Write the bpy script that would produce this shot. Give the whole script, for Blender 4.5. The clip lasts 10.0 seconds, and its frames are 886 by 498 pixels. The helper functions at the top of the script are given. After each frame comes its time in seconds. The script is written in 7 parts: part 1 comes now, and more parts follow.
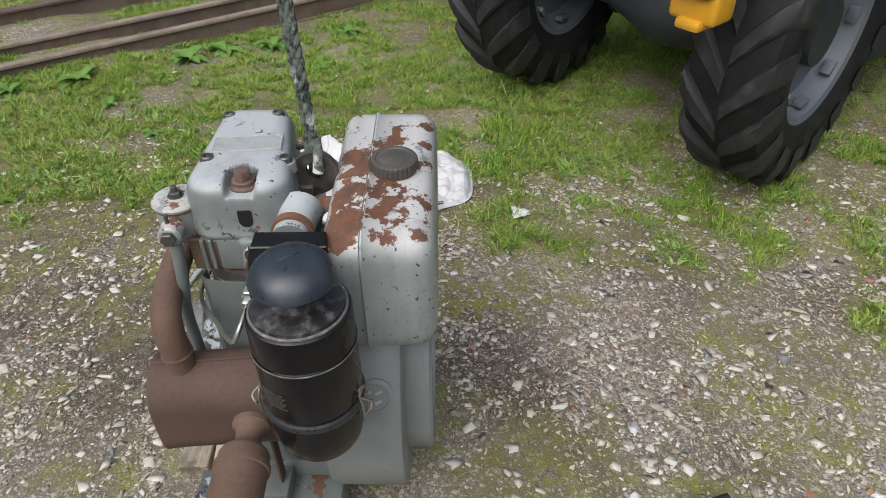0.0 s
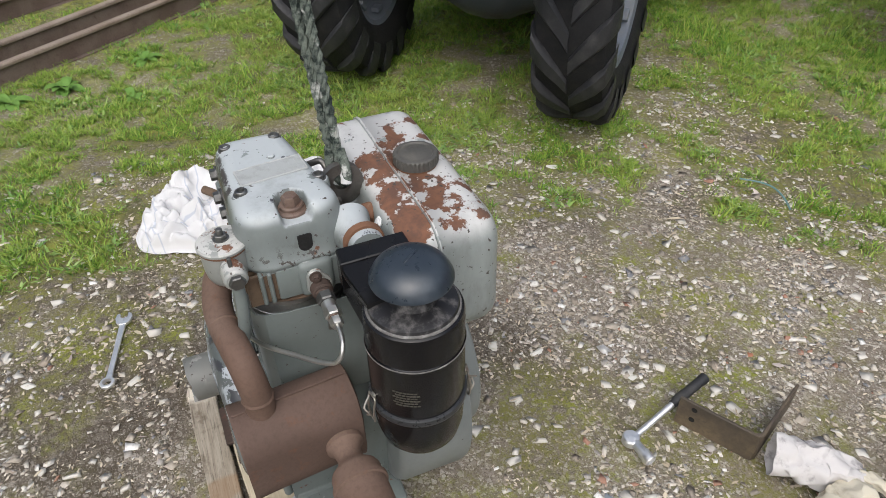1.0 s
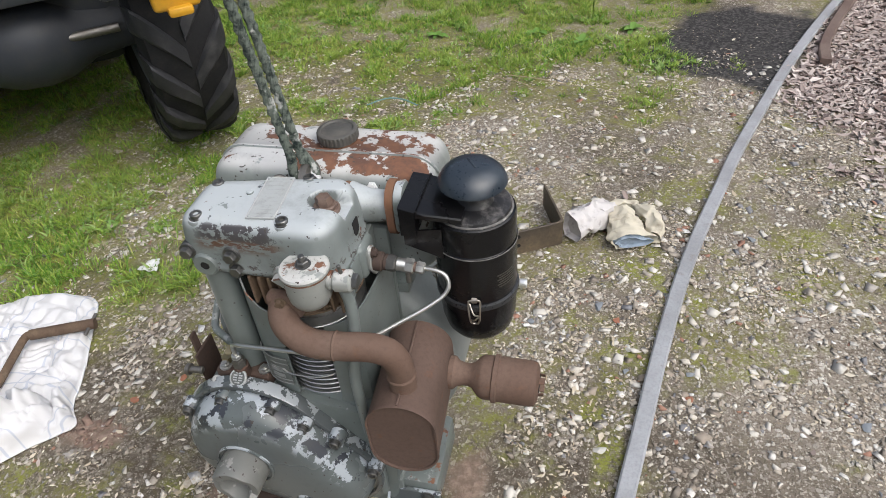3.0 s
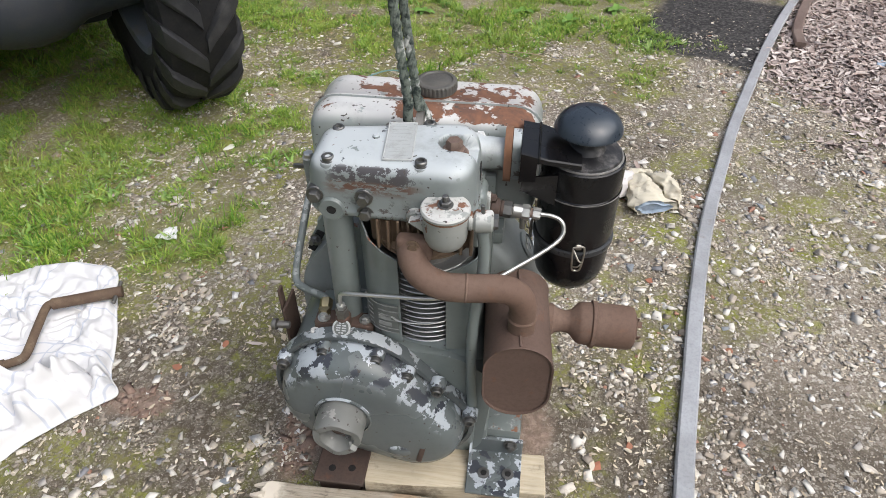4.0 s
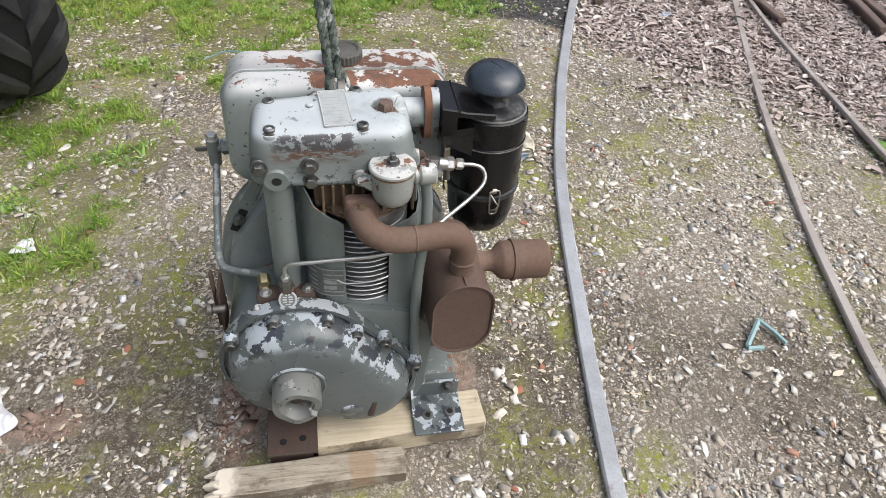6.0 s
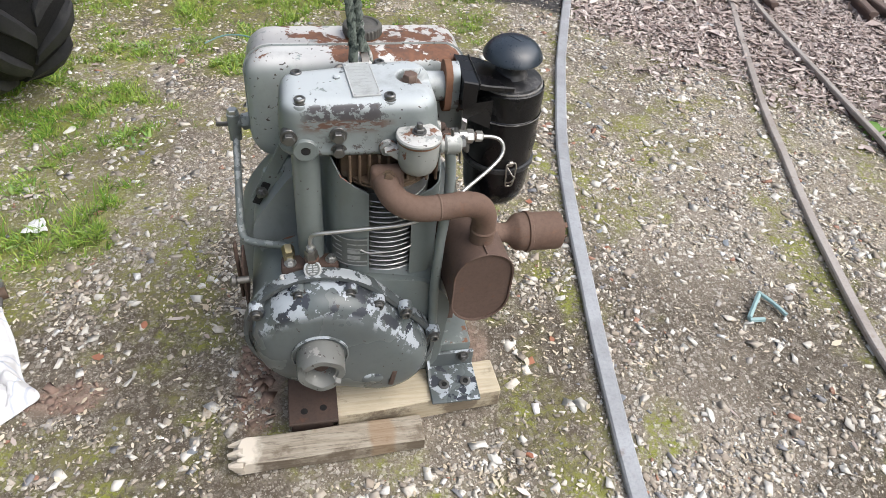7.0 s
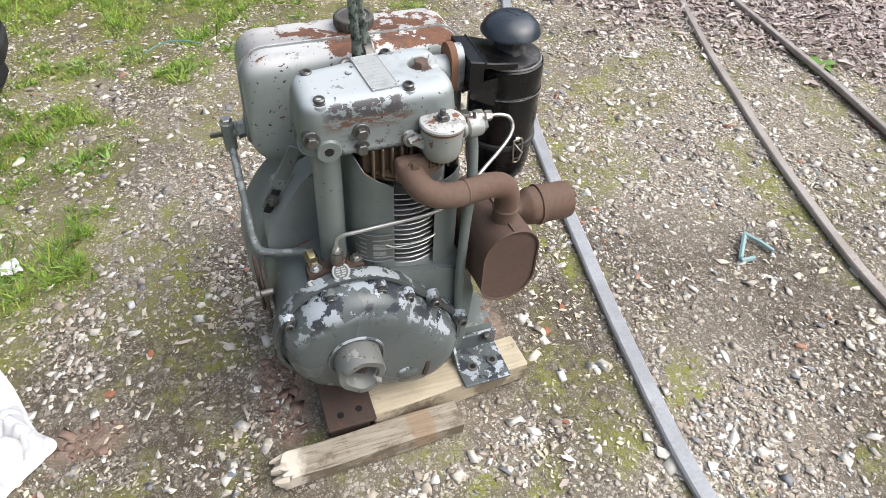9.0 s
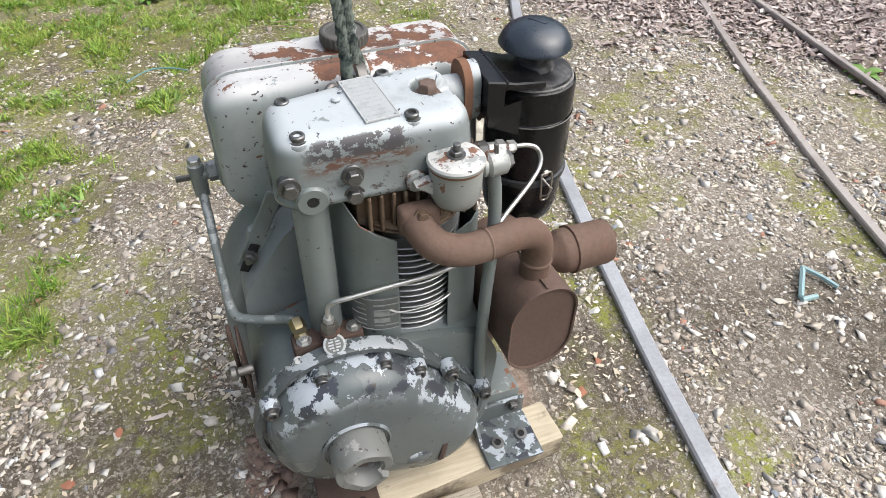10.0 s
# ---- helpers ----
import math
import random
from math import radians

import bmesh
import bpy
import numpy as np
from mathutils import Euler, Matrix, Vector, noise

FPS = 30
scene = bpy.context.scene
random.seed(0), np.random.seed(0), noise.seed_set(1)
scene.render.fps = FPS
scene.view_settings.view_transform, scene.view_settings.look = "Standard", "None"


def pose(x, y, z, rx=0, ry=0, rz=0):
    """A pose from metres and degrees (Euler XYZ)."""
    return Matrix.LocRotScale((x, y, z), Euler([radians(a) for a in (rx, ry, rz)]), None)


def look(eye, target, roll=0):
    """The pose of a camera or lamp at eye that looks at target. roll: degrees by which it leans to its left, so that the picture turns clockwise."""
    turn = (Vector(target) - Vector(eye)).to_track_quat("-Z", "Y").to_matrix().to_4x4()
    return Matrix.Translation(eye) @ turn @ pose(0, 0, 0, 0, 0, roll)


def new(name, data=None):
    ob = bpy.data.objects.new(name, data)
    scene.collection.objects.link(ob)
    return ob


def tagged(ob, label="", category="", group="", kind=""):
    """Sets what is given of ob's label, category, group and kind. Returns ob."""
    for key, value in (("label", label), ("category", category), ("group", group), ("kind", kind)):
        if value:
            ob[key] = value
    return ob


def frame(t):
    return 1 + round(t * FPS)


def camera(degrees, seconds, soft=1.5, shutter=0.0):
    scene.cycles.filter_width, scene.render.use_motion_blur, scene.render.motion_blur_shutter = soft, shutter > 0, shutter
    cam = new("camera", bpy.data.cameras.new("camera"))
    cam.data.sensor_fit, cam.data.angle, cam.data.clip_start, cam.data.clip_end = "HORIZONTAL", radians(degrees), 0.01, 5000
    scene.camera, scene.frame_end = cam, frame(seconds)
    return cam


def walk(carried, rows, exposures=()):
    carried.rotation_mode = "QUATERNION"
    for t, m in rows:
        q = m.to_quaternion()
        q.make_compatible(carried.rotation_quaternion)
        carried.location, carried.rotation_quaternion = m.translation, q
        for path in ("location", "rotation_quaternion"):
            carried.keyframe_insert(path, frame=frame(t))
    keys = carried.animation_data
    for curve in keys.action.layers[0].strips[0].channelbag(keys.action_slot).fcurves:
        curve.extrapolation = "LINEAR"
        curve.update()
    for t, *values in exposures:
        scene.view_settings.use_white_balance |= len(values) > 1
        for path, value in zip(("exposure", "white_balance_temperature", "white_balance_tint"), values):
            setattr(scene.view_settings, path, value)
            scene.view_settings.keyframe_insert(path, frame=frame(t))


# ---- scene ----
cam = camera(66.0, 10.0, soft=0.7)

PATH = [
    (0, (1.022, 0.356, 1.448), (-0.54, 0.35, 0.198), -0.7),
    (0.3, (1.039, 0.239, 1.485), (-0.39, 0.375, 0.092), 0.8),
    (0.5, (1.09, 0.143, 1.444), (-0.393, 0.357, 0.119), 0.2),
    (0.8, (1.051, -0.025, 1.48), (-0.486, 0.438, 0.286), -0.5),
    (1, (1.001, -0.108, 1.482), (-0.423, 0.493, 0.213), -1.2),
    (1.3, (0.977, -0.233, 1.484), (-0.311, 0.592, 0.195), -2.6),
    (1.5, (0.985, -0.361, 1.472), (-0.157, 0.695, 0.214), -0.9),
    (1.8, (0.911, -0.563, 1.431), (-0.032, 0.716, 0.216), -0.4),
    (2, (0.869, -0.581, 1.483), (-0.023, 0.697, 0.229), 1.7),
    (2.2, (0.806, -0.613, 1.491), (-0.024, 0.694, 0.225), 0.7),
    (3.3, (0.422, -0.949, 1.529), (0.162, 0.534, 0.212), -3.5),
    (3.5, (0.365, -0.998, 1.523), (0.214, 0.497, 0.203), -0.3),
    (3.7, (0.304, -0.973, 1.504), (0.213, 0.492, 0.145), 1.2),
    (4, (0.179, -0.979, 1.49), (-0.033, 0.501, 0.161), -0.4),
    (4.2, (0.116, -0.985, 1.508), (-0.03, 0.49, 0.166), -1.2),
    (4.5, (0.024, -1.008, 1.488), (0.052, 0.487, 0.159), 0.0),
    (4.7, (-0.014, -1.028, 1.492), (0.15, 0.47, 0.177), 1.5),
    (5, (-0.063, -1.077, 1.519), (0.189, 0.41, 0.206), 4.5),
    (5.2, (-0.061, -1.066, 1.528), (0.103, 0.414, 0.193), 1.2),
    (5.5, (-0.061, -1.075, 1.505), (0.079, 0.375, 0.135), 3.0),
    (5.8, (-0.047, -1.06, 1.515), (0.184, 0.381, 0.147), 4.4),
    (6, (-0.057, -1.075, 1.508), (0.265, 0.356, 0.148), 5.2),
    (6.2, (-0.08, -1.088, 1.496), (0.29, 0.298, 0.104), 6.1),
    (7.3, (-0.149, -1.125, 1.497), (0.21, 0.311, 0.152), 5.7),
    (7.5, (-0.158, -1.123, 1.502), (0.217, 0.335, 0.186), 5.1),
    (8, (-0.184, -1.142, 1.502), (0.203, 0.314, 0.188), 5.8),
    (8.5, (-0.215, -1.103, 1.495), (0.226, 0.301, 0.14), 6.4),
    (8.8, (-0.252, -1.062, 1.494), (0.222, 0.319, 0.126), 4.8),
    (9, (-0.312, -1.06, 1.488), (0.218, 0.26, 0.082), 3.3),
    (9.2, (-0.368, -1.002, 1.483), (0.279, 0.228, 0.045), 4.6),
    (9.5, (-0.369, -1.021, 1.431), (0.355, 0.192, 0.015), 5.1),
    (9.7, (-0.326, -0.962, 1.421), (0.341, 0.286, 0.008), 3.8),
    (10, (-0.234, -0.831, 1.355), (0.279, 0.535, -0.013), 0.9),
]
walk(cam, [(t, look(eye, target, roll)) for t, eye, target, roll in PATH], exposures=((0, 0.12), (1.0, 0.22), (2.0, 0.22), (3.5, 0.42), (6.0, 0.61), (10.0, 0.81)))

# world: bright overcast sky and a very soft sun
world = bpy.data.worlds.new("overcast_sky")
scene.world = world
world.use_nodes = True
wn, wl = world.node_tree.nodes, world.node_tree.links
wn.clear()
sky = wn.new("ShaderNodeTexSky")
sky.sky_type = "NISHITA"
sky.sun_disc = False
sky.sun_elevation = radians(52)
sky.sun_rotation = radians(122)
sky.air_density, sky.dust_density, sky.ozone_density = 1.0, 4.0, 1.0
cloud = wn.new("ShaderNodeHueSaturation")
cloud.inputs["Saturation"].default_value = 0.6
sky_out = wn.new("ShaderNodeBackground")
sky_out.inputs["Strength"].default_value = SKY_STRENGTH = 0.14
wl.new(sky.outputs["Color"], cloud.inputs["Color"])
wl.new(cloud.outputs["Color"], sky_out.inputs["Color"])
wl.new(sky_out.outputs[0], wn.new("ShaderNodeOutputWorld").inputs["Surface"])

sun_data = bpy.data.lights.new("sun", "SUN")
sun_data.energy, sun_data.angle, sun_data.color = 2.05, radians(90), (1.0, 0.99, 0.98)
sun = new("sun", sun_data)
sun.matrix_world = look((3.1, -1.0, 3.5), (0, 0.2, 0))

# ---- materials ----
class Nodes:
    """A small builder for one node material."""

    def __init__(self, name, rough=0.6, metal=0.0, spec=0.5):
        self.mat = bpy.data.materials.new(name)
        self.mat.use_nodes = True
        self.t = self.mat.node_tree
        self.t.nodes.clear()
        self.b = self.n("ShaderNodeBsdfPrincipled")
        self.b.inputs["Roughness"].default_value = rough
        self.b.inputs["Metallic"].default_value = metal
        self.b.inputs["Specular IOR Level"].default_value = spec
        out = self.n("ShaderNodeOutputMaterial")
        self.t.links.new(self.b.outputs[0], out.inputs["Surface"])
        self.coord = self.n("ShaderNodeNewGeometry").outputs["Position"]

    def n(self, kind):
        return self.t.nodes.new(kind)

    def put(self, value, socket):
        if isinstance(value, (int, float)):
            socket.default_value = value
        elif isinstance(value, tuple):
            socket.default_value = (*value, 1.0)[:4] if len(socket.default_value) == 4 else value[:3]
        else:
            self.t.links.new(value, socket)

    def noise(self, scale, detail=4.0, rough=0.55, stretch=None, seed=0.0):
        v = self.n("ShaderNodeTexNoise")
        v.inputs["Scale"].default_value = scale
        v.inputs["Detail"].default_value = detail
        v.inputs["Roughness"].default_value = rough
        m = self.n("ShaderNodeMapping")
        m.inputs["Scale"].default_value = stretch or (1, 1, 1)
        m.inputs["Location"].default_value = (seed, seed * 0.7, seed * 1.3)
        self.t.links.new(self.coord, m.inputs["Vector"])
        self.t.links.new(m.outputs[0], v.inputs["Vector"])
        return v.outputs["Fac"]

    def cells(self, scale, feature="F1", out="Distance", seed=0.0):
        v = self.n("ShaderNodeTexVoronoi")
        v.feature = feature
        v.inputs["Scale"].default_value = scale
        m = self.n("ShaderNodeMapping")
        m.inputs["Location"].default_value = (seed, seed, seed)
        self.t.links.new(self.coord, m.inputs["Vector"])
        self.t.links.new(m.outputs[0], v.inputs["Vector"])
        return v.outputs[out]

    def ramp(self, value, lo, hi, a=0.0, b=1.0):
        v = self.n("ShaderNodeMapRange")
        v.interpolation_type = "SMOOTHSTEP"
        for s, x in zip(("Value", "From Min", "From Max", "To Min", "To Max"), (value, lo, hi, a, b)):
            self.put(x, v.inputs[s])
        return v.outputs[0]

    def math(self, op, a, b=0.0):
        v = self.n("ShaderNodeMath")
        v.operation = op
        self.put(a, v.inputs[0])
        self.put(b, v.inputs[1])
        return v.outputs[0]

    def mix(self, f, a, b):
        v = self.n("ShaderNodeMix")
        v.data_type = "RGBA"
        self.put(f, v.inputs[0])
        self.put(a, v.inputs[6])
        self.put(b, v.inputs[7])
        return v.outputs[2]

    def attr(self, name):
        v = self.n("ShaderNodeAttribute")
        v.attribute_name = name
        return v.outputs["Fac"]

    def axis(self, i):
        v = self.n("ShaderNodeSeparateXYZ")
        self.t.links.new(self.coord, v.inputs[0])
        return v.outputs[i]

    def up(self):
        g = self.n("ShaderNodeNewGeometry")
        v = self.n("ShaderNodeSeparateXYZ")
        self.t.links.new(g.outputs["Normal"], v.inputs[0])
        return v.outputs[2]

    def island(self):
        return self.n("ShaderNodeNewGeometry").outputs["Random Per Island"]

    def lone(self):
        return self.n("ShaderNodeObjectInfo").outputs["Random"]

    def done(self, colour, rough=None, metal=None, bump=None, strength=0.3, depth=0.004):
        self.put(colour, self.b.inputs["Base Color"])
        if rough is not None:
            self.put(rough, self.b.inputs["Roughness"])
        if metal is not None:
            self.put(metal, self.b.inputs["Metallic"])
        if bump is not None:
            v = self.n("ShaderNodeBump")
            v.inputs["Strength"].default_value = strength
            v.inputs["Distance"].default_value = depth
            self.t.links.new(bump, v.inputs["Height"])
            self.t.links.new(v.outputs[0], self.b.inputs["Normal"])
        return self.mat


def worn_paint(name, paint, sky_chalk, rust_at, sky_chalk_at, rough=0.42, seed=0.0, scale=18.0, chip=0.70, dark=0.0, weather=0.07, peel=False, patch=0.0, crisp=0.05, lean=(0.25, 0.9)):
    """Old engine paint: upward faces whitened by chalking plus painted-in sky light, chipped to primer and bare metal,
    rusted in patches.
    """
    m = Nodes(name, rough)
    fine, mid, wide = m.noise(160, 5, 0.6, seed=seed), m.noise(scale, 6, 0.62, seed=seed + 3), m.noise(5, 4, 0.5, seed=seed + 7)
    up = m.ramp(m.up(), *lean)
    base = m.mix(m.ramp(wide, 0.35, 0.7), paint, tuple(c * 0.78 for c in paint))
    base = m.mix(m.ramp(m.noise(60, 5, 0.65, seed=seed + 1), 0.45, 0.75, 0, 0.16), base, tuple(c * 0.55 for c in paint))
    # worn chalk on upward faces, with the sky's brightness put into its colour
    white = m.math("MULTIPLY", up, m.ramp(m.math("ADD", mid, m.math("MULTIPLY", fine, 0.05)), sky_chalk_at, sky_chalk_at + crisp))
    base = m.mix(white, base, sky_chalk)
    if dark:
        gone = m.math("MULTIPLY", up, m.ramp(m.noise(26, 6, 0.6, seed=seed + 5), dark, dark + 0.025))
        base = m.mix(gone, base, (0.045, 0.05, 0.062))
    brown = m.mix(m.ramp(m.noise(45, 5, 0.6, seed=seed + 9), 0.3, 0.7), (0.205, 0.092, 0.05), (0.115, 0.058, 0.04))
    where = m.math("ADD", m.noise(14, 8, 0.64, seed=seed + 12), m.math("MULTIPLY", up, weather))
    if patch:
        # the front half of the top has rusted most
        spot = m.math("MULTIPLY", m.ramp(m.axis(0), -0.10, 0.03), m.ramp(m.axis(1), 0.30, 0.21))
        where = m.math("ADD", where, m.math("MULTIPLY", m.math("MULTIPLY", spot, up), patch))
    rust = m.ramp(where, rust_at, rust_at + 0.03)
    base = m.mix(rust, base, brown)
    if peel:
        # the front edge of the cover has lost its paint, with rust below it
        edge = m.math("MULTIPLY", m.ramp(m.axis(1), -0.058, -0.066), m.math("MULTIPLY", m.ramp(m.axis(0), -0.165, -0.13), m.ramp(m.axis(0), 0.03, -0.02)))
        torn = m.ramp(m.math("ADD", m.noise(44, 7, 0.7, seed=31.0), m.math("MULTIPLY", edge, 0.165)), 0.605, 0.617)
        base = m.mix(m.math("MULTIPLY", edge, m.math("MULTIPLY", torn, m.ramp(m.axis(2), 0.806, 0.812))), base, (0.062, 0.058, 0.062))
        low = m.math("MULTIPLY", m.ramp(m.axis(2), 0.815, 0.808), m.ramp(m.axis(2), 0.782, 0.80))
        streak = m.ramp(m.noise(55, 7, 0.75, stretch=(0.45, 1, 1.4), seed=35.0), 0.46, 0.51)
        base = m.mix(m.math("MULTIPLY", edge, m.math("MULTIPLY", low, streak)), base, (0.115, 0.062, 0.045))
        hem = m.math("MULTIPLY", m.ramp(m.axis(2), 0.795, 0.745), m.ramp(m.noise(48, 6, 0.7, seed=37.0), 0.545, 0.565))
        base = m.mix(hem, base, (0.05, 0.04, 0.035))
    chips = m.ramp(m.noise(95, 3, 0.5, seed=seed + 15), chip, chip + 0.02)
    base = m.mix(chips, base, (0.06, 0.05, 0.045))
    grime = m.ramp(m.noise(9, 6, 0.7, stretch=(1, 1, 0.35), seed=seed + 21), 0.5, 0.8, 0, 0.45)
    base = m.mix(grime, base, (0.076, 0.073, 0.062))
    r = m.math("ADD", m.math("MULTIPLY", rust, 0.4), m.ramp(wide, 0.3, 0.7, rough - 0.06, rough + 0.10))
    h = m.math("SUBTRACT", m.math("MULTIPLY", fine, 0.3), m.math("ADD", m.math("MULTIPLY", rust, 0.5), chips))
    return m.done(base, r, None, h, 0.09, 0.0008)


GREY = (0.171, 0.198, 0.193)
WHITE = (0.56, 0.56, 0.55)
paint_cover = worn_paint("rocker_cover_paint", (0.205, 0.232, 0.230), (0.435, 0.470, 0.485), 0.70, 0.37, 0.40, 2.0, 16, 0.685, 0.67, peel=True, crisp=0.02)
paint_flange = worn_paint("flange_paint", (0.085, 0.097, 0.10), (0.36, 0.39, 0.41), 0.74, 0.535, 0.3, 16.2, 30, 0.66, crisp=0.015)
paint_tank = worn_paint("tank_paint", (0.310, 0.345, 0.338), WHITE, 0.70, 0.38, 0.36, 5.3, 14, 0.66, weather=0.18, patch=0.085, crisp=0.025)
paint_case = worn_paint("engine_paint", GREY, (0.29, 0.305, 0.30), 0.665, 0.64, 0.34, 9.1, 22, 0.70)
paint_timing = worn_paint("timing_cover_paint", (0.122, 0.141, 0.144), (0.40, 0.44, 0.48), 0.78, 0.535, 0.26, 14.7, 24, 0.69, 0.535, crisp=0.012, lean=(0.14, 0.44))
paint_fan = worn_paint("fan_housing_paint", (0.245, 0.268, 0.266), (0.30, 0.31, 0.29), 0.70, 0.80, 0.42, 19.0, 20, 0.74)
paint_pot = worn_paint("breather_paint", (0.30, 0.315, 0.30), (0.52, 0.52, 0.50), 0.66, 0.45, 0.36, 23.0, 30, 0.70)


def rusty(name, a, b, c, seed, rough=0.85):
    m = Nodes(name, rough, 0.0, 0.3)
    w, f = m.noise(7, 5, 0.6, seed=seed), m.noise(120, 6, 0.7, seed=seed)
    col = m.mix(m.ramp(w, 0.35, 0.65), a, b)
    col = m.mix(m.ramp(m.noise(24, 6, 0.65, seed=seed + 4), 0.58, 0.72, 0, 0.7), col, c)
    col = m.mix(m.ramp(f, 0.4, 0.75, 0, 0.35), col, tuple(x * 0.5 for x in a))
    return m.done(col, m.ramp(w, 0.3, 0.7, rough - 0.12, rough + 0.08), None, f, 0.5, 0.0012)


rust_muffler = rusty("heat_rust", (0.106, 0.070, 0.056), (0.128, 0.086, 0.070), (0.155, 0.076, 0.046), 1.0)
rust_pipe = rusty("pipe_rust", (0.135, 0.085, 0.064), (0.165, 0.112, 0.088), (0.19, 0.095, 0.055), 4.0)
rust_orange = rusty("orange_rust", (0.21, 0.105, 0.06), (0.16, 0.085, 0.055), (0.34, 0.27, 0.2), 6.0)
rust_dark = rusty("dark_rust", (0.07, 0.05, 0.042), (0.09, 0.06, 0.048), (0.12, 0.06, 0.04), 8.0, 0.8)
bracket_steel = rusty("bracket_steel", (0.075, 0.062, 0.050), (0.17, 0.13, 0.085), (0.045, 0.042, 0.040), 28.0, 0.6)
rust_fin = rusty("rusted_casting", (0.10, 0.065, 0.045), (0.17, 0.12, 0.08), (0.24, 0.2, 0.15), 11.0, 0.75)
plug_brown = rusty("plug_rust", (0.115, 0.072, 0.055), (0.19, 0.14, 0.115), (0.10, 0.05, 0.035), 21.0, 0.38)
rust_rail = rusty("rail_rust", (0.14, 0.10, 0.085), (0.19, 0.145, 0.125), (0.11, 0.07, 0.055), 13.0, 0.6)


def metal(name, col, rough, seed, blotch=(0.09, 0.075, 0.06), amount=0.5):
    m = Nodes(name, rough, 1.0)
    f = m.noise(90, 5, 0.6, seed=seed)
    # blotches of dirt dull the bare metal
    k = m.ramp(m.noise(38, 5, 0.65, seed=seed + 2), 0.55, 0.7, 0, amount)
    return m.done(m.mix(k, col, blotch), m.ramp(f, 0.3, 0.7, rough - 0.1, rough + 0.15), m.ramp(k, 0, 1, 0.95, 0.2), f, 0.25, 0.0008)


steel = metal("worn_steel", (0.50, 0.50, 0.48), 0.38, 2.0)
tap_grey = worn_paint("tap_paint", (0.22, 0.245, 0.235), (0.42, 0.44, 0.43), 0.74, 0.52, 0.38, 33.0, 40, 0.68)
brass_dull = metal("dull_brass", (0.36, 0.31, 0.19), 0.42, 16.0, (0.12, 0.10, 0.07), 0.7)
clip_steel = metal("clip_steel", (0.42, 0.39, 0.35), 0.42, 3.0, (0.14, 0.07, 0.04), 0.7)
chrome = metal("plated_steel", (0.90, 0.91, 0.92), 0.42, 4.0, (0.2, 0.19, 0.18), 0.25)
bright_pipe = metal("pipe_steel", (0.56, 0.56, 0.54), 0.40, 6.0, (0.3, 0.28, 0.25), 0.3)
fin_alloy = metal("fin_alloy", (0.40, 0.41, 0.41), 0.45, 8.0, (0.2, 0.2, 0.19), 0.3)
dull_steel = metal("dull_steel", (0.225, 0.215, 0.20), 0.5, 10.0)
hub_steel = worn_paint("hub_paint", (0.19, 0.195, 0.185), (0.30, 0.295, 0.28), 0.66, 0.58, 0.42, 27.0, 30, 0.66, weather=0.02)
bolt_grey = metal("greyed_bolt_steel", (0.18, 0.18, 0.175), 0.48, 18.0, (0.07, 0.068, 0.062), 0.7)
rail_brown = rusty("rail_brown_steel", (0.31, 0.275, 0.25), (0.39, 0.355, 0.33), (0.24, 0.18, 0.145), 17.0, 0.5)
rail_tan = rusty("rail_tan_rust", (0.24, 0.185, 0.15), (0.33, 0.27, 0.225), (0.15, 0.09, 0.065), 19.0, 0.55)
rail_top = rusty("rail_steel", (0.30, 0.31, 0.325), (0.38, 0.395, 0.42), (0.24, 0.205, 0.185), 14.0, 0.4)


def coat(name, col, rough, seed, dust=(0.2, 0.19, 0.17), amount=0.3, spec=0.5, bump=0.2, scale=10.0):
    m = Nodes(name, rough, 0.0, spec)
    f, w = m.noise(140, 5, 0.6, seed=seed), m.noise(scale, 6, 0.65, seed=seed + 3)
    k = m.ramp(w, 0.45, 0.8, 0, amount)
    return m.done(m.mix(k, col, dust), m.math("ADD", m.math("MULTIPLY", k, 0.5), m.ramp(f, 0.3, 0.7, rough - 0.05, rough + 0.08)), None, f, bump, 0.0008)


def enamel():
    m = Nodes("black_enamel", 0.22, 0.0, 0.38)
    w = m.noise(6, 5, 0.6, seed=3.0)
    return m.done(m.mix(m.ramp(w, 0.5, 0.8, 0, 0.5), (0.006, 0.006, 0.007), (0.016, 0.016, 0.017)), m.ramp(w, 0.3, 0.7, 0.18, 0.30))


black_enamel = enamel()
worn_edge = coat("worn_enamel_edge", (0.12, 0.115, 0.11), 0.4, 8.0, (0.45, 0.44, 0.42), 0.8, scale=60.0)
black_top = coat("dusty_black_enamel", (0.016, 0.016, 0.018), 0.38, 7.0, (0.20, 0.19, 0.185), 0.85, scale=48.0)
# blue tint and pale blotches put the sky's reflection into the cap's colour
black_cap = coat("sky_tinted_plastic", (0.019, 0.028, 0.040), 0.30, 5.0, (0.09, 0.11, 0.135), 0.5, 0.7, 0.04)
cap_rubber = coat("cap_bakelite", (0.075, 0.072, 0.065), 0.5, 9.0, (0.15, 0.135, 0.115), 0.6, scale=30.0)
tyre_rubber = coat("tyre_rubber", (0.025, 0.026, 0.029), 0.55, 11.0, (0.085, 0.084, 0.083), 0.75, 0.45, 0.7, 16.0)
# darker copy of the rubber, painting the shade between the worn tread bars
tyre_gap_shade = coat("shaded_tyre_rubber", (0.013, 0.0135, 0.015), 0.65, 12.0, (0.055, 0.052, 0.048), 0.6, 0.3, 0.7, 14.0)
axle_paint = coat("axle_paint", (0.030, 0.035, 0.044), 0.45, 13.0, (0.07, 0.066, 0.06), 0.7, 0.4, 0.4)
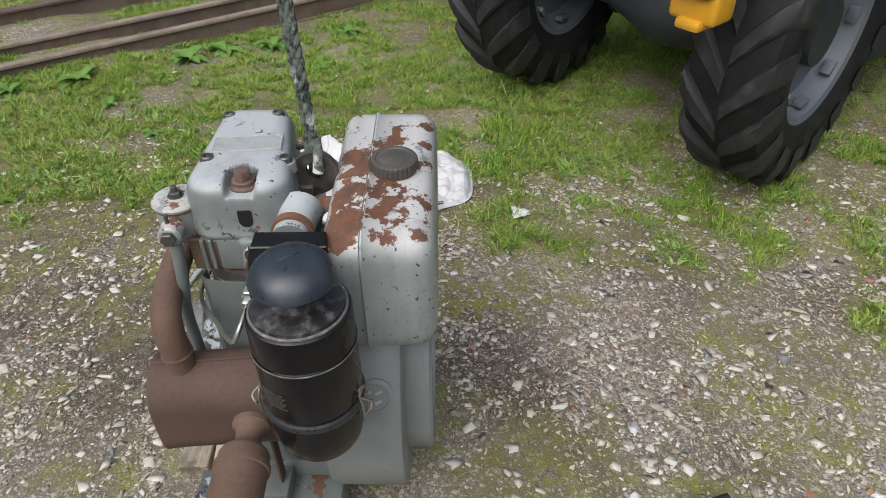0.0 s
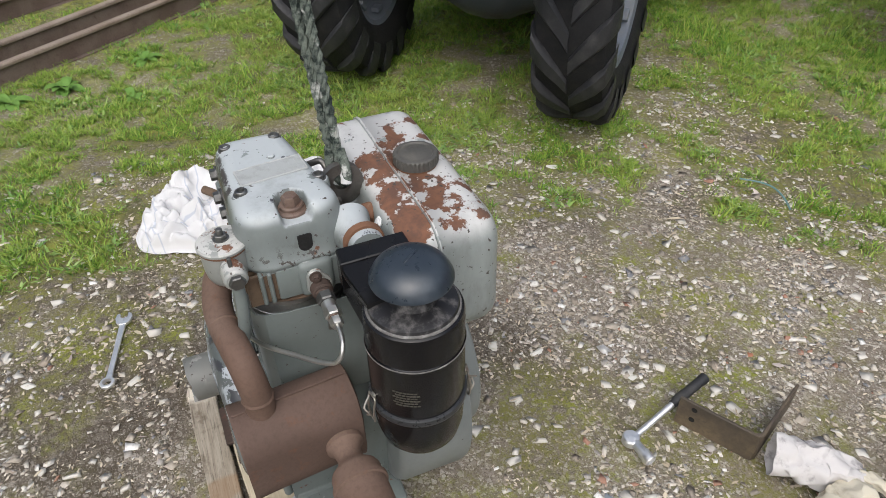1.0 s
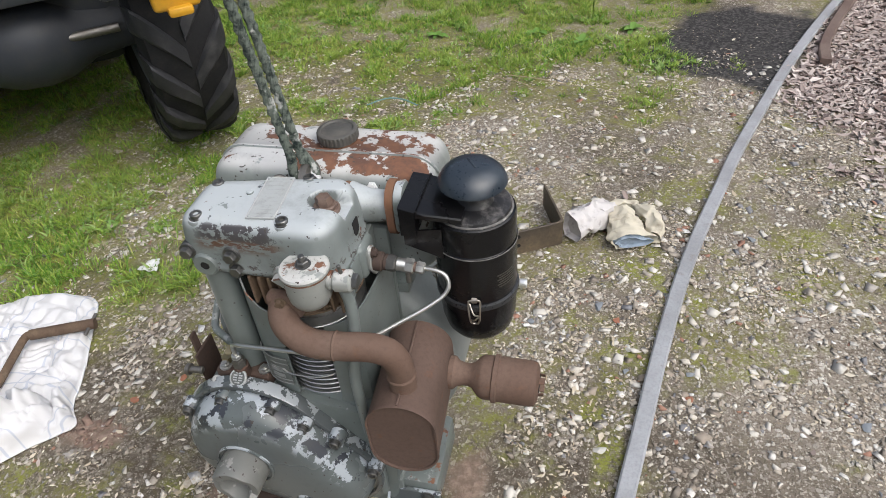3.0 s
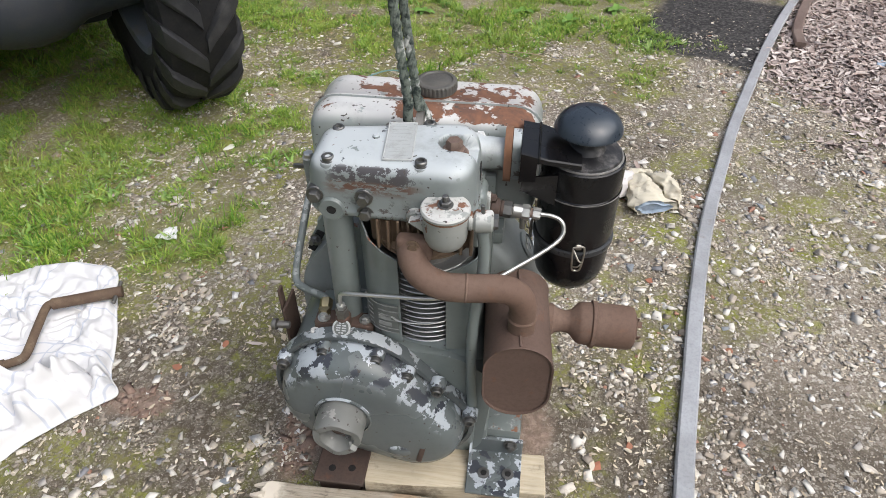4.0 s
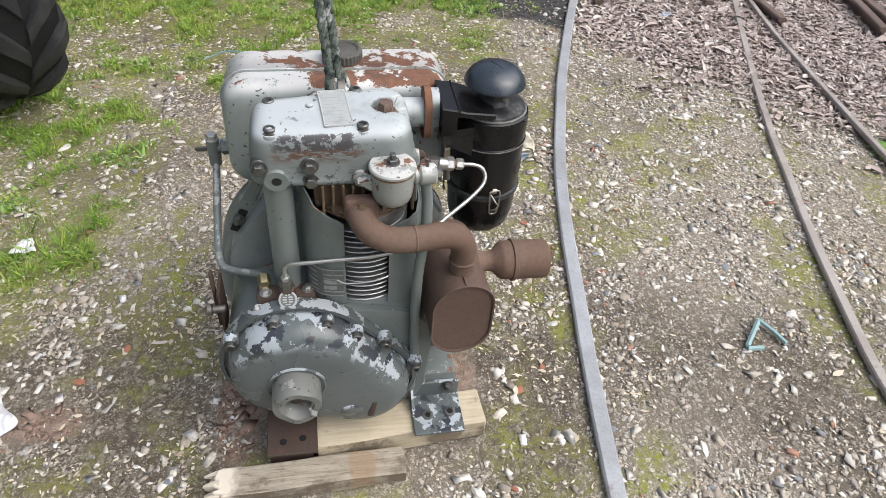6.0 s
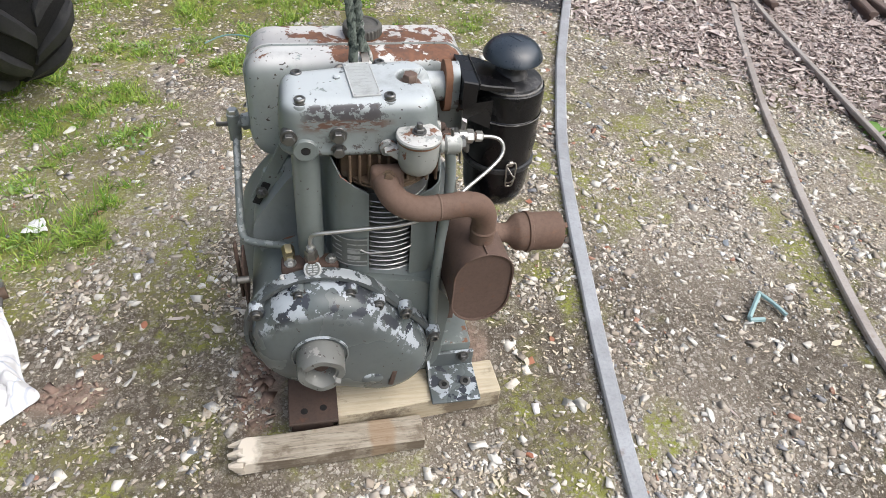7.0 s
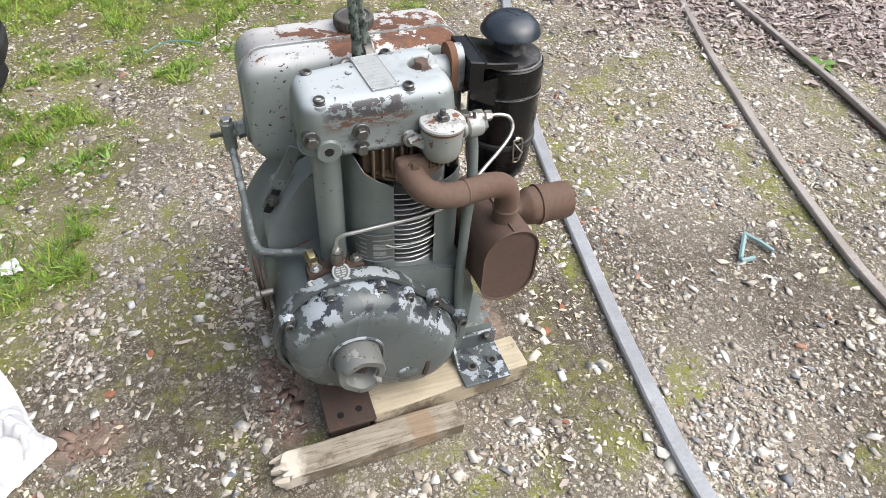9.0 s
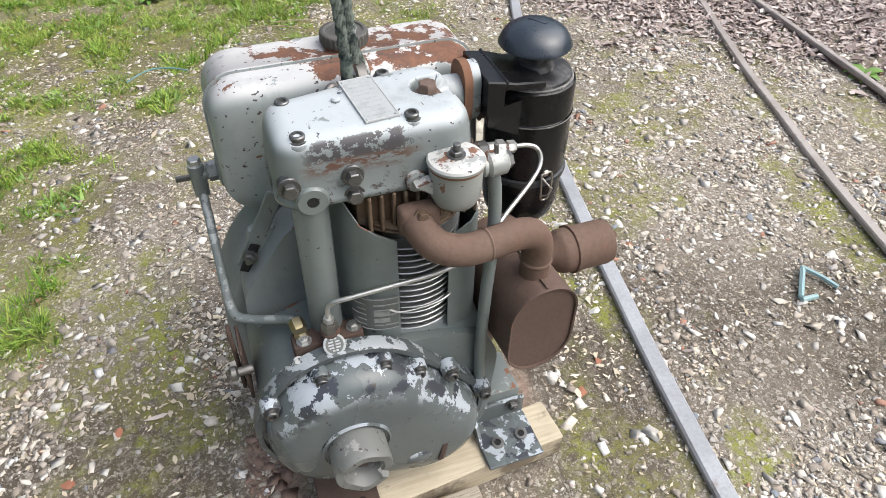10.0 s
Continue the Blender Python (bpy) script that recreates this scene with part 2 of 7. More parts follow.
rim_paint = coat("rim_paint", (0.115, 0.135, 0.165), 0.45, 15.0, (0.16, 0.15, 0.13), 0.8)
yellow_paint = coat("yellow_paint", (0.62, 0.32, 0.02), 0.4, 17.0, (0.22, 0.15, 0.06), 0.5)
maroon_paint = coat("maroon_paint", (0.10, 0.018, 0.035), 0.35, 19.0)
sill_paint = coat("sill_paint", (0.32, 0.33, 0.34), 0.5, 21.0)
# near-black fill that paints the shade inside holes and below the trailer
hollow = coat("dark_hollow", (0.008, 0.008, 0.008), 0.9, 23.0, amount=0.05)
plate_alloy = coat("plate_alloy", (0.37, 0.39, 0.39), 0.4, 25.0, (0.24, 0.24, 0.23), 0.6, scale=60.0)
plate_faint = coat("plate_worn_print", (0.43, 0.44, 0.435), 0.45, 26.0, (0.2, 0.2, 0.19), 0.5, scale=60.0)
plate_line = coat("plate_line", (0.25, 0.26, 0.255), 0.4, 28.0, (0.10, 0.105, 0.10), 0.8, scale=80.0)
plate_dark = coat("plate_dark", (0.10, 0.11, 0.105), 0.45, 27.0, (0.2, 0.2, 0.18), 0.6, scale=40.0)
white_enamel = coat("white_enamel", (0.72, 0.73, 0.73), 0.35, 29.0, (0.3, 0.28, 0.25), 0.4)
badge_pale = coat("badge_metal", (0.42, 0.44, 0.44), 0.35, 30.0, (0.16, 0.15, 0.13), 0.7, scale=70.0)
ring_black = coat("ring_enamel", (0.028, 0.03, 0.033), 0.3, 31.0, (0.14, 0.14, 0.14), 0.4)
rubber_grip = coat("grip_rubber", (0.02, 0.021, 0.024), 0.55, 33.0)
teal_plastic = coat("teal_plastic", (0.27, 0.41, 0.42), 0.45, 35.0, (0.3, 0.33, 0.3), 0.5)
ink = coat("faded_print", (0.055, 0.051, 0.04), 0.5, 37.0)


def timber(name, a, b, seed, axis=0, weathered=False):
    m = Nodes(name, 0.75, 0.0, 0.25)
    s = (1.5, 26, 26) if axis == 0 else (26, 1.5, 26)
    g, w = m.noise(5, 6, 0.6, s, seed), m.noise(4, 4, 0.6, seed=seed)
    col = m.mix(m.ramp(g, 0.3, 0.7), a, b)
    col = m.mix(m.ramp(w, 0.45, 0.75, 0, 0.45), col, tuple(x * 0.55 for x in b))
    fibre = m.noise(9, 7, 0.7, s, seed + 6)
    col = m.mix(m.ramp(fibre, 0.52, 0.66, 0, 0.75 if weathered else 0.25), col, tuple(x * 0.38 for x in b))
    # brown blotches, denser on side and lower faces than on top
    blotch = m.math("ADD", m.noise(11, 6, 0.7, seed=seed + 8), m.ramp(m.up(), 0.3, -0.2, 0.0, 0.16))
    col = m.mix(m.ramp(blotch, 0.54, 0.70, 0, 0.75), col, (0.125, 0.095, 0.068))
    col = m.mix(m.ramp(m.noise(14, 5, 0.7, seed=seed + 4), 0.6, 0.75, 0, 0.5), col, (0.16, 0.11, 0.07))
    if weathered:
        # an old orange stain across it, and a pale fresh break at its end
        across = m.math("ABSOLUTE", m.math("ADD", m.axis(0), m.math("MULTIPLY", m.noise(18, 4, 0.6, seed=2.0), 0.03)))
        col = m.mix(m.ramp(across, 0.036, 0.020, 0, 0.55), col, (0.29, 0.185, 0.105))
        end = m.math("ADD", m.axis(0), m.math("MULTIPLY", m.noise(40, 4, 0.6, seed=6.0), 0.06))
        col = m.mix(m.ramp(end, -0.262, -0.29), col, (0.66, 0.60, 0.51))
    return m.done(col, 0.75, None, g, 0.4, 0.0015)


wood_new = timber("new_pine", (0.56, 0.495, 0.375), (0.47, 0.40, 0.285), 3.0)
wood_break = timber("broken_pine", (0.66, 0.60, 0.51), (0.55, 0.48, 0.39), 5.0)
wood_old = timber("weathered_pine", (0.42, 0.375, 0.305), (0.27, 0.23, 0.18), 7.0, 0, True)


def cloth(name, a, b, seed, scale=10.0):
    m = Nodes(name, 0.9, 0.0, 0.2)
    f, w = m.noise(600, 3, 0.6, seed=seed), m.noise(scale, 5, 0.6, seed=seed)
    return m.done(m.mix(m.ramp(w, 0.5, 0.72), a, b), 0.9, None, f, 0.3, 0.0008)


def checked_cloth():
    """White tea towel with thin blue-grey check lines and oily smudges, in its own plane."""
    m = Nodes("checked_towel", 0.9, 0.0, 0.2)
    m.coord = m.n("ShaderNodeTexCoord").outputs["UV"]
    u, v = m.axis(0), m.axis(1)
    lines = None
    for s, off in ((u, 0.0), (v, 0.0), (u, 0.035), (v, 0.035)):
        w = m.math("ABSOLUTE", m.math("SUBTRACT", m.math("FRACT", m.math("ADD", m.math("MULTIPLY", s, 5.2), off * 5)), 0.5))
        k = m.ramp(w, 0.008, 0.018, 0.55, 0.0)
        lines = k if lines is None else m.math("MAXIMUM", lines, k)
    col = m.mix(lines, (0.655, 0.655, 0.665), (0.36, 0.41, 0.52))
    col = m.mix(m.ramp(m.noise(3.4, 5, 0.65), 0.6, 0.85, 0, 0.4), col, (0.45, 0.42, 0.38))
    crease = m.math("ABSOLUTE", m.math("SUBTRACT", m.noise(9, 4, 0.6, seed=5.0), 0.5))
    return m.done(col, 0.9, None, m.math("ADD", m.math("MULTIPLY", m.noise(300, 2), 0.10), m.math("ADD", m.noise(14, 3, 0.5, seed=5.0), m.math("MULTIPLY", m.ramp(crease, 0.0, 0.16), 0.25))), 0.35, 0.006)


towel = checked_cloth()
glove_white = cloth("glove_cloth", (0.58, 0.56, 0.555), (0.16, 0.145, 0.155), 9.0, 21.0)
glove_tan = cloth("glove_hide", (0.58, 0.54, 0.44), (0.36, 0.32, 0.25), 5.0, 16.0)
glove_blue = cloth("glove_lining", (0.34, 0.42, 0.52), (0.25, 0.3, 0.36), 6.0, 16.0)


def rope_mat():
    m = Nodes("rope_fibre", 0.85, 0.0, 0.2)
    f = m.noise(60, 5, 0.7, seed=2.0)
    col = m.mix(m.ramp(f, 0.35, 0.6), (0.022, 0.032, 0.030), (0.155, 0.18, 0.155))
    col = m.mix(m.ramp(m.noise(26, 4, 0.6, seed=9.0), 0.57, 0.66, 0, 0.9), col, (0.55, 0.56, 0.54))
    return m.done(col, 0.85, None, m.noise(260, 4, 0.7), 0.6, 0.002)


rope_fibre = rope_mat()


def stone_mat(name, lone=False):
    m = Nodes(name, 0.8, 0.0, 0.35)
    r = m.lone() if lone else m.island()
    ramp = m.n("ShaderNodeValToRGB")
    ramp.color_ramp.interpolation = "CONSTANT"
    tones = ((0.0, (0.35, 0.30, 0.245)), (0.20, (0.46, 0.41, 0.345)), (0.42, (0.29, 0.255, 0.215)), (0.52, (0.62, 0.575, 0.505)), (0.74, (0.41, 0.385, 0.355)), (0.83, (0.74, 0.715, 0.67)),
             (0.905, (0.24, 0.245, 0.26)), (0.948, (0.38, 0.21, 0.15)), (0.968, (0.82, 0.81, 0.79)))
    e = ramp.color_ramp.elements
    while len(e) < len(tones):
        e.new(0.5)
    for x, (p, c) in zip(e, tones):
        x.position, x.color = p, (*c, 1)
    m.t.links.new(r, ramp.inputs[0])
    f = m.noise(110, 5, 0.6)
    col = m.mix(m.ramp(f, 0.45, 0.75, 0, 0.4), ramp.outputs[0], (0.16, 0.125, 0.095))
    return m.done(col, 0.8, None, m.noise(220, 4), 0.4, 0.001)


pale_chip = coat("pale_chip", (0.66, 0.635, 0.58), 0.7, 47.0, (0.40, 0.36, 0.30), 0.8, scale=5.0)
gravel_stone, single_stone = stone_mat("gravel_stone"), stone_mat("single_stone", True)


def leafy(name, tones, rough=0.6, spec=0.3):
    m = Nodes(name, rough, 0.0, spec)
    ramp = m.n("ShaderNodeValToRGB")
    e = ramp.color_ramp.elements
    while len(e) < len(tones):
        e.new(0.5)
    for i, (x, c) in enumerate(zip(e, tones)):
        x.position, x.color = i / (len(tones) - 1), (*c, 1)
    m.t.links.new(m.island(), ramp.inputs[0])
    col = m.mix(m.ramp(m.noise(1.6, 3), 0.35, 0.7, 0, 0.35), ramp.outputs[0], tones[-1])
    return m.done(col, rough)


grass_blade = leafy("grass_blade", ((0.055, 0.150, 0.022), (0.105, 0.245, 0.028), (0.175, 0.335, 0.036), (0.27, 0.40, 0.050), (0.40, 0.45, 0.12)))
weed_leaf = leafy("weed_leaf", ((0.085, 0.19, 0.035), (0.14, 0.27, 0.055), (0.20, 0.32, 0.075)), 0.5)
broad_leaf = leafy("broad_leaf", ((0.09, 0.20, 0.045), (0.15, 0.29, 0.06), (0.24, 0.37, 0.09), (0.33, 0.43, 0.17)), 0.5)
dry_flake = leafy("dry_flake", ((0.52, 0.45, 0.33), (0.66, 0.59, 0.46), (0.38, 0.31, 0.22), (0.76, 0.71, 0.60), (0.45, 0.37, 0.27)), 0.75)
dead_leaf = leafy("dead_leaf", ((0.33, 0.26, 0.235), (0.50, 0.425, 0.39), (0.14, 0.10, 0.09), (0.70, 0.63, 0.59), (0.40, 0.325, 0.295)), 0.7)
dry_straw = leafy("dry_straw", ((0.40, 0.33, 0.20), (0.30, 0.24, 0.15), (0.46, 0.40, 0.28)), 0.75)


def ground_mat():
    m = Nodes("yard_ground", 0.9, 0.0, 0.25)
    pale = m.math("ADD", m.math("MULTIPLY", m.attr("cover_grit"), 0.75), m.math("MULTIPLY", m.noise(3.2, 6, 0.68), 0.5))
    soil = m.mix(m.ramp(pale, 0.45, 0.98), (0.090, 0.074, 0.055), (0.295, 0.256, 0.208))
    soil = m.mix(m.ramp(m.noise(34, 6, 0.7), 0.45, 0.75, 0, 0.6), soil, (0.37, 0.325, 0.275))
    soil = m.mix(m.ramp(m.noise(190, 4, 0.7, seed=5.0), 0.53, 0.61, 0, 0.75), soil, (0.085, 0.068, 0.048))
    soil = m.mix(m.ramp(m.noise(230, 3, 0.7, seed=9.0), 0.60, 0.64, 0, 0.8), soil, (0.52, 0.48, 0.42))
    d = m.cells(150, "DISTANCE_TO_EDGE")
    tone = m.n("ShaderNodeSeparateColor")
    m.t.links.new(m.cells(150, "F1", "Color"), tone.inputs[0])
    grit = m.mix(m.ramp(tone.outputs[0], 0.2, 0.9), (0.16, 0.13, 0.10), (0.58, 0.54, 0.47))
    near = m.math("MULTIPLY", m.ramp(d, 0.05, 0.12), m.ramp(tone.outputs[1], 0.42, 0.46))
    d2 = m.cells(72, "DISTANCE_TO_EDGE", seed=3.0)
    tone2 = m.n("ShaderNodeSeparateColor")
    m.t.links.new(m.cells(72, "F1", "Color", 3.0), tone2.inputs[0])
    flake = m.mix(m.ramp(tone2.outputs[0], 0.1, 0.95), (0.20, 0.17, 0.135), (0.60, 0.56, 0.50))
    near2 = m.math("MULTIPLY", m.ramp(m.math("ADD", d2, m.math("MULTIPLY", m.noise(160, 3), 0.16)), 0.15, 0.19), m.ramp(tone2.outputs[1], 0.70, 0.73))
    col = m.mix(m.math("MULTIPLY", near, m.attr("cover_grit")), soil, grit)
    col = m.mix(m.math("MULTIPLY", near2, m.attr("cover_grit")), col, flake)
    col = m.mix(m.math("MULTIPLY", m.attr("cover_moss"), m.math("MULTIPLY", m.ramp(m.noise(22, 6, 0.72, seed=4.0), 0.36, 0.56), m.ramp(m.noise(95, 4, 0.7, seed=24.0), 0.40, 0.56, 0.25, 1.0))), col, m.mix(m.ramp(m.noise(5, 4, 0.6, seed=14.0), 0.4, 0.6), (0.185, 0.175, 0.065), (0.235, 0.255, 0.048)))
    turf = m.mix(m.ramp(m.noise(22, 6, 0.7, seed=8.0), 0.35, 0.65), (0.10, 0.115, 0.03), (0.27, 0.285, 0.05))
    col = m.mix(m.math("MULTIPLY", m.attr("cover_grass"), m.ramp(m.noise(16, 5, 0.7, seed=18.0), 0.35, 0.5, 0.35, 0.85)), col, turf)
    duff = m.mix(m.ramp(m.noise(60, 6, 0.7, seed=3.0), 0.35, 0.65), (0.09, 0.068, 0.058), (0.26, 0.21, 0.185))
    col = m.mix(m.math("MULTIPLY", m.attr("cover_leaf"), 0.8), col, duff)
    ash = m.mix(m.ramp(m.noise(70, 6, 0.7, seed=6.0), 0.4, 0.7), (0.028, 0.028, 0.03), (0.12, 0.115, 0.11))
    col = m.mix(m.attr("cover_ash"), col, ash)
    clay = m.mix(m.ramp(m.noise(40, 6, 0.7, seed=2.0), 0.4, 0.65), (0.21, 0.155, 0.122), (0.35, 0.265, 0.21))
    col = m.mix(m.attr("cover_clay"), col, clay)
    h = m.math("ADD", m.math("ADD", m.math("MULTIPLY", near, 0.6), m.math("MULTIPLY", near2, 1.2)), m.noise(90, 6, 0.7))
    return m.done(col, 0.92, None, h, 0.7, 0.006)


ground_surface = ground_mat()


# dull green of the unseen walls that block low sky light
def blocker_mat():
    m = Nodes("hedge", 0.9, 0.0, 0.2)
    col = m.mix(m.ramp(m.noise(3.0, 8, 0.7), 0.35, 0.65), (0.02, 0.03, 0.012), (0.07, 0.095, 0.035))
    return m.done(col, 0.9, None, m.noise(6.0, 8, 0.7), 1.0, 0.1)


blocker_green = blocker_mat()
string_teal = coat("string_teal", (0.13, 0.26, 0.26), 0.5, 61.0)
clay_clod = rusty("clay_clod", (0.31, 0.215, 0.17), (0.25, 0.175, 0.14), (0.40, 0.22, 0.155), 51.0, 0.9)

# ---- building tools ----
def mesh_of(bm, name, sharp=35.0):
    me = bpy.data.meshes.new(name)
    bmesh.ops.recalc_face_normals(bm, faces=bm.faces[:])
    bm.to_mesh(me)
    bm.free()
    me.polygons.foreach_set("use_smooth", [True] * len(me.polygons))
    me.set_sharp_from_angle(angle=radians(sharp))
    return me


def part(name, bm, material, parent, label="", m=None, sharp=35.0):
    """Links a bmesh as one mesh object under a thing or a part."""
    ob = new(name, mesh_of(bm, name, sharp))
    ob.data.materials.append(material)
    ob.parent = parent
    if m is not None:
        ob.matrix_basis = m
    return tagged(ob, label)


def thing(name, bm, material, label, category, group="", kind="", m=None, sharp=35.0):
    ob = part(name, bm, material, None, label, m, sharp)
    return tagged(ob, label, category, group, kind)


def holder(name, label, category, m=None, group=""):
    ob = new(name)
    ob.empty_display_size = 0.1
    if m is not None:
        ob.matrix_basis = m
    return tagged(ob, label, category, group)


def merge(a, b, m=None):
    """Adds bmesh b, moved by m, to a."""
    if m is not None:
        b.transform(m)
    me = bpy.data.meshes.new("tmp")
    b.to_mesh(me)
    b.free()
    a.from_mesh(me)
    bpy.data.meshes.remove(me)
    return a


def box(x0, x1, y0, y1, z0, z1, bevel=0.004, seg=2):
    bm = bmesh.new()
    bmesh.ops.create_cube(bm, size=1)
    bm.transform(Matrix.Translation(((x0 + x1) / 2, (y0 + y1) / 2, (z0 + z1) / 2)) @ Matrix.Diagonal((x1 - x0, y1 - y0, z1 - z0, 1)))
    if bevel:
        bmesh.ops.bevel(bm, geom=bm.edges[:], offset=bevel, segments=seg, affect="EDGES", profile=0.5)
    return bm


def lathe(profile, seg=32, m=None):
    """Turns (radius, height) pairs round z; the ends are closed."""
    bm = bmesh.new()
    rings = []
    for r, z in profile:
        rings.append([bm.verts.new((r * math.cos(2 * math.pi * i / seg), r * math.sin(2 * math.pi * i / seg), z)) for i in range(seg)])
    for a, b in zip(rings, rings[1:]):
        for i in range(seg):
            bm.faces.new((a[i], a[(i + 1) % seg], b[(i + 1) % seg], b[i]))
    bm.faces.new(rings[0][::-1])
    bm.faces.new(rings[-1])
    if m is not None:
        bm.transform(m)
    return bm


def along(p, q):
    """A pose with its origin at p and its z axis towards q."""
    d = Vector(q) - Vector(p)
    return Matrix.Translation(p) @ d.to_track_quat("Z", "Y").to_matrix().to_4x4()


def rod(p, q, r, seg=20, bevel=0.0):
    n = (Vector(q) - Vector(p)).length
    prof = [(r - bevel, 0), (r, bevel), (r, n - bevel), (r - bevel, n)] if bevel else [(r, 0), (r, n)]
    return lathe(prof, seg, along(p, q))


def smooth_path(points, steps=8):
    """A Catmull-Rom line through the points."""
    ps = [Vector(p) for p in points]
    ps = [ps[0] * 2 - ps[1]] + ps + [ps[-1] * 2 - ps[-2]]
    out = []
    for a, b, c, d in zip(ps, ps[1:], ps[2:], ps[3:]):
        for k in range(steps):
            t = k / steps
            out.append(0.5 * ((2 * b) + (c - a) * t + (2 * a - 5 * b + 4 * c - d) * t * t + (3 * b - a - 3 * c + d) * t ** 3))
    return out + [ps[-2]]


def tube(points, r, seg=14, steps=8, curved=True, wall=0.0):
    """A round pipe along a line; r is one radius or one for each step."""
    ps = smooth_path(points, steps) if curved else [Vector(p) for p in points]
    bm, rings = bmesh.new(), []
    up = Vector((0.137, 0.31, 0.94)).normalized()
    for i, p in enumerate(ps):
        d = (ps[min(i + 1, len(ps) - 1)] - ps[max(i - 1, 0)]).normalized()
        side = (up - d * up.dot(d)).normalized()
        up = side
        other = d.cross(side)
        rr = r[i * (len(r) - 1) // max(len(ps) - 1, 1)] if isinstance(r, (list, tuple)) else r
        rings.append([bm.verts.new(p + (side * math.cos(a) + other * math.sin(a)) * rr) for a in (2 * math.pi * k / seg for k in range(seg))])
    for a, b in zip(rings, rings[1:]):
        for i in range(seg):
            bm.faces.new((a[i], a[(i + 1) % seg], b[(i + 1) % seg], b[i]))
    bm.faces.new(rings[0][::-1])
    bm.faces.new(rings[-1])
    return bm


def hull(circles, count=72, grow=0.0):
    """The outline round some circles (x, y, radius), as points."""
    out = []
    for k in range(4 * count):
        a = 2 * math.pi * k / (4 * count)
        u = (math.cos(a), math.sin(a))
        x, y, r = max(circles, key=lambda c: c[0] * u[0] + c[1] * u[1] + c[2])
        out.append((x + (r + grow) * u[0], y + (r + grow) * u[1]))
    # space the points evenly along the outline
    p = np.array(out + out[:1])
    far = np.concatenate(([0], np.cumsum(np.hypot(*np.diff(p, axis=0).T))))
    at = np.linspace(0, far[-1], count, endpoint=False)
    return list(zip(np.interp(at, far, p[:, 0]).tolist(), np.interp(at, far, p[:, 1]).tolist()))


def loft(sections):
    """Skins closed outlines of one count, given as lists of 3D points; closes the ends."""
    bm = bmesh.new()
    rings = [[bm.verts.new(p) for p in s] for s in sections]
    n = len(rings[0])
    for a, b in zip(rings, rings[1:]):
        for i in range(n):
            bm.faces.new((a[i], a[(i + 1) % n], b[(i + 1) % n], b[i]))
    bm.faces.new(rings[0][::-1])
    bm.faces.new(rings[-1])
    return bm


def hexagon(p, q, r, chamfer=0.15):
    """A hexagon head or nut from p to q with chamfered end."""
    n = (Vector(q) - Vector(p)).length
    return lathe([(r, 0), (r, n * (1 - chamfer)), (r * 0.86, n)], 6, along(p, q))


def bolt(p, way, r=0.008, h=0.007, washer=True, stud=0.0):
    p, way = Vector(p), Vector(way).normalized()
    bm = hexagon(p + way * 0.002, p + way * (h + 0.002), r)
    if washer:
        merge(bm, rod(p, p + way * 0.0025, r * 1.35, 20))
    if stud:
        merge(bm, rod(p + way * h, p + way * (h + stud), r * 0.55, 12))
    return bm


def sheet(name, verts, tris, material, attrs=None, smooth=False):
    """A mesh object from arrays of corners and triangles."""
    me = bpy.data.meshes.new(name)
    verts, tris = np.asarray(verts, np.float32), np.asarray(tris, np.int32)
    k = tris.shape[1]
    me.vertices.add(len(verts))
    me.vertices.foreach_set("co", verts.ravel())
    me.loops.add(tris.size)
    me.loops.foreach_set("vertex_index", tris.ravel())
    me.polygons.add(len(tris))
    me.polygons.foreach_set("loop_start", np.arange(0, tris.size, k, dtype=np.int32))
    if smooth:
        me.polygons.foreach_set("use_smooth", np.ones(len(tris), bool))
    for key, values in (attrs or {}).items():
        me.attributes.new(key, "FLOAT", "POINT").data.foreach_set("value", np.asarray(values, np.float32))
    me.update(calc_edges=True)
    me.materials.append(material)
    return new(name, me)


rng = np.random.default_rng(7)
LATTICE = rng.random((4, 256, 256))


def value_noise(x, y, k=0):
    xi, yi = np.floor(x).astype(int), np.floor(y).astype(int)
    fx, fy = x - xi, y - yi
    fx, fy = fx * fx * (3 - 2 * fx), fy * fy * (3 - 2 * fy)
    g = LATTICE[k % 4]
    at = lambda i, j: g[(xi + i) % 256, (yi + j) % 256]
    return (at(0, 0) * (1 - fx) + at(1, 0) * fx) * (1 - fy) + (at(0, 1) * (1 - fx) + at(1, 1) * fx) * fy


def fbm(x, y, scale, octaves=4, k=0):
    out, amp, tot = 0, 1.0, 0.0
    for o in range(octaves):
        out = out + amp * value_noise(x * scale + 31.7 * o, y * scale + 17.3 * o, k + o)
        tot += amp
        amp *= 0.55
        scale *= 2.03
    return out / tot


def step(v, lo, hi):
    t = np.clip((v - lo) / (hi - lo), 0, 1)
    return t * t * (3 - 2 * t)


def blob(x, y, cx, cy, rx, ry=None):
    return np.exp(-(((x - cx) / rx) ** 2 + ((y - cy) / (ry or rx)) ** 2))

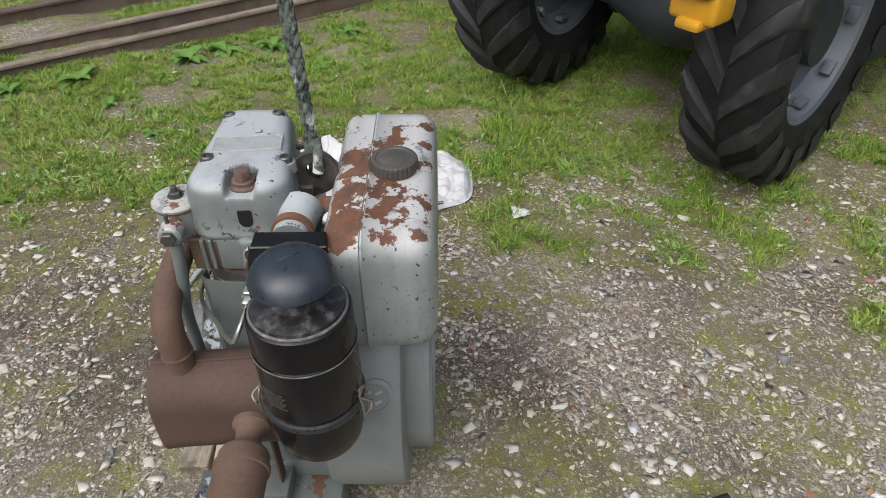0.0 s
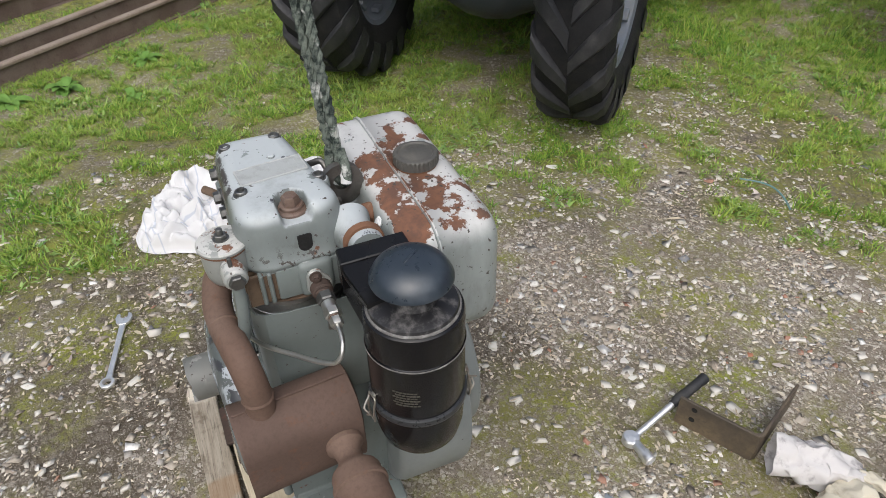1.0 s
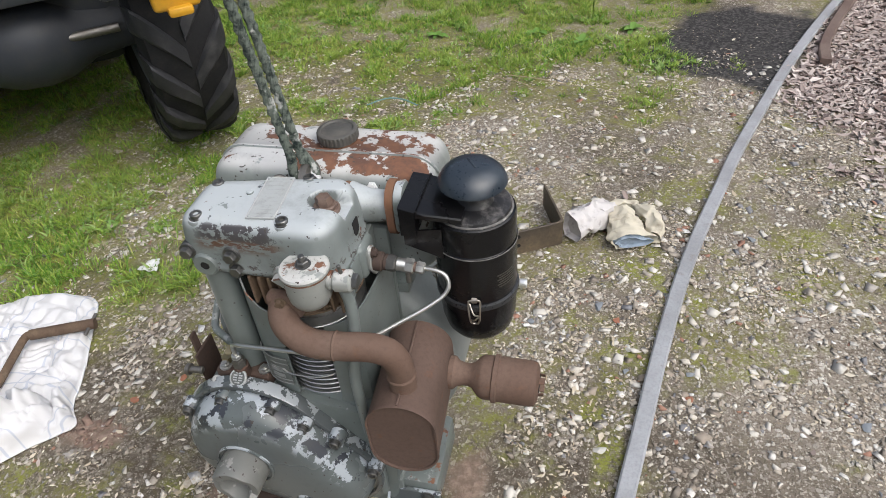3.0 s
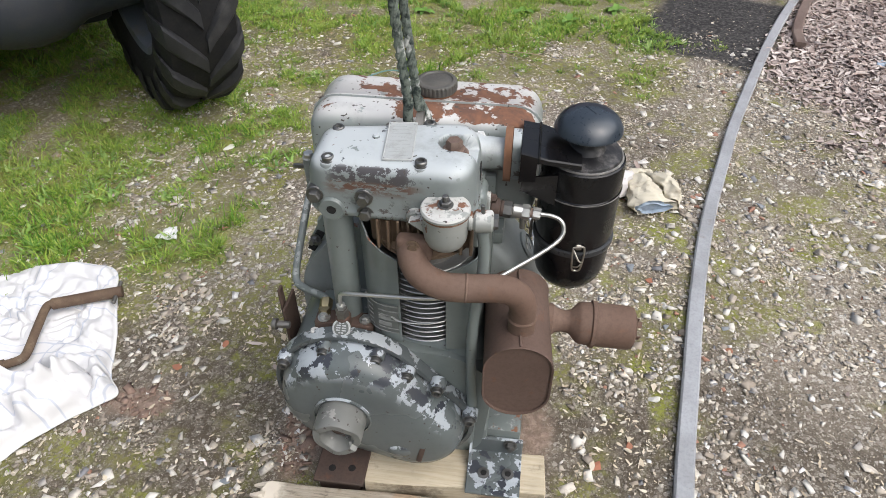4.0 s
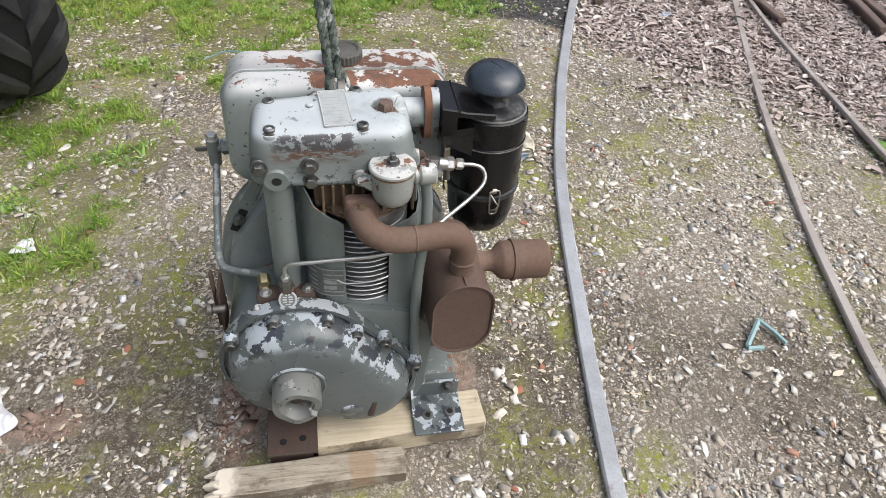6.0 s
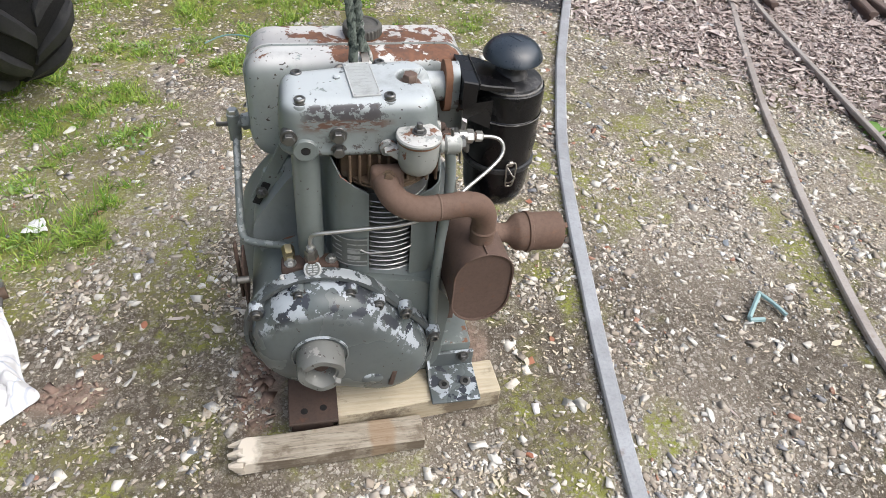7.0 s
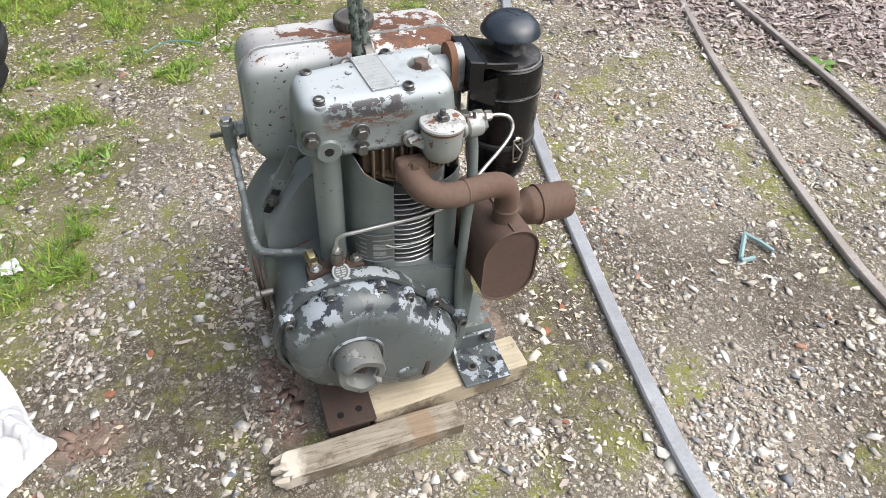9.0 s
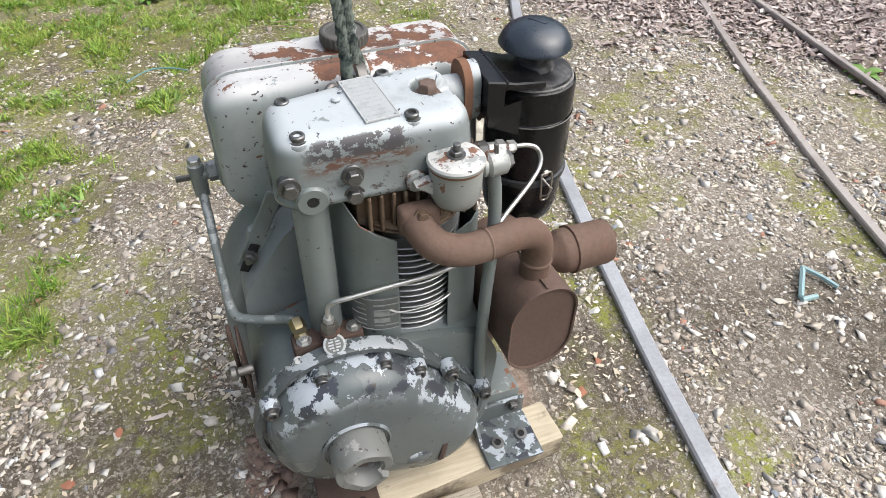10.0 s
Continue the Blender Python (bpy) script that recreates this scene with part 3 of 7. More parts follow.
# ---- the yard ----
def cover(x, y):
    """How much of the ground is grass, moss, leaf litter, ash, clay and grit at a place."""
    f1, f2, f3 = fbm(x, y, 2.2, 4, 0), fbm(x, y, 6.0, 4, 1), fbm(x, y, 1.1, 3, 2)
    edge = np.interp(y, (-1.3, -1.05, -0.75, -0.3, 0.3, 0.6, 1.0, 1.8), (-0.5, -0.62, -0.93, -1.0, -0.88, -0.74, -0.62, -0.64))
    west = 0.62 * step(edge - x, -0.22, 0.22) + 0.38 * step(edge - x, 0.15, 1.0)
    north = (0.45 * step(y, 1.5, 1.9) + 0.55 * step(y, 2.1, 2.7)) * step(-x, -1.3, -0.6)
    g = np.maximum(west * 0.95, north)
    for cx, cy, r in ((-0.84, 0.58, 0.12), (-0.74, 0.8, 0.13), (-1.04, 0.58, 0.14), (-0.86, 1.46, 0.14), (-0.40, 1.72, 0.15), (-0.05, 1.92, 0.16), (-0.75, 1.12, 0.13), (0.65, 2.15, 0.2), (-0.69, 0.72, 0.07), (0.12, 2.2, 0.2), (-0.72, 1.07, 0.1)):
        g = np.maximum(g, 0.85 * blob(x, y, cx, cy, r))
    for cx, cy, rx, ry, a in ((-0.70, 1.60, 0.11, 0.2, 0.8), (-1.28, 0.97, 0.12, 0.10, 0.7), (-1.25, 0.73, 0.15, 0.10, 0.7), (-1.15, 1.46, 0.12, 0.10, 0.6), (-1.36, 1.18, 0.12, 0.1, 0.5), (-1.0, 0.0, 0.30, 0.35, 0.5), (-0.80, -0.25, 0.2, 0.3, 0.8),
                              (-2.6, -1.6, 0.35, 0.35, 0.4), (0.3, 1.4, 0.6, 0.2, 0.5), (-0.85, 2.1, 0.12, 0.15, 0.6), (-2.9, -2.0, 0.3, 0.5, 0.8)):
        g = g * (1 - a * blob(x, y, cx, cy, rx, ry))
    g = np.maximum(g, step(x, 3.45, 3.7) * step(y, 1.6, 2.4))
    g = np.maximum(g, step(np.hypot(x, y), 5.5, 7))
    grass = step(g * 0.9 + (f1 - 0.5) * 1.3 + (f2 - 0.5) * 1.7, 0.26, 0.92)
    grass = grass * step(g, 0.03, 0.18)
    leaf = step(0.55 * (x - 1.25) + 0.62 * (y - 1.75) + (f1 - 0.5) * 0.6 + (f2 - 0.5) * 0.4, -0.08, 0.42) * step(x, 0.95, 1.35) * step(-x, -3.7, -3.3)
    near_rail = np.interp(y, (0.0, 0.53, 0.92, 1.3, 1.7, 2.6, 3.7), (0.64, 0.728, 0.815, 0.93, 1.06, 1.41, 1.92))
    leaf = leaf * step(x - near_rail, -0.04, 0.12)
    ash = step(blob(x, y, 1.13, 2.60, 0.52, 0.55) + (f2 - 0.5) * 0.5, 0.42, 0.56) * step(near_rail - x, -0.06, 0.02)
    ash = np.maximum(ash, 0.8 * step(blob(x, y, 2.9, 1.45, 0.35, 0.3) + (f2 - 0.5) * 0.6, 0.5, 0.7))
    clay = step(np.maximum(blob(x, y, -0.31, -0.03, 0.085, 0.16), np.maximum(blob(x, y, -0.78, -0.02, 0.14, 0.06), 0.8 * blob(x, y, 0.27, 0.02, 0.07, 0.12))) + (f2 - 0.5) * 0.6, 0.4, 0.62)
    moss = 0.0
    for cx, cy, rx, ry in ((0.58, 0.25, 0.10, 0.5), (0.50, -0.25, 0.10, 0.3), (1.46, 0.1, 0.12, 0.5), (0.82, 1.35, 0.2, 0.4), (0.95, 0.62, 0.25, 0.22), (1.25, 0.95, 0.35, 0.25), (0.72, -0.32, 0.1, 0.14), (1.5, 0.3, 0.1, 0.5), (-0.6, 0.45, 0.25, 0.5), (0.2, 0.55, 0.5, 0.25), (-0.75, -0.5, 0.3, 0.5), (0.43, -0.22, 0.16, 0.42), (0.0, 1.3, 0.7, 0.5), (0.4, 0.9, 0.4, 0.3)):
        moss = np.maximum(moss, blob(x, y, cx, cy, rx, ry))
    moss = np.maximum(moss, 1.15 * step(g, 0.05, 0.45))
    moss = np.maximum(moss, 0.52 * (1 - blob(x, y, 1.08, -0.05, 0.4, 0.5)))
    f4 = fbm(x, y, 17.0, 3, 3)
    moss = step(moss * 0.85 + (f2 - 0.5) * 1.0 + (f1 - 0.5) * 0.5 + (f4 - 0.5) * 1.2, 0.33, 0.86)
    grit = 0.62 + 1.5 * (fbm(x, y, 1.7, 4, 3) - 0.5)
    for cx, cy, rx, ry, a in ((1.05, 0.02, 0.35, 0.4, 0.12), (1.35, 1.0, 0.45, 0.4, 0.45), (-0.55, -0.1, 0.4, 0.45, -0.28), (0.42, -0.22, 0.20, 0.38, -0.38), (-0.3, 0.55, 0.3, 0.25, -0.25), (0.85, -0.45, 0.35, 0.2, 0.4), (1.55, 0.75, 0.4, 0.4, 0.35), (0.25, 1.25, 0.5, 0.35, 0.3), (-0.35, 1.2, 0.3, 0.4, 0.3), (0.1, -0.5, 0.4, 0.3, -0.1)):
        grit = grit + a * blob(x, y, cx, cy, rx, ry)
    grit = np.clip(grit, 0.12, 1)
    return grass, moss * (1 - grass), leaf, ash, clay, grit


def level(x, y):
    """The height of the ground."""
    h = 0.016 * (fbm(x, y, 1.3, 3, 1) - 0.5) + 0.010 * (fbm(x, y, 9, 3, 2) - 0.5)
    calm = step(np.hypot(x, y * 1.1), 0.35, 0.9)
    # the ground dips under the tractor
    dip = 0.05 * step(0.62 * (y - 0.2) - 0.78 * (x + 0.2), 0.75, 1.35)
    return h * (0.25 + 0.75 * calm) - 0.006 - dip


def ground():
    near_x, near_y = np.arange(-3.4, 3.61, 0.025), np.arange(-2.4, 4.41, 0.025)
    far = np.concatenate((np.arange(0.1, 6.0, 0.12), (7, 9, 12, 25, 50, 100, 200, 400)))
    gx = np.concatenate((near_x[0] - far[::-1], near_x, near_x[-1] + far))
    gy = np.concatenate((near_y[0] - far[::-1], near_y, near_y[-1] + far))
    x, y = (v.ravel() for v in np.meshgrid(gx, gy))
    n, rows = len(gx), len(gy)
    i = (np.arange(rows - 1)[:, None] * n + np.arange(n - 1)[None, :]).ravel()
    quads = np.stack((i, i + 1, i + n + 1, i + n), 1)
    keys = ("cover_grass", "cover_moss", "cover_leaf", "cover_ash", "cover_clay", "cover_grit")
    ob = sheet("ground", np.stack((x, y, level(x, y)), 1), quads, ground_surface, dict(zip(keys, cover(x, y))), True)
    return tagged(ob, "bare gravelly yard soil with grass, moss and leaf litter", "ground", kind="structure")


ground()

# unseen walls added on every side to block low sky light and darken reflections
for side, (x0, x1, y0, y1) in (("north", (-10.5, 10.5, 10.0, 11.0)), ("south", (-10.5, 10.5, -11.0, -10.0)), ("east", (10.0, 11.0, -10.0, 10.0)), ("west", (-11.0, -10.0, -10.0, 10.0))):
    tagged(thing("wall_" + side, box(x0, x1, y0, y1, -0.05, 4.6, 0.2), blocker_green, "", ""), "tall dark green wall, unseen, added to block low sky light", "hedge", kind="structure")


def scatter(n, x0, x1, y0, y1, r):
    return r.uniform(x0, x1, n), r.uniform(y0, y1, n)


def blades(name, x, y, r, height, width, material, label, category, lean=0.6, way=None):
    """Bent tapering blades, three triangles each, as one object."""
    n = len(x)
    a, b = r.uniform(0, 2 * np.pi, n), r.uniform(0, 2 * np.pi, n)
    if way is not None:
        b = way
    h = height * r.uniform(0.45, 1.25, n) * (0.35 + 0.75 * cover(x, y)[0] + 0.25 * fbm(x, y, 1.7, 2, 1))
    w = width * r.uniform(0.6, 1.3, n)
    d = lean * r.uniform(0.2, 1.3, n) * h
    z = level(x, y) - 0.003
    cx, sx, cb, sb = np.cos(a) * w, np.sin(a) * w, np.cos(b) * d, np.sin(b) * d
    v = np.empty((n, 5, 3), np.float32)
    v[:, 0] = np.stack((x - cx, y - sx, z), 1)
    v[:, 1] = np.stack((x + cx, y + sx, z), 1)
    v[:, 2] = np.stack((x + cx * 0.75 + cb * 0.4, y + sx * 0.75 + sb * 0.4, z + h * 0.62), 1)
    v[:, 3] = np.stack((x - cx * 0.75 + cb * 0.4, y - sx * 0.75 + sb * 0.4, z + h * 0.62), 1)
    v[:, 4] = np.stack((x + cb, y + sb, z + h * 0.95), 1)
    t = np.array([[0, 1, 2], [0, 2, 3], [3, 2, 4]])
    tris = (np.arange(n)[:, None, None] * 5 + t[None]).reshape(-1, 3)
    ob = sheet(name, v.reshape(-1, 3), tris, material)
    return tagged(ob, label, category, kind="stuff")


def clear_of(x, y):
    """Away from the timbers, the engine's foot and the towel."""
    keep = ~((x > -0.28) & (x < 0.33) & (y > -0.22) & (y < 0.36))
    keep &= ~((x > -0.41) & (x < 0.11) & (y > -0.34) & (y < -0.17))
    return keep


def grass():
    r = np.random.default_rng(11)
    # tufts of spreading blades
    cx, cy = scatter(30000, -3.4, 1.5, -2.3, 4.2, r)
    g, moss = cover(cx, cy)[:2]
    keep = (r.random(len(cx)) < 0.55 * g ** 1.2 + 0.008 * moss * (cx < -0.5)) & clear_of(cx, cy) & (np.hypot((cx + 1.17) / 0.28, (cy - 0.05) / 0.40) > 1)
    cx, cy = cx[keep], cy[keep]
    k = r.integers(14, 44, len(cx))
    reach = 0.022 * np.exp(r.normal(0, 0.4, len(cx)))
    cx, cy, reach = np.repeat(cx, k), np.repeat(cy, k), np.repeat(reach, k)
    a, d = r.uniform(0, 6.28, len(cx)), np.sqrt(r.random(len(cx))) * reach
    blades("grass_tufts", cx + d * np.cos(a), cy + d * np.sin(a), r, 0.024, 0.0018, grass_blade, "bright green tufts of yard grass", "grass", 1.4, a)
    x, y = scatter(240000, -3.9, 1.6, -2.5, 5.2, r)
    g = cover(x, y)[0]
    clump = fbm(x, y, 14, 2, 3)
    keep = (r.random(len(x)) < g * (0.12 + 1.1 * step(clump, 0.40, 0.68))) & clear_of(x, y)
    keep &= np.hypot((x + 1.17) / 0.26, (y - 0.05) / 0.38) > 1
    x, y = x[keep], y[keep]
    blades("grass", x, y, r, 0.026, 0.0019, grass_blade, "short green and yellowing yard grass", "grass", 1.1)
    x, y = scatter(15000, -3.9, 1.2, 0.2, 5.2, r)
    g = cover(x, y)[0]
    keep = (r.random(len(x)) < g * step(fbm(x, y, 3, 2, 2), 0.5, 0.7)) & clear_of(x, y)
    blades("tall_grass", x[keep], y[keep], r, 0.07, 0.0026, grass_blade, "taller tufts of green grass", "grass", 0.7)
    # low broad leaves of clover and plantain among the grass
    cx, cy = scatter(9000, -3.6, 1.5, -2.4, 4.6, r)
    g = cover(cx, cy)[0]
    keep = (r.random(len(cx)) < g * (0.10 + 0.9 * step(fbm(cx, cy, 4, 3, 1), 0.48, 0.66))) & clear_of(cx, cy) & (np.hypot((cx + 1.17) / 0.30, (cy - 0.05) / 0.42) > 1)
    cx, cy = np.repeat(cx[keep], 9), np.repeat(cy[keep], 9)
    a, d = r.uniform(0, 6.28, len(cx)), np.sqrt(r.random(len(cx))) * 0.018
    blades("broad_leaves", cx + d * np.cos(a), cy + d * np.sin(a), r, 0.021, 0.0058, broad_leaf, "low broad green leaves growing among the grass", "ground cover", 2.0, a)
    x, y = scatter(26000, -1.6, 3.4, -1.4, 3.4, r)
    keep = (r.random(len(x)) < 0.06 + 0.3 * cover(x, y)[1]) & clear_of(x, y)
    blades("dry_grass", x[keep], y[keep], r, 0.020, 0.0013, dry_straw, "dry straw and dead grass bits", "dry grass", 2.5)


def pebbles(name, n, area, size, seed, density, material=None, label="mixed pale, brown and grey gravel stones", kind_of="gravel"):
    """Angular stones of many sizes, twelve triangles each."""
    r = np.random.default_rng(seed)
    x, y = scatter(n, *area, r)
    keep = (r.random(n) < density(x, y)) & clear_of(x, y)
    x, y = x[keep], y[keep]
    n = len(x)
    ico = np.array([(x, y, z) for z in (-0.7, 0.7) for x, y in ((-0.8, -0.7), (0.8, -0.7), (0.75, 0.7), (-0.75, 0.7))])
    tri = np.array([(0, 2, 1), (0, 3, 2), (4, 5, 6), (4, 6, 7), (0, 1, 5), (0, 5, 4), (1, 2, 6), (1, 6, 5), (2, 3, 7), (2, 7, 6), (3, 0, 4), (3, 4, 7)])
    s = np.minimum(size * np.exp(r.normal(0, 0.5, n)), 0.0185)
    v = ico[None] * (1 + r.uniform(-0.3, 0.3, (n, 8, 1))) + r.uniform(-0.42, 0.42, (n, 8, 3))
    v = v * np.stack((np.ones(n), r.uniform(0.45, 1, n), r.uniform(0.10, 0.30, n)), 1)[:, None] * s[:, None, None]
    a = r.uniform(0, 6.28, n)[:, None]
    vx, vy = v[..., 0] * np.cos(a) - v[..., 1] * np.sin(a), v[..., 0] * np.sin(a) + v[..., 1] * np.cos(a)
    z = level(x, y)
    vz = v[..., 2] + vx * r.normal(0, 0.2, n)[:, None] + vy * r.normal(0, 0.2, n)[:, None]
    v = np.stack((vx + x[:, None], vy + y[:, None], vz + (z + s * 0.10)[:, None]), -1)
    tris = (np.arange(n)[:, None, None] * 8 + tri[None]).reshape(-1, 3)
    ob = sheet(name, v.reshape(-1, 3), tris, material or gravel_stone)
    return tagged(ob, label, kind_of, kind="stuff")


def stone_density(x, y):
    g, m, l, a, c, t = cover(x, y)
    packed = 1 - 0.75 * blob(x, y, 1.08, 0.02, 0.36, 0.40)
    return packed * np.clip((0.16 + 0.84 * step(fbm(x, y, 5.0, 4, 2), 0.42, 0.62)) * (1 - 0.75 * g) * (1 - 0.80 * m) * (1 - 0.85 * l) * (1 - 0.6 * a) * (0.15 + 0.95 * t), 0, 1)


def fallen(name, x, y, size, flat, material, label, category, seed):
    """Curled leaves and flakes, six triangles each, as one object."""
    r = np.random.default_rng(seed)
    n = len(x)
    s = size * np.exp(r.normal(0, 0.4, n))
    base = np.array([(-1, 0, 0), (-0.15, -0.5, 0.25), (-0.15, 0.5, 0.25), (0.55, -0.36, 0.2), (0.55, 0.36, 0.2), (1.1, 0, 0.1), (0.1, 0, 0.0)])
    tri = np.array([(0, 1, 6), (0, 6, 2), (1, 3, 6), (2, 6, 4), (3, 5, 6), (4, 6, 5)])
    v = np.repeat(base[None], n, 0) * (1 + r.uniform(-0.3, 0.3, (n, 7, 1)))
    v[..., 2] *= flat * r.uniform(-1.2, 1.8, n)[:, None]
    v[..., 1] *= r.uniform(0.45, 1.1, n)[:, None]
    v *= s[:, None, None]
    a, b = r.uniform(0, 6.28, n)[:, None], r.normal(0, 0.35 * flat, n)[:, None]
    vx, vz = v[..., 0] * np.cos(b) - v[..., 2] * np.sin(b), v[..., 0] * np.sin(b) + v[..., 2] * np.cos(b)
    px, py = vx * np.cos(a) - v[..., 1] * np.sin(a), vx * np.sin(a) + v[..., 1] * np.cos(a)
    z = level(x, y) + 0.003 + flat * r.uniform(0.002, 0.014, n)
    v = np.stack((px + x[:, None], py + y[:, None], vz + z[:, None]), -1)
    tris = (np.arange(n)[:, None, None] * 7 + tri[None]).reshape(-1, 3)
    return tagged(sheet(name, v.reshape(-1, 3), tris, material), label, category, kind="stuff")


def dead_leaves():
    r = np.random.default_rng(23)
    x, y = scatter(120000, 0.9, 3.6, 0.4, 4.2, r)
    keep = r.random(len(x)) < cover(x, y)[2] * 0.75
    fallen("leaf_litter", x[keep], y[keep], 0.0135, 1.0, dead_leaf, "curled brown dead leaves lying on the yard", "leaf litter", 24)
    # pale flakes of leaf, straw and chip trodden into the gravel
    x, y = scatter(60000, -1.6, 2.4, -1.4, 2.8, r)
    g, m, l, a, c, t = cover(x, y)
    keep = (r.random(len(x)) < (0.10 + 0.9 * step(fbm(x, y, 7.0, 3, 0), 0.42, 0.62)) * (1 - 0.7 * g) * (1 - 0.8 * a) * (1 - 0.6 * blob(x, y, 1.08, 0.02, 0.36, 0.40))) & clear_of(x, y)
    fallen("dry_flakes", x[keep], y[keep], 0.0046, 0.35, dry_flake, "pale dry flakes of leaf and straw trodden into gravel", "leaf litter", 25)
    x, y = scatter(1500, -3.2, 1.2, -2.0, 3.0, r)
    keep = (r.random(1500) < 0.20) & clear_of(x, y)
    fallen("stray_leaves", x[keep], y[keep], 0.0095, 0.8, dead_leaf, "single curled brown leaves lying on grass and gravel", "leaf litter", 26)

# ---- narrow-gauge track ----
def rail(points, label, name="rail", width=0.040, top=0.030, m=rail_top):
    """A rail head on its web along a line on the ground."""
    ps = smooth_path([(*p, 0.0) for p in points], 10)
    w = width / 2

    def run(prof):
        bm, rings = bmesh.new(), []
        for i, p in enumerate(ps):
            d = (ps[min(i + 1, len(ps) - 1)] - ps[max(i - 1, 0)]).normalized()
            side = Vector((d.y, -d.x, 0))
            wob = 0.0006 * math.sin(i * 0.37 + points[0][0])
            rings.append([bm.verts.new(p + side * (s + wob) + Vector((0, 0, z))) for s, z in prof])
        n = len(prof)
        for a, b in zip(rings, rings[1:]):
            for i in range(n):
                bm.faces.new((a[i], a[(i + 1) % n], b[(i + 1) % n], b[i]))
        bm.faces.new(rings[0][::-1])
        bm.faces.new(rings[-1])
        return bm

    head = run([(-w, top - 0.018), (-w, top - 0.005), (-w * 0.78, top), (w * 0.78, top), (w, top - 0.005), (w, top - 0.018), (w * 0.35, top - 0.025), (-w * 0.35, top - 0.025)])
    ob = thing(name, head, m, label, "rail", "track rails", sharp=30)
    part("web", run([(-w * 0.3, -0.05), (-w * 0.3, top - 0.0245), (w * 0.3, top - 0.0245), (w * 0.3, -0.05)]), rust_rail, ob)
    part("foot", run([(-w * 1.5, -0.062), (-w * 1.5, -0.052), (w * 1.5, -0.052), (w * 1.5, -0.062)]), rust_rail, ob)
    return ob


rail(((0.54, -1.7), (0.545, -1.1), (0.553, -0.61), (0.575, -0.38), (0.612, -0.12), (0.662, 0.17), (0.728, 0.53), (0.815, 0.92), (0.93, 1.30), (1.06, 1.70), (1.41, 2.60), (1.92, 3.7)), "worn grey steel rail curving through gravel beside the engine", width=0.046, top=0.018)
rail(((1.41, -1.2), (1.42, -0.55), (1.447, -0.2), (1.502, 0.08), (1.588, 0.42), (1.69, 0.76), (1.815, 1.16), (2.03, 1.75), (2.37, 2.60), (2.75, 3.5)), "worn brown-grey steel rail running into the leaf litter", width=0.034, top=0.018, m=rail_brown)
rail(((1.95, -0.5), (2.03, -0.05), (2.12, 0.45), (2.172, 0.80), (2.21, 1.18), (2.29, 1.94), (2.385, 2.47)), "rusty switch rail lying in dead leaves", width=0.027, m=rail_brown)
rail(((2.48, 3.6), (2.42, 2.9), (2.395, 2.48), (2.40, 2.09)), "short rusty rail end among dead leaves", width=0.045, top=0.05, m=rust_rail)
rail(((3.08, 3.7), (2.98, 2.44), (2.89, 1.92)), "rusty rail end stacked beside the track", width=0.05, top=0.07, m=rust_rail)
rail(((3.18, 3.7), (3.07, 2.44), (3.03, 1.94), (3.02, 1.5)), "long rusty rail lying on leaf litter", width=0.05, top=0.06, m=rust_rail)
rail(((2.03, 3.8), (1.80, 3.30), (1.60, 2.85), (1.49, 2.55), (1.46, 2.36)), "rusty check rail with a flared end", width=0.05, top=0.035, m=rust_rail)
rail(((2.6, 3.6), (2.40, 3.1), (2.26, 2.75), (2.16, 2.5), (2.10, 2.34)), "rusty check rail with a flared end", width=0.05, top=0.035, m=rust_rail)
rail(((-1.55, -2.85), (-2.20, -1.86), (-2.97, -0.73), (-3.7, 0.3), (-4.6, 1.55)), "raised rusty rail beside the grass", width=0.045, top=0.062, m=rail_tan)
rail(((-1.80, -3.0), (-2.45, -2.0), (-3.20, -0.86), (-3.95, 0.2), (-4.85, 1.5)), "raised rusty rail beside the grass", width=0.045, top=0.066, m=rail_tan)
rail(((-2.15, -3.3), (-2.95, -2.22), (-3.75, -1.1), (-4.8, 0.4)), "old brown rail beyond the track", width=0.06, top=0.08, m=rust_rail)

# ---- timbers under and before the engine ----
def plank(x0, x1, w, h, jag, seed):
    """A sawn timber along x with a splintered end at x0."""
    r = random.Random(seed)
    bm = bmesh.new()
    nx, ny = 14, 15
    def ring(x, shift):
        pts = []
        for k in range(ny):
            pts.append((x + shift * (r.uniform(-0.5, 0.5) + math.sin(k * 1.9) * 0.55 + 0.5 * math.cos(k * 0.5)), -w / 2 + w * k / (ny - 1), h))
        for k in range(ny):
            pts.append((x + shift * (r.uniform(-0.5, 0.5) + math.sin(k * 2.3) * 0.4 - 0.5), w / 2 - w * k / (ny - 1), 0))
        return pts
    secs = []
    for i in range(nx + 1):
        t = i / nx
        secs.append([(px, py + 0.0015 * math.sin(9 * t + pz * 40), pz + r.uniform(-0.0006, 0.0006)) for px, py, pz in ring(x0 + (x1 - x0) * t, jag if i == 0 else 0)])
    bm = loft(secs)
    bmesh.ops.triangulate(bm, faces=[f for f in bm.faces if len(f.verts) > 4])
    sharp = [e for e in bm.edges if len(e.link_faces) == 2 and e.calc_face_angle(0) > 1.0]
    bmesh.ops.bevel(bm, geom=sharp, offset=0.0025, segments=1, affect="EDGES")
    return bm


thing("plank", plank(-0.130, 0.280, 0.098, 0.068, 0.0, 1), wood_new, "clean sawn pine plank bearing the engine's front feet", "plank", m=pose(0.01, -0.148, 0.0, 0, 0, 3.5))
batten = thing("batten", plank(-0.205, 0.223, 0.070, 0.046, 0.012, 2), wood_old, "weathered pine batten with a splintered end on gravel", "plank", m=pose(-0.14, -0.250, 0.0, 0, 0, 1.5))

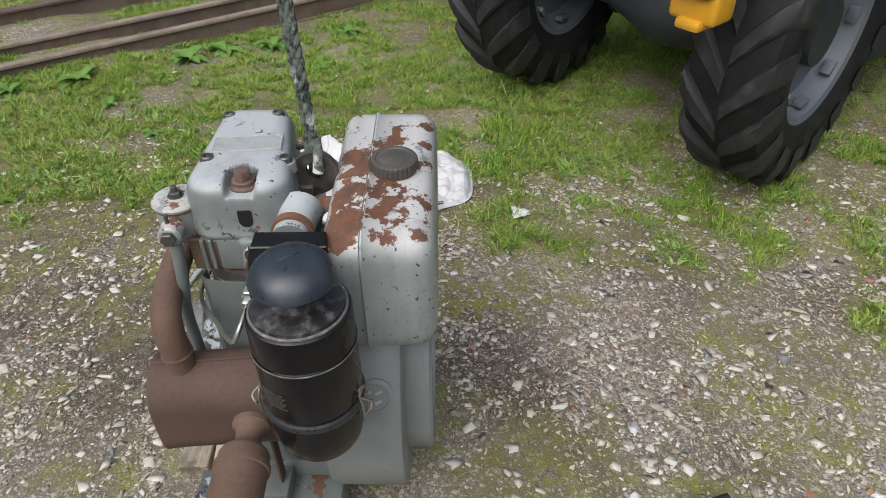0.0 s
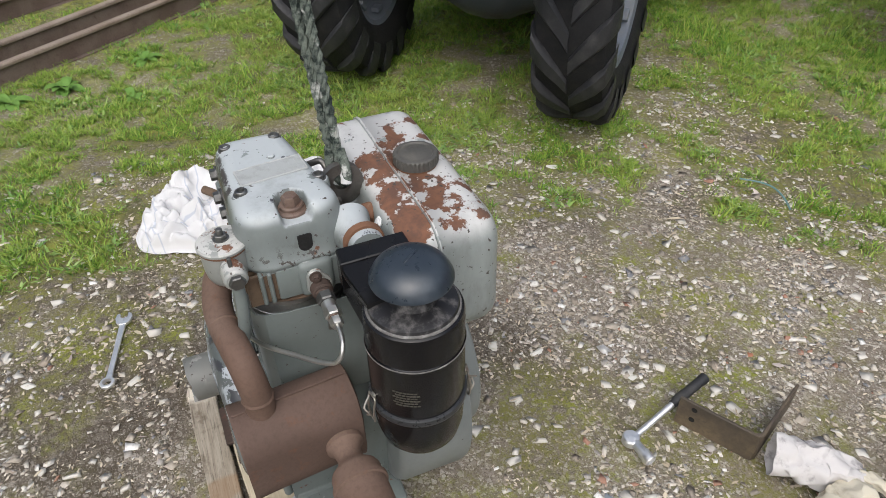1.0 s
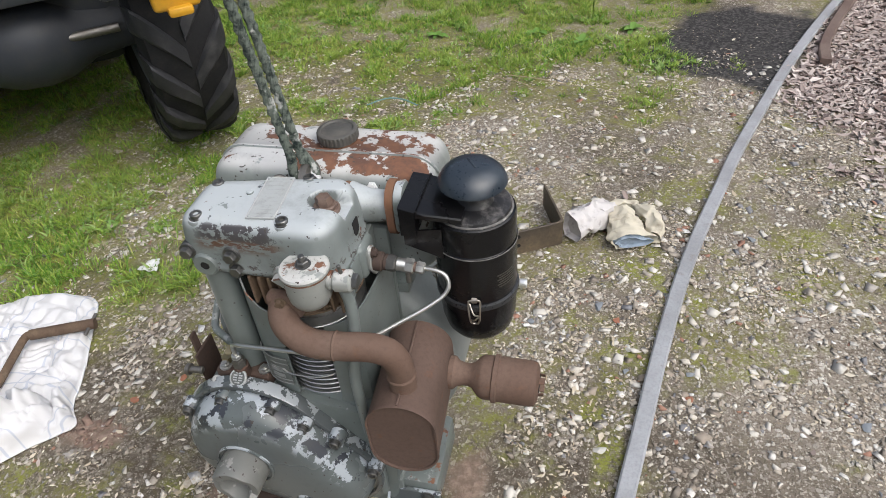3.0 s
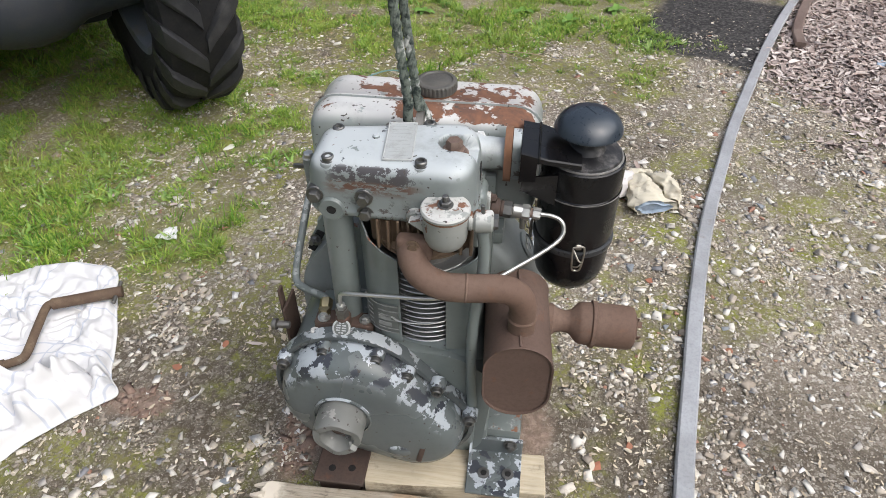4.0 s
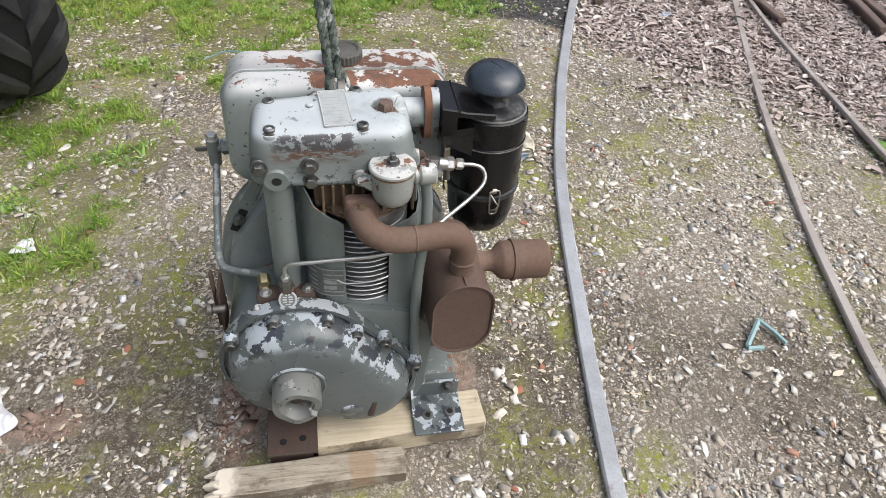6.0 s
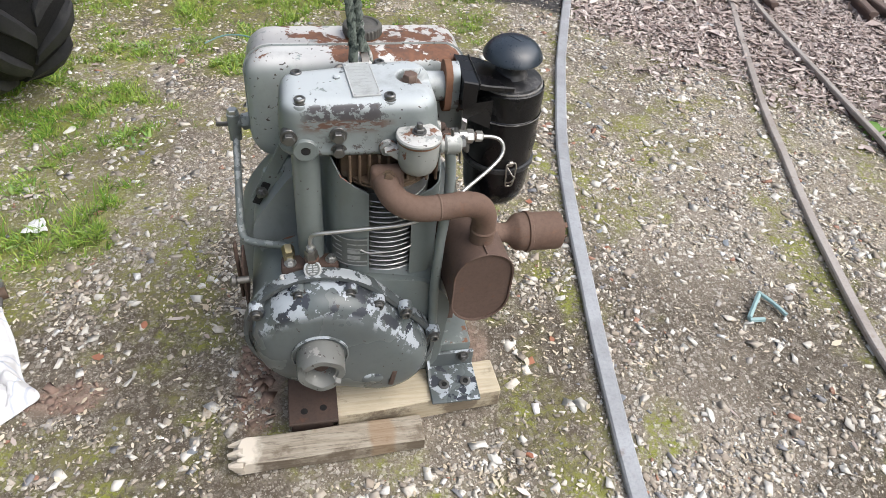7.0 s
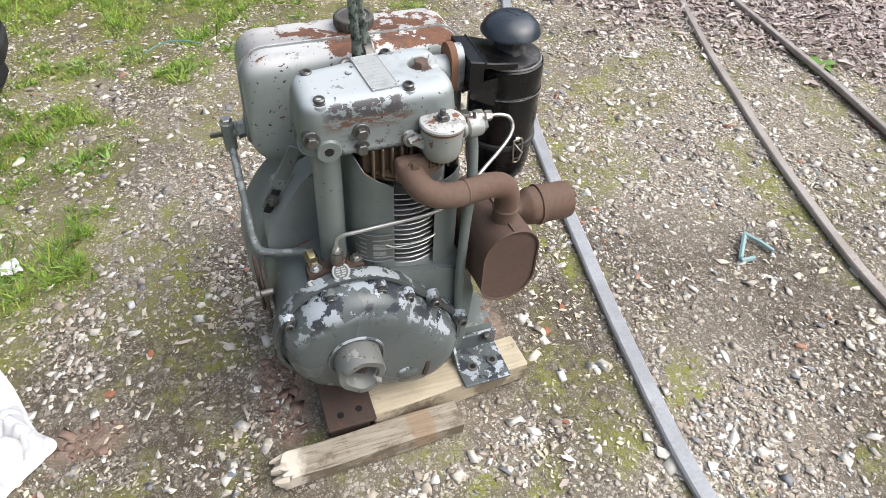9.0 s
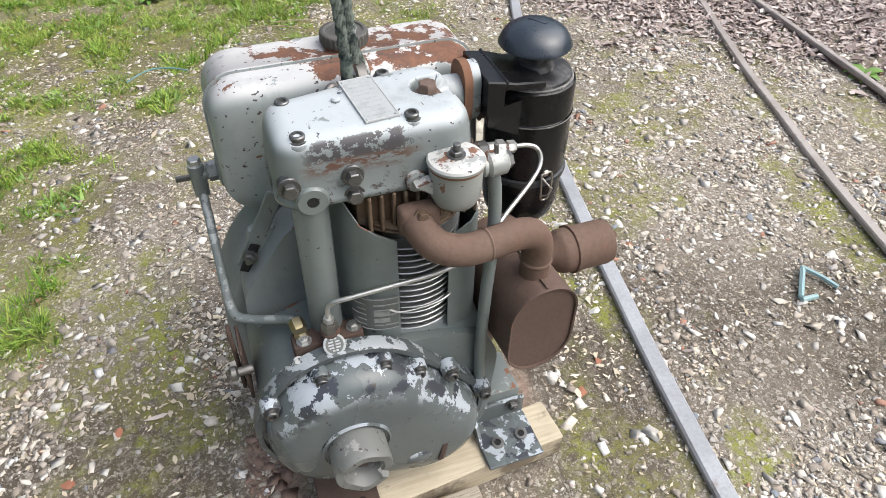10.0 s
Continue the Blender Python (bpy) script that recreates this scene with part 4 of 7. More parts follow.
rs = random.Random(5)
for k in range(11):
    y, z = -0.030 + 0.0060 * k, rs.uniform(0.010, 0.037)
    n, w, h = rs.uniform(0.014, 0.040), rs.uniform(0.007, 0.012), rs.uniform(0.007, 0.013)
    lean, drop = rs.uniform(-0.006, 0.006), rs.uniform(-0.012, 0.006)
    bm = loft([[(-0.198 - n * t, y + lean * t + a * w * (1 - 0.7 * t ** 1.6), z + drop * t + b * h * (1 - 0.8 * t)) for a, b in ((-1, -0.8), (1, -1), (0.8, 1), (-0.7, 0.8))] for t in (0, 0.4, 0.75, 1)])
    part("splinter", bm, wood_break, batten, "pale fresh splinter" if k == 0 else "", sharp=20)

# ---- the engine ----
eng = holder("engine", "old grey diesel engine, flaking paint, rusty exhaust, standing on timber", "engine", pose(0, 0, 0))


def wall_y(outline, y):
    return [(x, y, z) for x, z in outline]


def wall_z(outline, z):
    return [(x, y, z) for x, y in outline]


# crankcase with its sump and raised cylinder foot
bm = loft([wall_y(hull([(-0.165, 0.31, 0.125), (0.045, 0.30, 0.11), (-0.15, 0.14, 0.06), (0.085, 0.13, 0.055)]), y) for y in (-0.10, -0.09, 0.10, 0.115)])
merge(bm, box(-0.215, 0.15, -0.095, 0.10, 0.068, 0.16, 0.008))
case = part("crankcase", bm, paint_case, eng)
part("sump_rail", box(0.10, 0.215, -0.075, 0.13, 0.020, 0.110, 0.012), paint_case, eng, "grey cast sump flange")
bm = loft([wall_z(hull([(-0.075, -0.045, 0.03), (-0.075, 0.06, 0.03), (0.085, -0.045, 0.03), (0.085, 0.06, 0.03)], grow=g), z) for z, g in ((0.36, 0.02), (0.405, 0.012), (0.425, -0.002), (0.43, -0.01))])
part("cylinder_foot", bm, paint_case, eng)

# timing cover
EGG = [(-0.138, 0.298, 0.004), (-0.008, 0.213, -0.037)]
def egg(r):
    return hull([(x, z, r + d) for x, z, d in EGG], 96)
bm = loft([wall_y(egg(r), y) for r, y in ((0.163, -0.095), (0.1665, -0.098), (0.1665, -0.122), (0.1645, -0.126), (0.156, -0.1265), (0.155, -0.119))])
part("timing_flange", bm, paint_flange, eng, "flange edge worn pale")
bm = loft([wall_y(egg(r), y) for r, y in ((0.148, -0.117), (0.1475, -0.130), (0.1455, -0.144), (0.1415, -0.157), (0.1345, -0.169), (0.1245, -0.178), (0.110, -0.1845), (0.088, -0.1880), (0.06, -0.1885))])
cover_ob = part("timing_cover", bm, paint_timing, eng, "dark grey timing cover with flaked paint", sharp=50)
for p in ((-0.183, 0.436), (-0.077, 0.430), (-0.017, 0.387), (0.045, 0.352), (0.113, 0.262), (-0.272, 0.388)):
    b = lathe([(0.017, 0), (0.0165, 0.022), (0.0145, 0.025)], 18, along((p[0], -0.118, p[1]), (p[0], -0.2, p[1])))
    part("bolt_boss", b, paint_timing, cover_ob)
    b = lathe([(0.0105, 0), (0.0108, 0.010), (0.0095, 0.0115), (0.0062, 0.0115), (0.0058, 0.006)], 22, along((p[0], -0.142, p[1]), (p[0], -0.3, p[1])))
    part("bolt", merge(b, lathe([(0.0135, 0), (0.0135, 0.002)], 20, along((p[0], -0.1425, p[1]), (p[0], -0.3, p[1])))), bolt_grey, cover_ob)
part("oil_window", box(-0.006, 0.006, -0.003, 0.003, -0.024, 0.024, 0.002), rust_dark, cover_ob, "brown level slot", pose(0.014, -0.1885, 0.180, -4, 12, 0))
bm = bmesh.new()
bmesh.ops.create_uvsphere(bm, u_segments=20, v_segments=10, radius=1)
bm.transform(Matrix.Translation((-0.033, -0.182, 0.182)) @ Matrix.Diagonal((0.030, 0.012, 0.024, 1)))
part("cover_bulge", bm, paint_timing, cover_ob)
# starting dog: a sleeve with a notched mouth
bm = lathe([(0.060, 0), (0.062, 0.004), (0.062, 0.008), (0.0585, 0.010), (0.0585, 0.003), (0.050, 0.003)], 48, along((-0.147, -0.183, 0.292), (-0.147, -1, 0.292)))
part("hub_collar", bm, paint_timing, cover_ob)
bm = bmesh.new()
N, rings = 64, []
for r, y, mouth in ((0.051, -0.180, 0), (0.051, -0.222, 0), (0.0505, -0.246, 1), (0.049, -0.249, 1), (0.036, -0.249, 1), (0.0345, -0.244, 1), (0.030, -0.236, 0), (0.0255, -0.226, 0), (0.025, -0.190, 0)):
    ring = []
    for k in range(N):
        a = 2 * math.pi * k / N
        # two ramped claws, worn back on one side
        ramp = ((a + 0.6) % math.pi) / math.pi
        cut = mouth * (0.011 * max(0.0, 1 - ramp * 1.5) + 0.0015 * math.sin(5 * a))
        ring.append(bm.verts.new((-0.147 + r * math.cos(a), y + cut, 0.292 + r * math.sin(a))))
    rings.append(ring)
for a, b in zip(rings, rings[1:]):
    for i in range(N):
        bm.faces.new((a[i], a[(i + 1) % N], b[(i + 1) % N], b[i]))
bm.faces.new(rings[-1])
part("starting_dog", bm, hub_steel, eng, "worn steel starting-handle sleeve")
part("shaft_end", rod((-0.147, -0.195, 0.292), (-0.147, -0.224, 0.292), 0.017, 20, 0.003), rust_dark, eng)

# fan housing behind, flywheel rim at the back
FAN = (-0.040, 0.300)
bm = loft([wall_y(hull([(FAN[0], FAN[1], r), (FAN[0] + 0.02, 0.56, r * 0.35)], 96), y) for r, y in ((0.262, 0.112), (0.276, 0.118), (0.282, 0.132), (0.284, 0.258), (0.28, 0.270), (0.27, 0.274))])
for v in bm.verts:
    v.co.z = max(v.co.z, 0.035)
fan = part("fan_housing", bm, paint_fan, eng, "grey sheet-metal fan housing", sharp=45)
part("flywheel", lathe([(0.200, 0), (0.207, 0.004), (0.207, 0.052), (0.201, 0.058), (0.16, 0.058), (0.15, 0.03), (0.05, 0.03)], 72, along((FAN[0], 0.270, FAN[1]), (FAN[0], 1, FAN[1]))), paint_fan, eng, "grey painted flywheel rim")
bm = lathe([(0.034, 0), (0.034, 0.005), (0.026, 0.008), (0.026, 0.004), (0.008, 0.004)], 28, along((0.202, 0.225, 0.444), (0.202 + 0.242, 0.225, 0.444 + 0.144)))
part("inspection_cap", bm, paint_fan, fan, "round cover plate with a worn emblem")
for p, q in ((-0.010, 0.012), (0.008, 0.004), (0.0, -0.012)):
    b = box(p - 0.007, p + 0.007, q - 0.0025, q + 0.0025, 0, 0.002, 0)
    b.transform(along((0.202, 0.225, 0.444), (0.444, 0.225, 0.588)) @ pose(0, 0, 0.004, 0, 0, 25))
    part("emblem_bar", b, steel, fan)

# cowl sheets round the cylinder
def cowl(points, z0, z1, t=0.003):
    """A bent upright sheet along a plan line."""
    bm, a, b = bmesh.new(), [], []
    ps = [Vector(p) for p in points]
    for i, p in enumerate(ps):
        d = (ps[min(i + 1, len(ps) - 1)] - ps[max(i - 1, 0)]).normalized()
        n = Vector((d.y, -d.x)) * t
        lo, hi = (z0[i], z1[i]) if isinstance(z0, (list, tuple)) else (z0, z1)
        a.append((bm.verts.new((p.x, p.y, lo)), bm.verts.new((p.x, p.y, hi)), bm.verts.new((p.x + n.x, p.y + n.y, hi)), bm.verts.new((p.x + n.x, p.y + n.y, lo))))
    for s, u in zip(a, a[1:]):
        for k in range(4):
            bm.faces.new((s[k], s[(k + 1) % 4], u[(k + 1) % 4], u[k]))
    bm.faces.new(a[0][::-1])
    bm.faces.new(a[-1])
    return bm


left = [(-0.032, -0.094), (-0.06, -0.092), (-0.085, -0.082), (-0.103, -0.062), (-0.112, -0.035), (-0.116, 0.0), (-0.12, 0.05), (-0.125, 0.11)]
part("cowl", cowl(left, [0.435] * 8, [0.655, 0.672, 0.69, 0.725, 0.735, 0.735, 0.735, 0.735]), paint_case, eng, "curved grey air cowl")
right = [(0.128, 0.112), (0.126, 0.04), (0.122, -0.03), (0.112, -0.068), (0.095, -0.082), (0.075, -0.086), (0.056, -0.088)]
part("cowl", cowl(right, [0.42] * 7, [0.658, 0.658, 0.658, 0.656, 0.650, 0.642, 0.634]), paint_case, eng, "curved grey air cowl")
part("cowl_back", box(-0.13, 0.13, 0.100, 0.116, 0.43, 0.72, 0.004), paint_case, eng)
part("cowl_panel", box(-0.245, -0.118, 0.085, 0.112, 0.42, 0.585, 0.012), paint_case, eng)
bm = loft([wall_y(hull([(-0.175, 0.44, 0.10), (-0.10, 0.44, 0.08), (-0.15, 0.56, 0.05)], 64), y) for y in (0.045, 0.055, 0.10, 0.112)])
part("duct_shell", bm, paint_fan, eng, sharp=45)
b = box(0.165, 0.195, 0.0, 0.006, 0.10, 0.36, 0.002, 1)
part("silencer_bracket", b, rust_muffler, eng, "rusty silencer bracket")
# cowl clips
for z in (0.505,):
    part("cowl_wire", tube([(-0.05, -0.097, z + 0.005), (-0.03, -0.103, z), (0.02, -0.106, z + 0.004), (0.050, -0.100, z + 0.008), (0.057, -0.093, z + 0.008)], 0.0018, 8, 5), bright_pipe, eng)

# finned barrel
fins = []
for k in range(15):
    z = 0.436 + k * 0.0135
    b = lathe([(0.05, z), (0.092, z + 0.0012), (0.0935, z + 0.0022), (0.092, z + 0.0036), (0.05, z + 0.005)], 56, pose(0.008, 0.003, 0))
    fins.append(part("barrel_fin", b, fin_alloy, eng))
part("barrel", lathe([(0.07, 0.42), (0.07, 0.68)], 40, pose(0.008, 0.003, 0)), dull_steel, eng)

# cylinder head, with upright fins and gasket rings
head = part("cylinder_head", box(-0.085, 0.105, -0.065, 0.088, 0.672, 0.742, 0.010), rust_fin, eng, "rust-stained cast head")
for k in range(1, 11):
    x = -0.088 + k * 0.0185
    part("head_fin", box(x, x + 0.0055, -0.083, -0.055, 0.672, 0.738, 0.0018, 1), rust_fin, head)
for z in (0.664, 0.672):
    part("gasket", lathe([(0.094, z), (0.098, z + 0.001), (0.098, z + 0.004), (0.094, z + 0.005)], 48, pose(0.008, 0.003, 0)), rust_fin, head)
part("head_casting", box(0.080, 0.104, -0.058, 0.090, 0.674, 0.7415, 0.006), paint_case, head)
for y in (-0.062, -0.048):
    part("side_fin", box(0.094, 0.1105, y, y + 0.0075, 0.676, 0.7405, 0.002, 1), paint_case, head, "grey painted upright fin")
part("side_wall", box(0.092, 0.1090, -0.034, 0.090, 0.676, 0.7405, 0.004, 2), paint_case, head, "grey painted side of the head")
part("injector_boss", box(0.085, 0.118, 0.002, 0.064, 0.672, 0.745, 0.012, 3), paint_case, head)
part("injector_flange", loft([[(x, 0.034 + p, 0.698 + q) for p, q in hull([(-0.006, 0.022, 0.014), (0, 0, 0.022), (0.006, -0.022, 0.014)], 48, g)] for x, g in ((0.117, -0.001), (0.1185, 0.0), (0.1235, 0.0), (0.125, -0.0015))]), paint_pot, head, "pale oval injector flange")
part("flange_nut", bolt((0.125, 0.028, 0.722), (1, 0, 0), 0.008, 0.008, True, 0.004), rust_dark, head)

# rocker box and cover
PLUG = (0.057, 0.020)
BOX = [(-0.152, -0.036, 0.040), (-0.152, 0.030, 0.040), (0.053, -0.030, 0.052), (0.053, 0.052, 0.052)]
bm = loft([wall_z(hull(BOX, 240, g), z) for z, g in ((0.738, -0.002), (0.740, 0.0015), (0.748, 0.002), (0.750, 0.0), (0.790, -0.001), (0.806, -0.003), (0.815, -0.004), (0.822, -0.006), (0.828, -0.008), (0.836, -0.014), (0.841, -0.023), (0.843, -0.034))] + [[(-0.045 + (x + 0.045) * k, 0.01 + (y - 0.01) * k, 0.843) for x, y in hull(BOX, 240, -0.034)] for k in (0.97, 0.94, 0.91, 0.88, 0.85, 0.82, 0.79, 0.76, 0.73, 0.7, 0.67, 0.64, 0.61, 0.58, 0.55, 0.5, 0.4, 0.2, 0.02)])
for v in bm.verts:
    if v.co.z > 0.80 and v.co.x > 0.0:
        d = math.hypot(min(v.co.x - PLUG[0], 0), v.co.y - PLUG[1])
        k = min(max((0.0275 - d) / 0.007, 0), 1)
        v.co.z += (min(v.co.z, 0.8185) - v.co.z) * k * k * (3 - 2 * k)
rocker = part("rocker_cover", bm, paint_cover, eng, "rocker cover with chalky flaking grey paint", sharp=60)
for p in ((-0.150, -0.050, 0.832), (0.010, -0.050, 0.835), (-0.154, 0.041, 0.833), (0.005, 0.082, 0.829)):
    part("screw_boss", lathe([(0.0185, -0.014), (0.0170, 0.001), (0.0150, 0.004), (0.0120, 0.0045)], 28, pose(*p)), paint_cover, rocker)
    part("washer", lathe([(0.0135, 0), (0.0135, 0.0018)], 24, pose(p[0], p[1], p[2] + 0.0045)), bolt_grey, rocker)
    b = lathe([(0.0105, 0), (0.0105, 0.0085), (0.009, 0.010), (0.0062, 0.010), (0.0055, 0.005)], 24, pose(p[0], p[1], p[2] + 0.0035))
    part("cap_screw", b, bolt_grey, rocker)
PLATE = pose(-0.036, 0.010, 0.8432, 0, 0, 5)
plate = part("name_plate", merge(box(-0.026, 0.026, -0.060, 0.060, -0.0006, 0.0020, 0.0008, 1), box(-0.0235, 0.0235, -0.0575, 0.0575, 0.0015, 0.0024, 0.0003, 1)), plate_alloy, rocker, "worn blank maker's plate", PLATE)
for x in (-0.0245, 0.0245):
    part("plate_rim", box(x - 0.0012, x + 0.0012, -0.059, 0.059, 0.0018, 0.0032, 0.0005, 1), plate_faint, rocker, "", PLATE)
for y in (-0.0585, 0.0585):
    part("plate_rim", box(-0.0245, 0.0245, y - 0.0012, y + 0.0012, 0.0018, 0.0032, 0.0005, 1), plate_faint, rocker, "", PLATE)
for x, y in ((-0.021, -0.054), (0.021, -0.054), (-0.021, 0.054), (0.021, 0.054)):
    part("rivet", lathe([(0.003, 0), (0.0026, 0.0015), (0.001, 0.002)], 10, pose(x, y, 0.0022)), plate_alloy, rocker, "", PLATE)
for k in range(9):
    part("print_bar", box(-0.018, 0.018 - 0.005 * (k % 3), -0.047 + k * 0.0115, -0.0445 + k * 0.0115, 0.0018, 0.0027, 0), plate_alloy, rocker, "", PLATE)
part("casting_pip", lathe([(0.0075, -0.006), (0.0065, 0.003), (0.004, 0.005)], 16, pose(-0.081, 0.020, 0.843)), paint_cover, rocker)
# filler plug in its dished seat
part("plug_seat", lathe([(0.026, -0.012), (0.026, 0.0), (0.022, 0.003), (0.016, 0.003)], 28, pose(*PLUG, 0.8225)), plug_brown, rocker)
part("filler_plug", merge(lathe([(0.0200, 0.0), (0.0200, 0.005), (0.0185, 0.0065)], 28, pose(*PLUG, 0.8255)), lathe([(0.0150, 0.005), (0.0150, 0.019), (0.0125, 0.0225)], 6, pose(*PLUG, 0.8255, 0, 0, 14))), plug_brown, rocker, "dull steel hexagon filler plug")
part("side_opening", loft([[(x, 0.025 + p, 0.783 + q) for p, q in hull([(-0.009, 0.012, 0.003), (0.009, 0.012, 0.003), (0, -0.006, 0.012)], 32)] for x in (0.094, 0.1052)]), hollow, rocker, "dark open slot")
# bosses and bolts on the front of the rocker box
bm = lathe([(0.024, 0), (0.024, 0.020), (0.021, 0.024), (0.009, 0.024), (0.008, 0.016)], 28, along((-0.146, -0.058, 0.752), (-0.146, -1, 0.752)))
part("tube_boss", bm, paint_case, rocker)
part("boss_hole", rod((-0.146, -0.074, 0.752), (-0.146, -0.0815, 0.752), 0.0085, 16), hollow, rocker)
for p in ((-0.174, -0.070, 0.778), (-0.086, -0.076, 0.783), (-0.086, -0.072, 0.748)):
    part("box_bolt", merge(rod((p[0], p[1] + 0.012, p[2]), (p[0], p[1] - 0.004, p[2]), 0.016, 24, 0.002), bolt((p[0], p[1] - 0.004, p[2]), (0, -1, 0), 0.0115, 0.011)), bolt_grey, rocker)

# push-rod tube
part("pushrod_tube", rod((-0.147, -0.046, 0.752), (-0.150, -0.046, 0.40), 0.027, 32, 0.002), paint_case, eng, "upright grey push-rod tube")

# breather pot with its union and drain pipe
POT = (0.058, -0.101)
bm = lathe([(0.016, 0.7150), (0.025, 0.7165), (0.032, 0.722), (0.0365, 0.732), (0.0385, 0.746), (0.039, 0.776), (0.039, 0.784)], 48, pose(*POT, 0))
pot = part("breather_pot", bm, paint_pot, eng, "round breather pot with a rust-edged lid", sharp=50)
part("lid_seam", lathe([(0.0385, 0.782), (0.0408, 0.7835), (0.0408, 0.7865), (0.0385, 0.788)], 48, pose(*POT, 0)), rust_orange, pot, "rusted joint under the lid")
part("lid", lathe([(0.0395, 0.787), (0.0425, 0.7885), (0.0425, 0.7925), (0.040, 0.7955), (0.022, 0.7985), (0.012, 0.799)], 48, pose(*POT, 0)), paint_pot, pot)
part("lid_nut", merge(merge(lathe([(0.0135, 0.7985), (0.0135, 0.8005)], 24, pose(*POT, 0)), hexagon((*POT, 0.800), (*POT, 0.808), 0.0105)), rod((*POT, 0.807), (*POT, 0.818), 0.0056, 14, 0.001)), bolt_grey, pot)
# a cast web carries the pot from the head
bm = loft([[(x, y + POT[1], z) for x, z in ((-0.004, 0.762), (0.030, 0.770), (0.060, 0.770), (0.060, 0.738), (0.024, 0.741))] for y in (-0.009, -0.007, 0.007, 0.009)])
part("pot_arm", bm, paint_pot, pot)
part("arm_boss", rod((0.004, -0.092, 0.755), (0.004, -0.055, 0.755), 0.016, 24, 0.003), paint_pot, pot)
bm = rod((0.088, -0.100, 0.768), (0.118, -0.098, 0.768), 0.014, 20)
merge(bm, rod((0.105, -0.098, 0.768), (0.138, -0.096, 0.768), 0.0195, 28, 0.004))
merge(bm, rod((0.097, -0.099, 0.768), (0.103, -0.0988, 0.768), 0.0165, 24, 0.001))
part("union", bm, paint_pot, pot)
part("union_cap", hexagon((0.137, -0.096, 0.768), (0.147, -0.0955, 0.768), 0.0135), bolt_grey, pot)
part("vent_pin", rod((0.121, -0.099, 0.785), (0.119, -0.099, 0.803), 0.0035, 10, 0.0008), bolt_grey, pot)
part("drain_pipe", tube([(0.118, -0.097, 0.756), (0.124, -0.097, 0.715), (0.124, -0.103, 0.66), (0.118, -0.115, 0.60), (0.112, -0.120, 0.54), (0.110, -0.118, 0.44), (0.111, -0.114, 0.36), (0.114, -0.112, 0.28), (0.113, -0.110, 0.20), (0.110, -0.108, 0.135)], 0.0105, 16, 7), paint_case, eng, "long grey drain pipe")
part("pipe_clip", merge(box(0.094, 0.126, -0.126, -0.100, 0.238, 0.244, 0.002, 1), bolt((0.090, -0.118, 0.25), (0, -1, 0.2), 0.008, 0.008)), bolt_grey, eng)

# exhaust elbow, silencer and tail canister
part("exhaust_flange", box(-0.030, 0.034, -0.112, -0.082, 0.672, 0.722, 0.010, 3), rust_pipe, eng)
part("flange_nut", bolt((0.002, -0.112, 0.712), (0, -1, 0.15), 0.009, 0.008, True, 0.003), rust_fin, eng)
elbow = part("exhaust_pipe", tube([(-0.004, -0.090, 0.700), (0.002, -0.118, 0.684), (0.022, -0.132, 0.662), (0.060, -0.138, 0.648), (0.110, -0.134, 0.645), (0.150, -0.128, 0.644), (0.182, -0.122, 0.632), (0.198, -0.118, 0.605), (0.201, -0.115, 0.570), (0.201, -0.114, 0.52)], 0.0255, 28, 7), rust_pipe, eng, "bent rusty exhaust pipe")
part("weld_ring", lathe([(0.0255, -0.003), (0.0272, 0), (0.0255, 0.003)], 28, along((0.098, -0.135, 0.6455), (0.11, -0.134, 0.645))), rust_pipe, elbow)
part("weld_ring", lathe([(0.0256, -0.004), (0.0278, 0), (0.0256, 0.004)], 28, pose(0.201, -0.115, 0.566)), rust_pipe, elbow)
TURN = pose(0.203, -0.168, 0.437, 0, 0, 4.0)
oval = [(0, 0.036, 0.0655), (0, -0.036, 0.0655)]
def silencer(r, y):
    return [(x, y, z) for x, z in hull([(cx, cz, rr + r) for cx, cz, rr in oval], 64)]
bm = loft([silencer(r, y) for r, y in ((-0.006, 0.004), (-0.0035, 0.004), (-0.0035, 0.0), (0.0, -0.001), (0.001, 0.002), (0.0, 0.006), (-0.001, 0.03), (-0.001, 0.185), (0.0, 0.205), (0.001, 0.209), (-0.004, 0.212), (-0.03, 0.212))])
muf = part("silencer", bm, rust_muffler, eng, "oval rust-brown exhaust silencer", TURN, sharp=40)
part("seam", box(-0.002, 0.002, 0.003, 0.207, 0.0985, 0.1045, 0.001, 1), rust_muffler, muf)
OUT = along((0.255, 0.005, 0.437), (0.45, 0.008, 0.430))
bm = lathe([(0.034, 0.0), (0.034, 0.010), (0.026, 0.018), (0.023, 0.030), (0.023, 0.040), (0.026, 0.048), (0.041, 0.062), (0.0445, 0.070), (0.0450, 0.088), (0.0490, 0.090), (0.0490, 0.098), (0.0455, 0.100), (0.0455, 0.165), (0.043, 0.174), (0.034, 0.179), (0.022, 0.180), (0.021, 0.150)], 40, OUT)
tail = part("tail_canister", bm, rust_pipe, eng, "rusty tail canister with a torn open end")
part("mouth", lathe([(0.0205, 0.176), (0.0205, 0.181)], 20, OUT), hollow, tail)
for a in range(4):
    b = box(-0.007, 0.007, -0.0012, 0.0012, 0, 0.013, 0.0008, 1)
    b.transform(OUT @ pose(0, 0, 0.178, 0, 0, a * 90 + 20) @ pose(0, 0.021, 0, 14 * (a % 2) - 6, 0, 0))
    part("torn_lip", b, rust_pipe, tail)

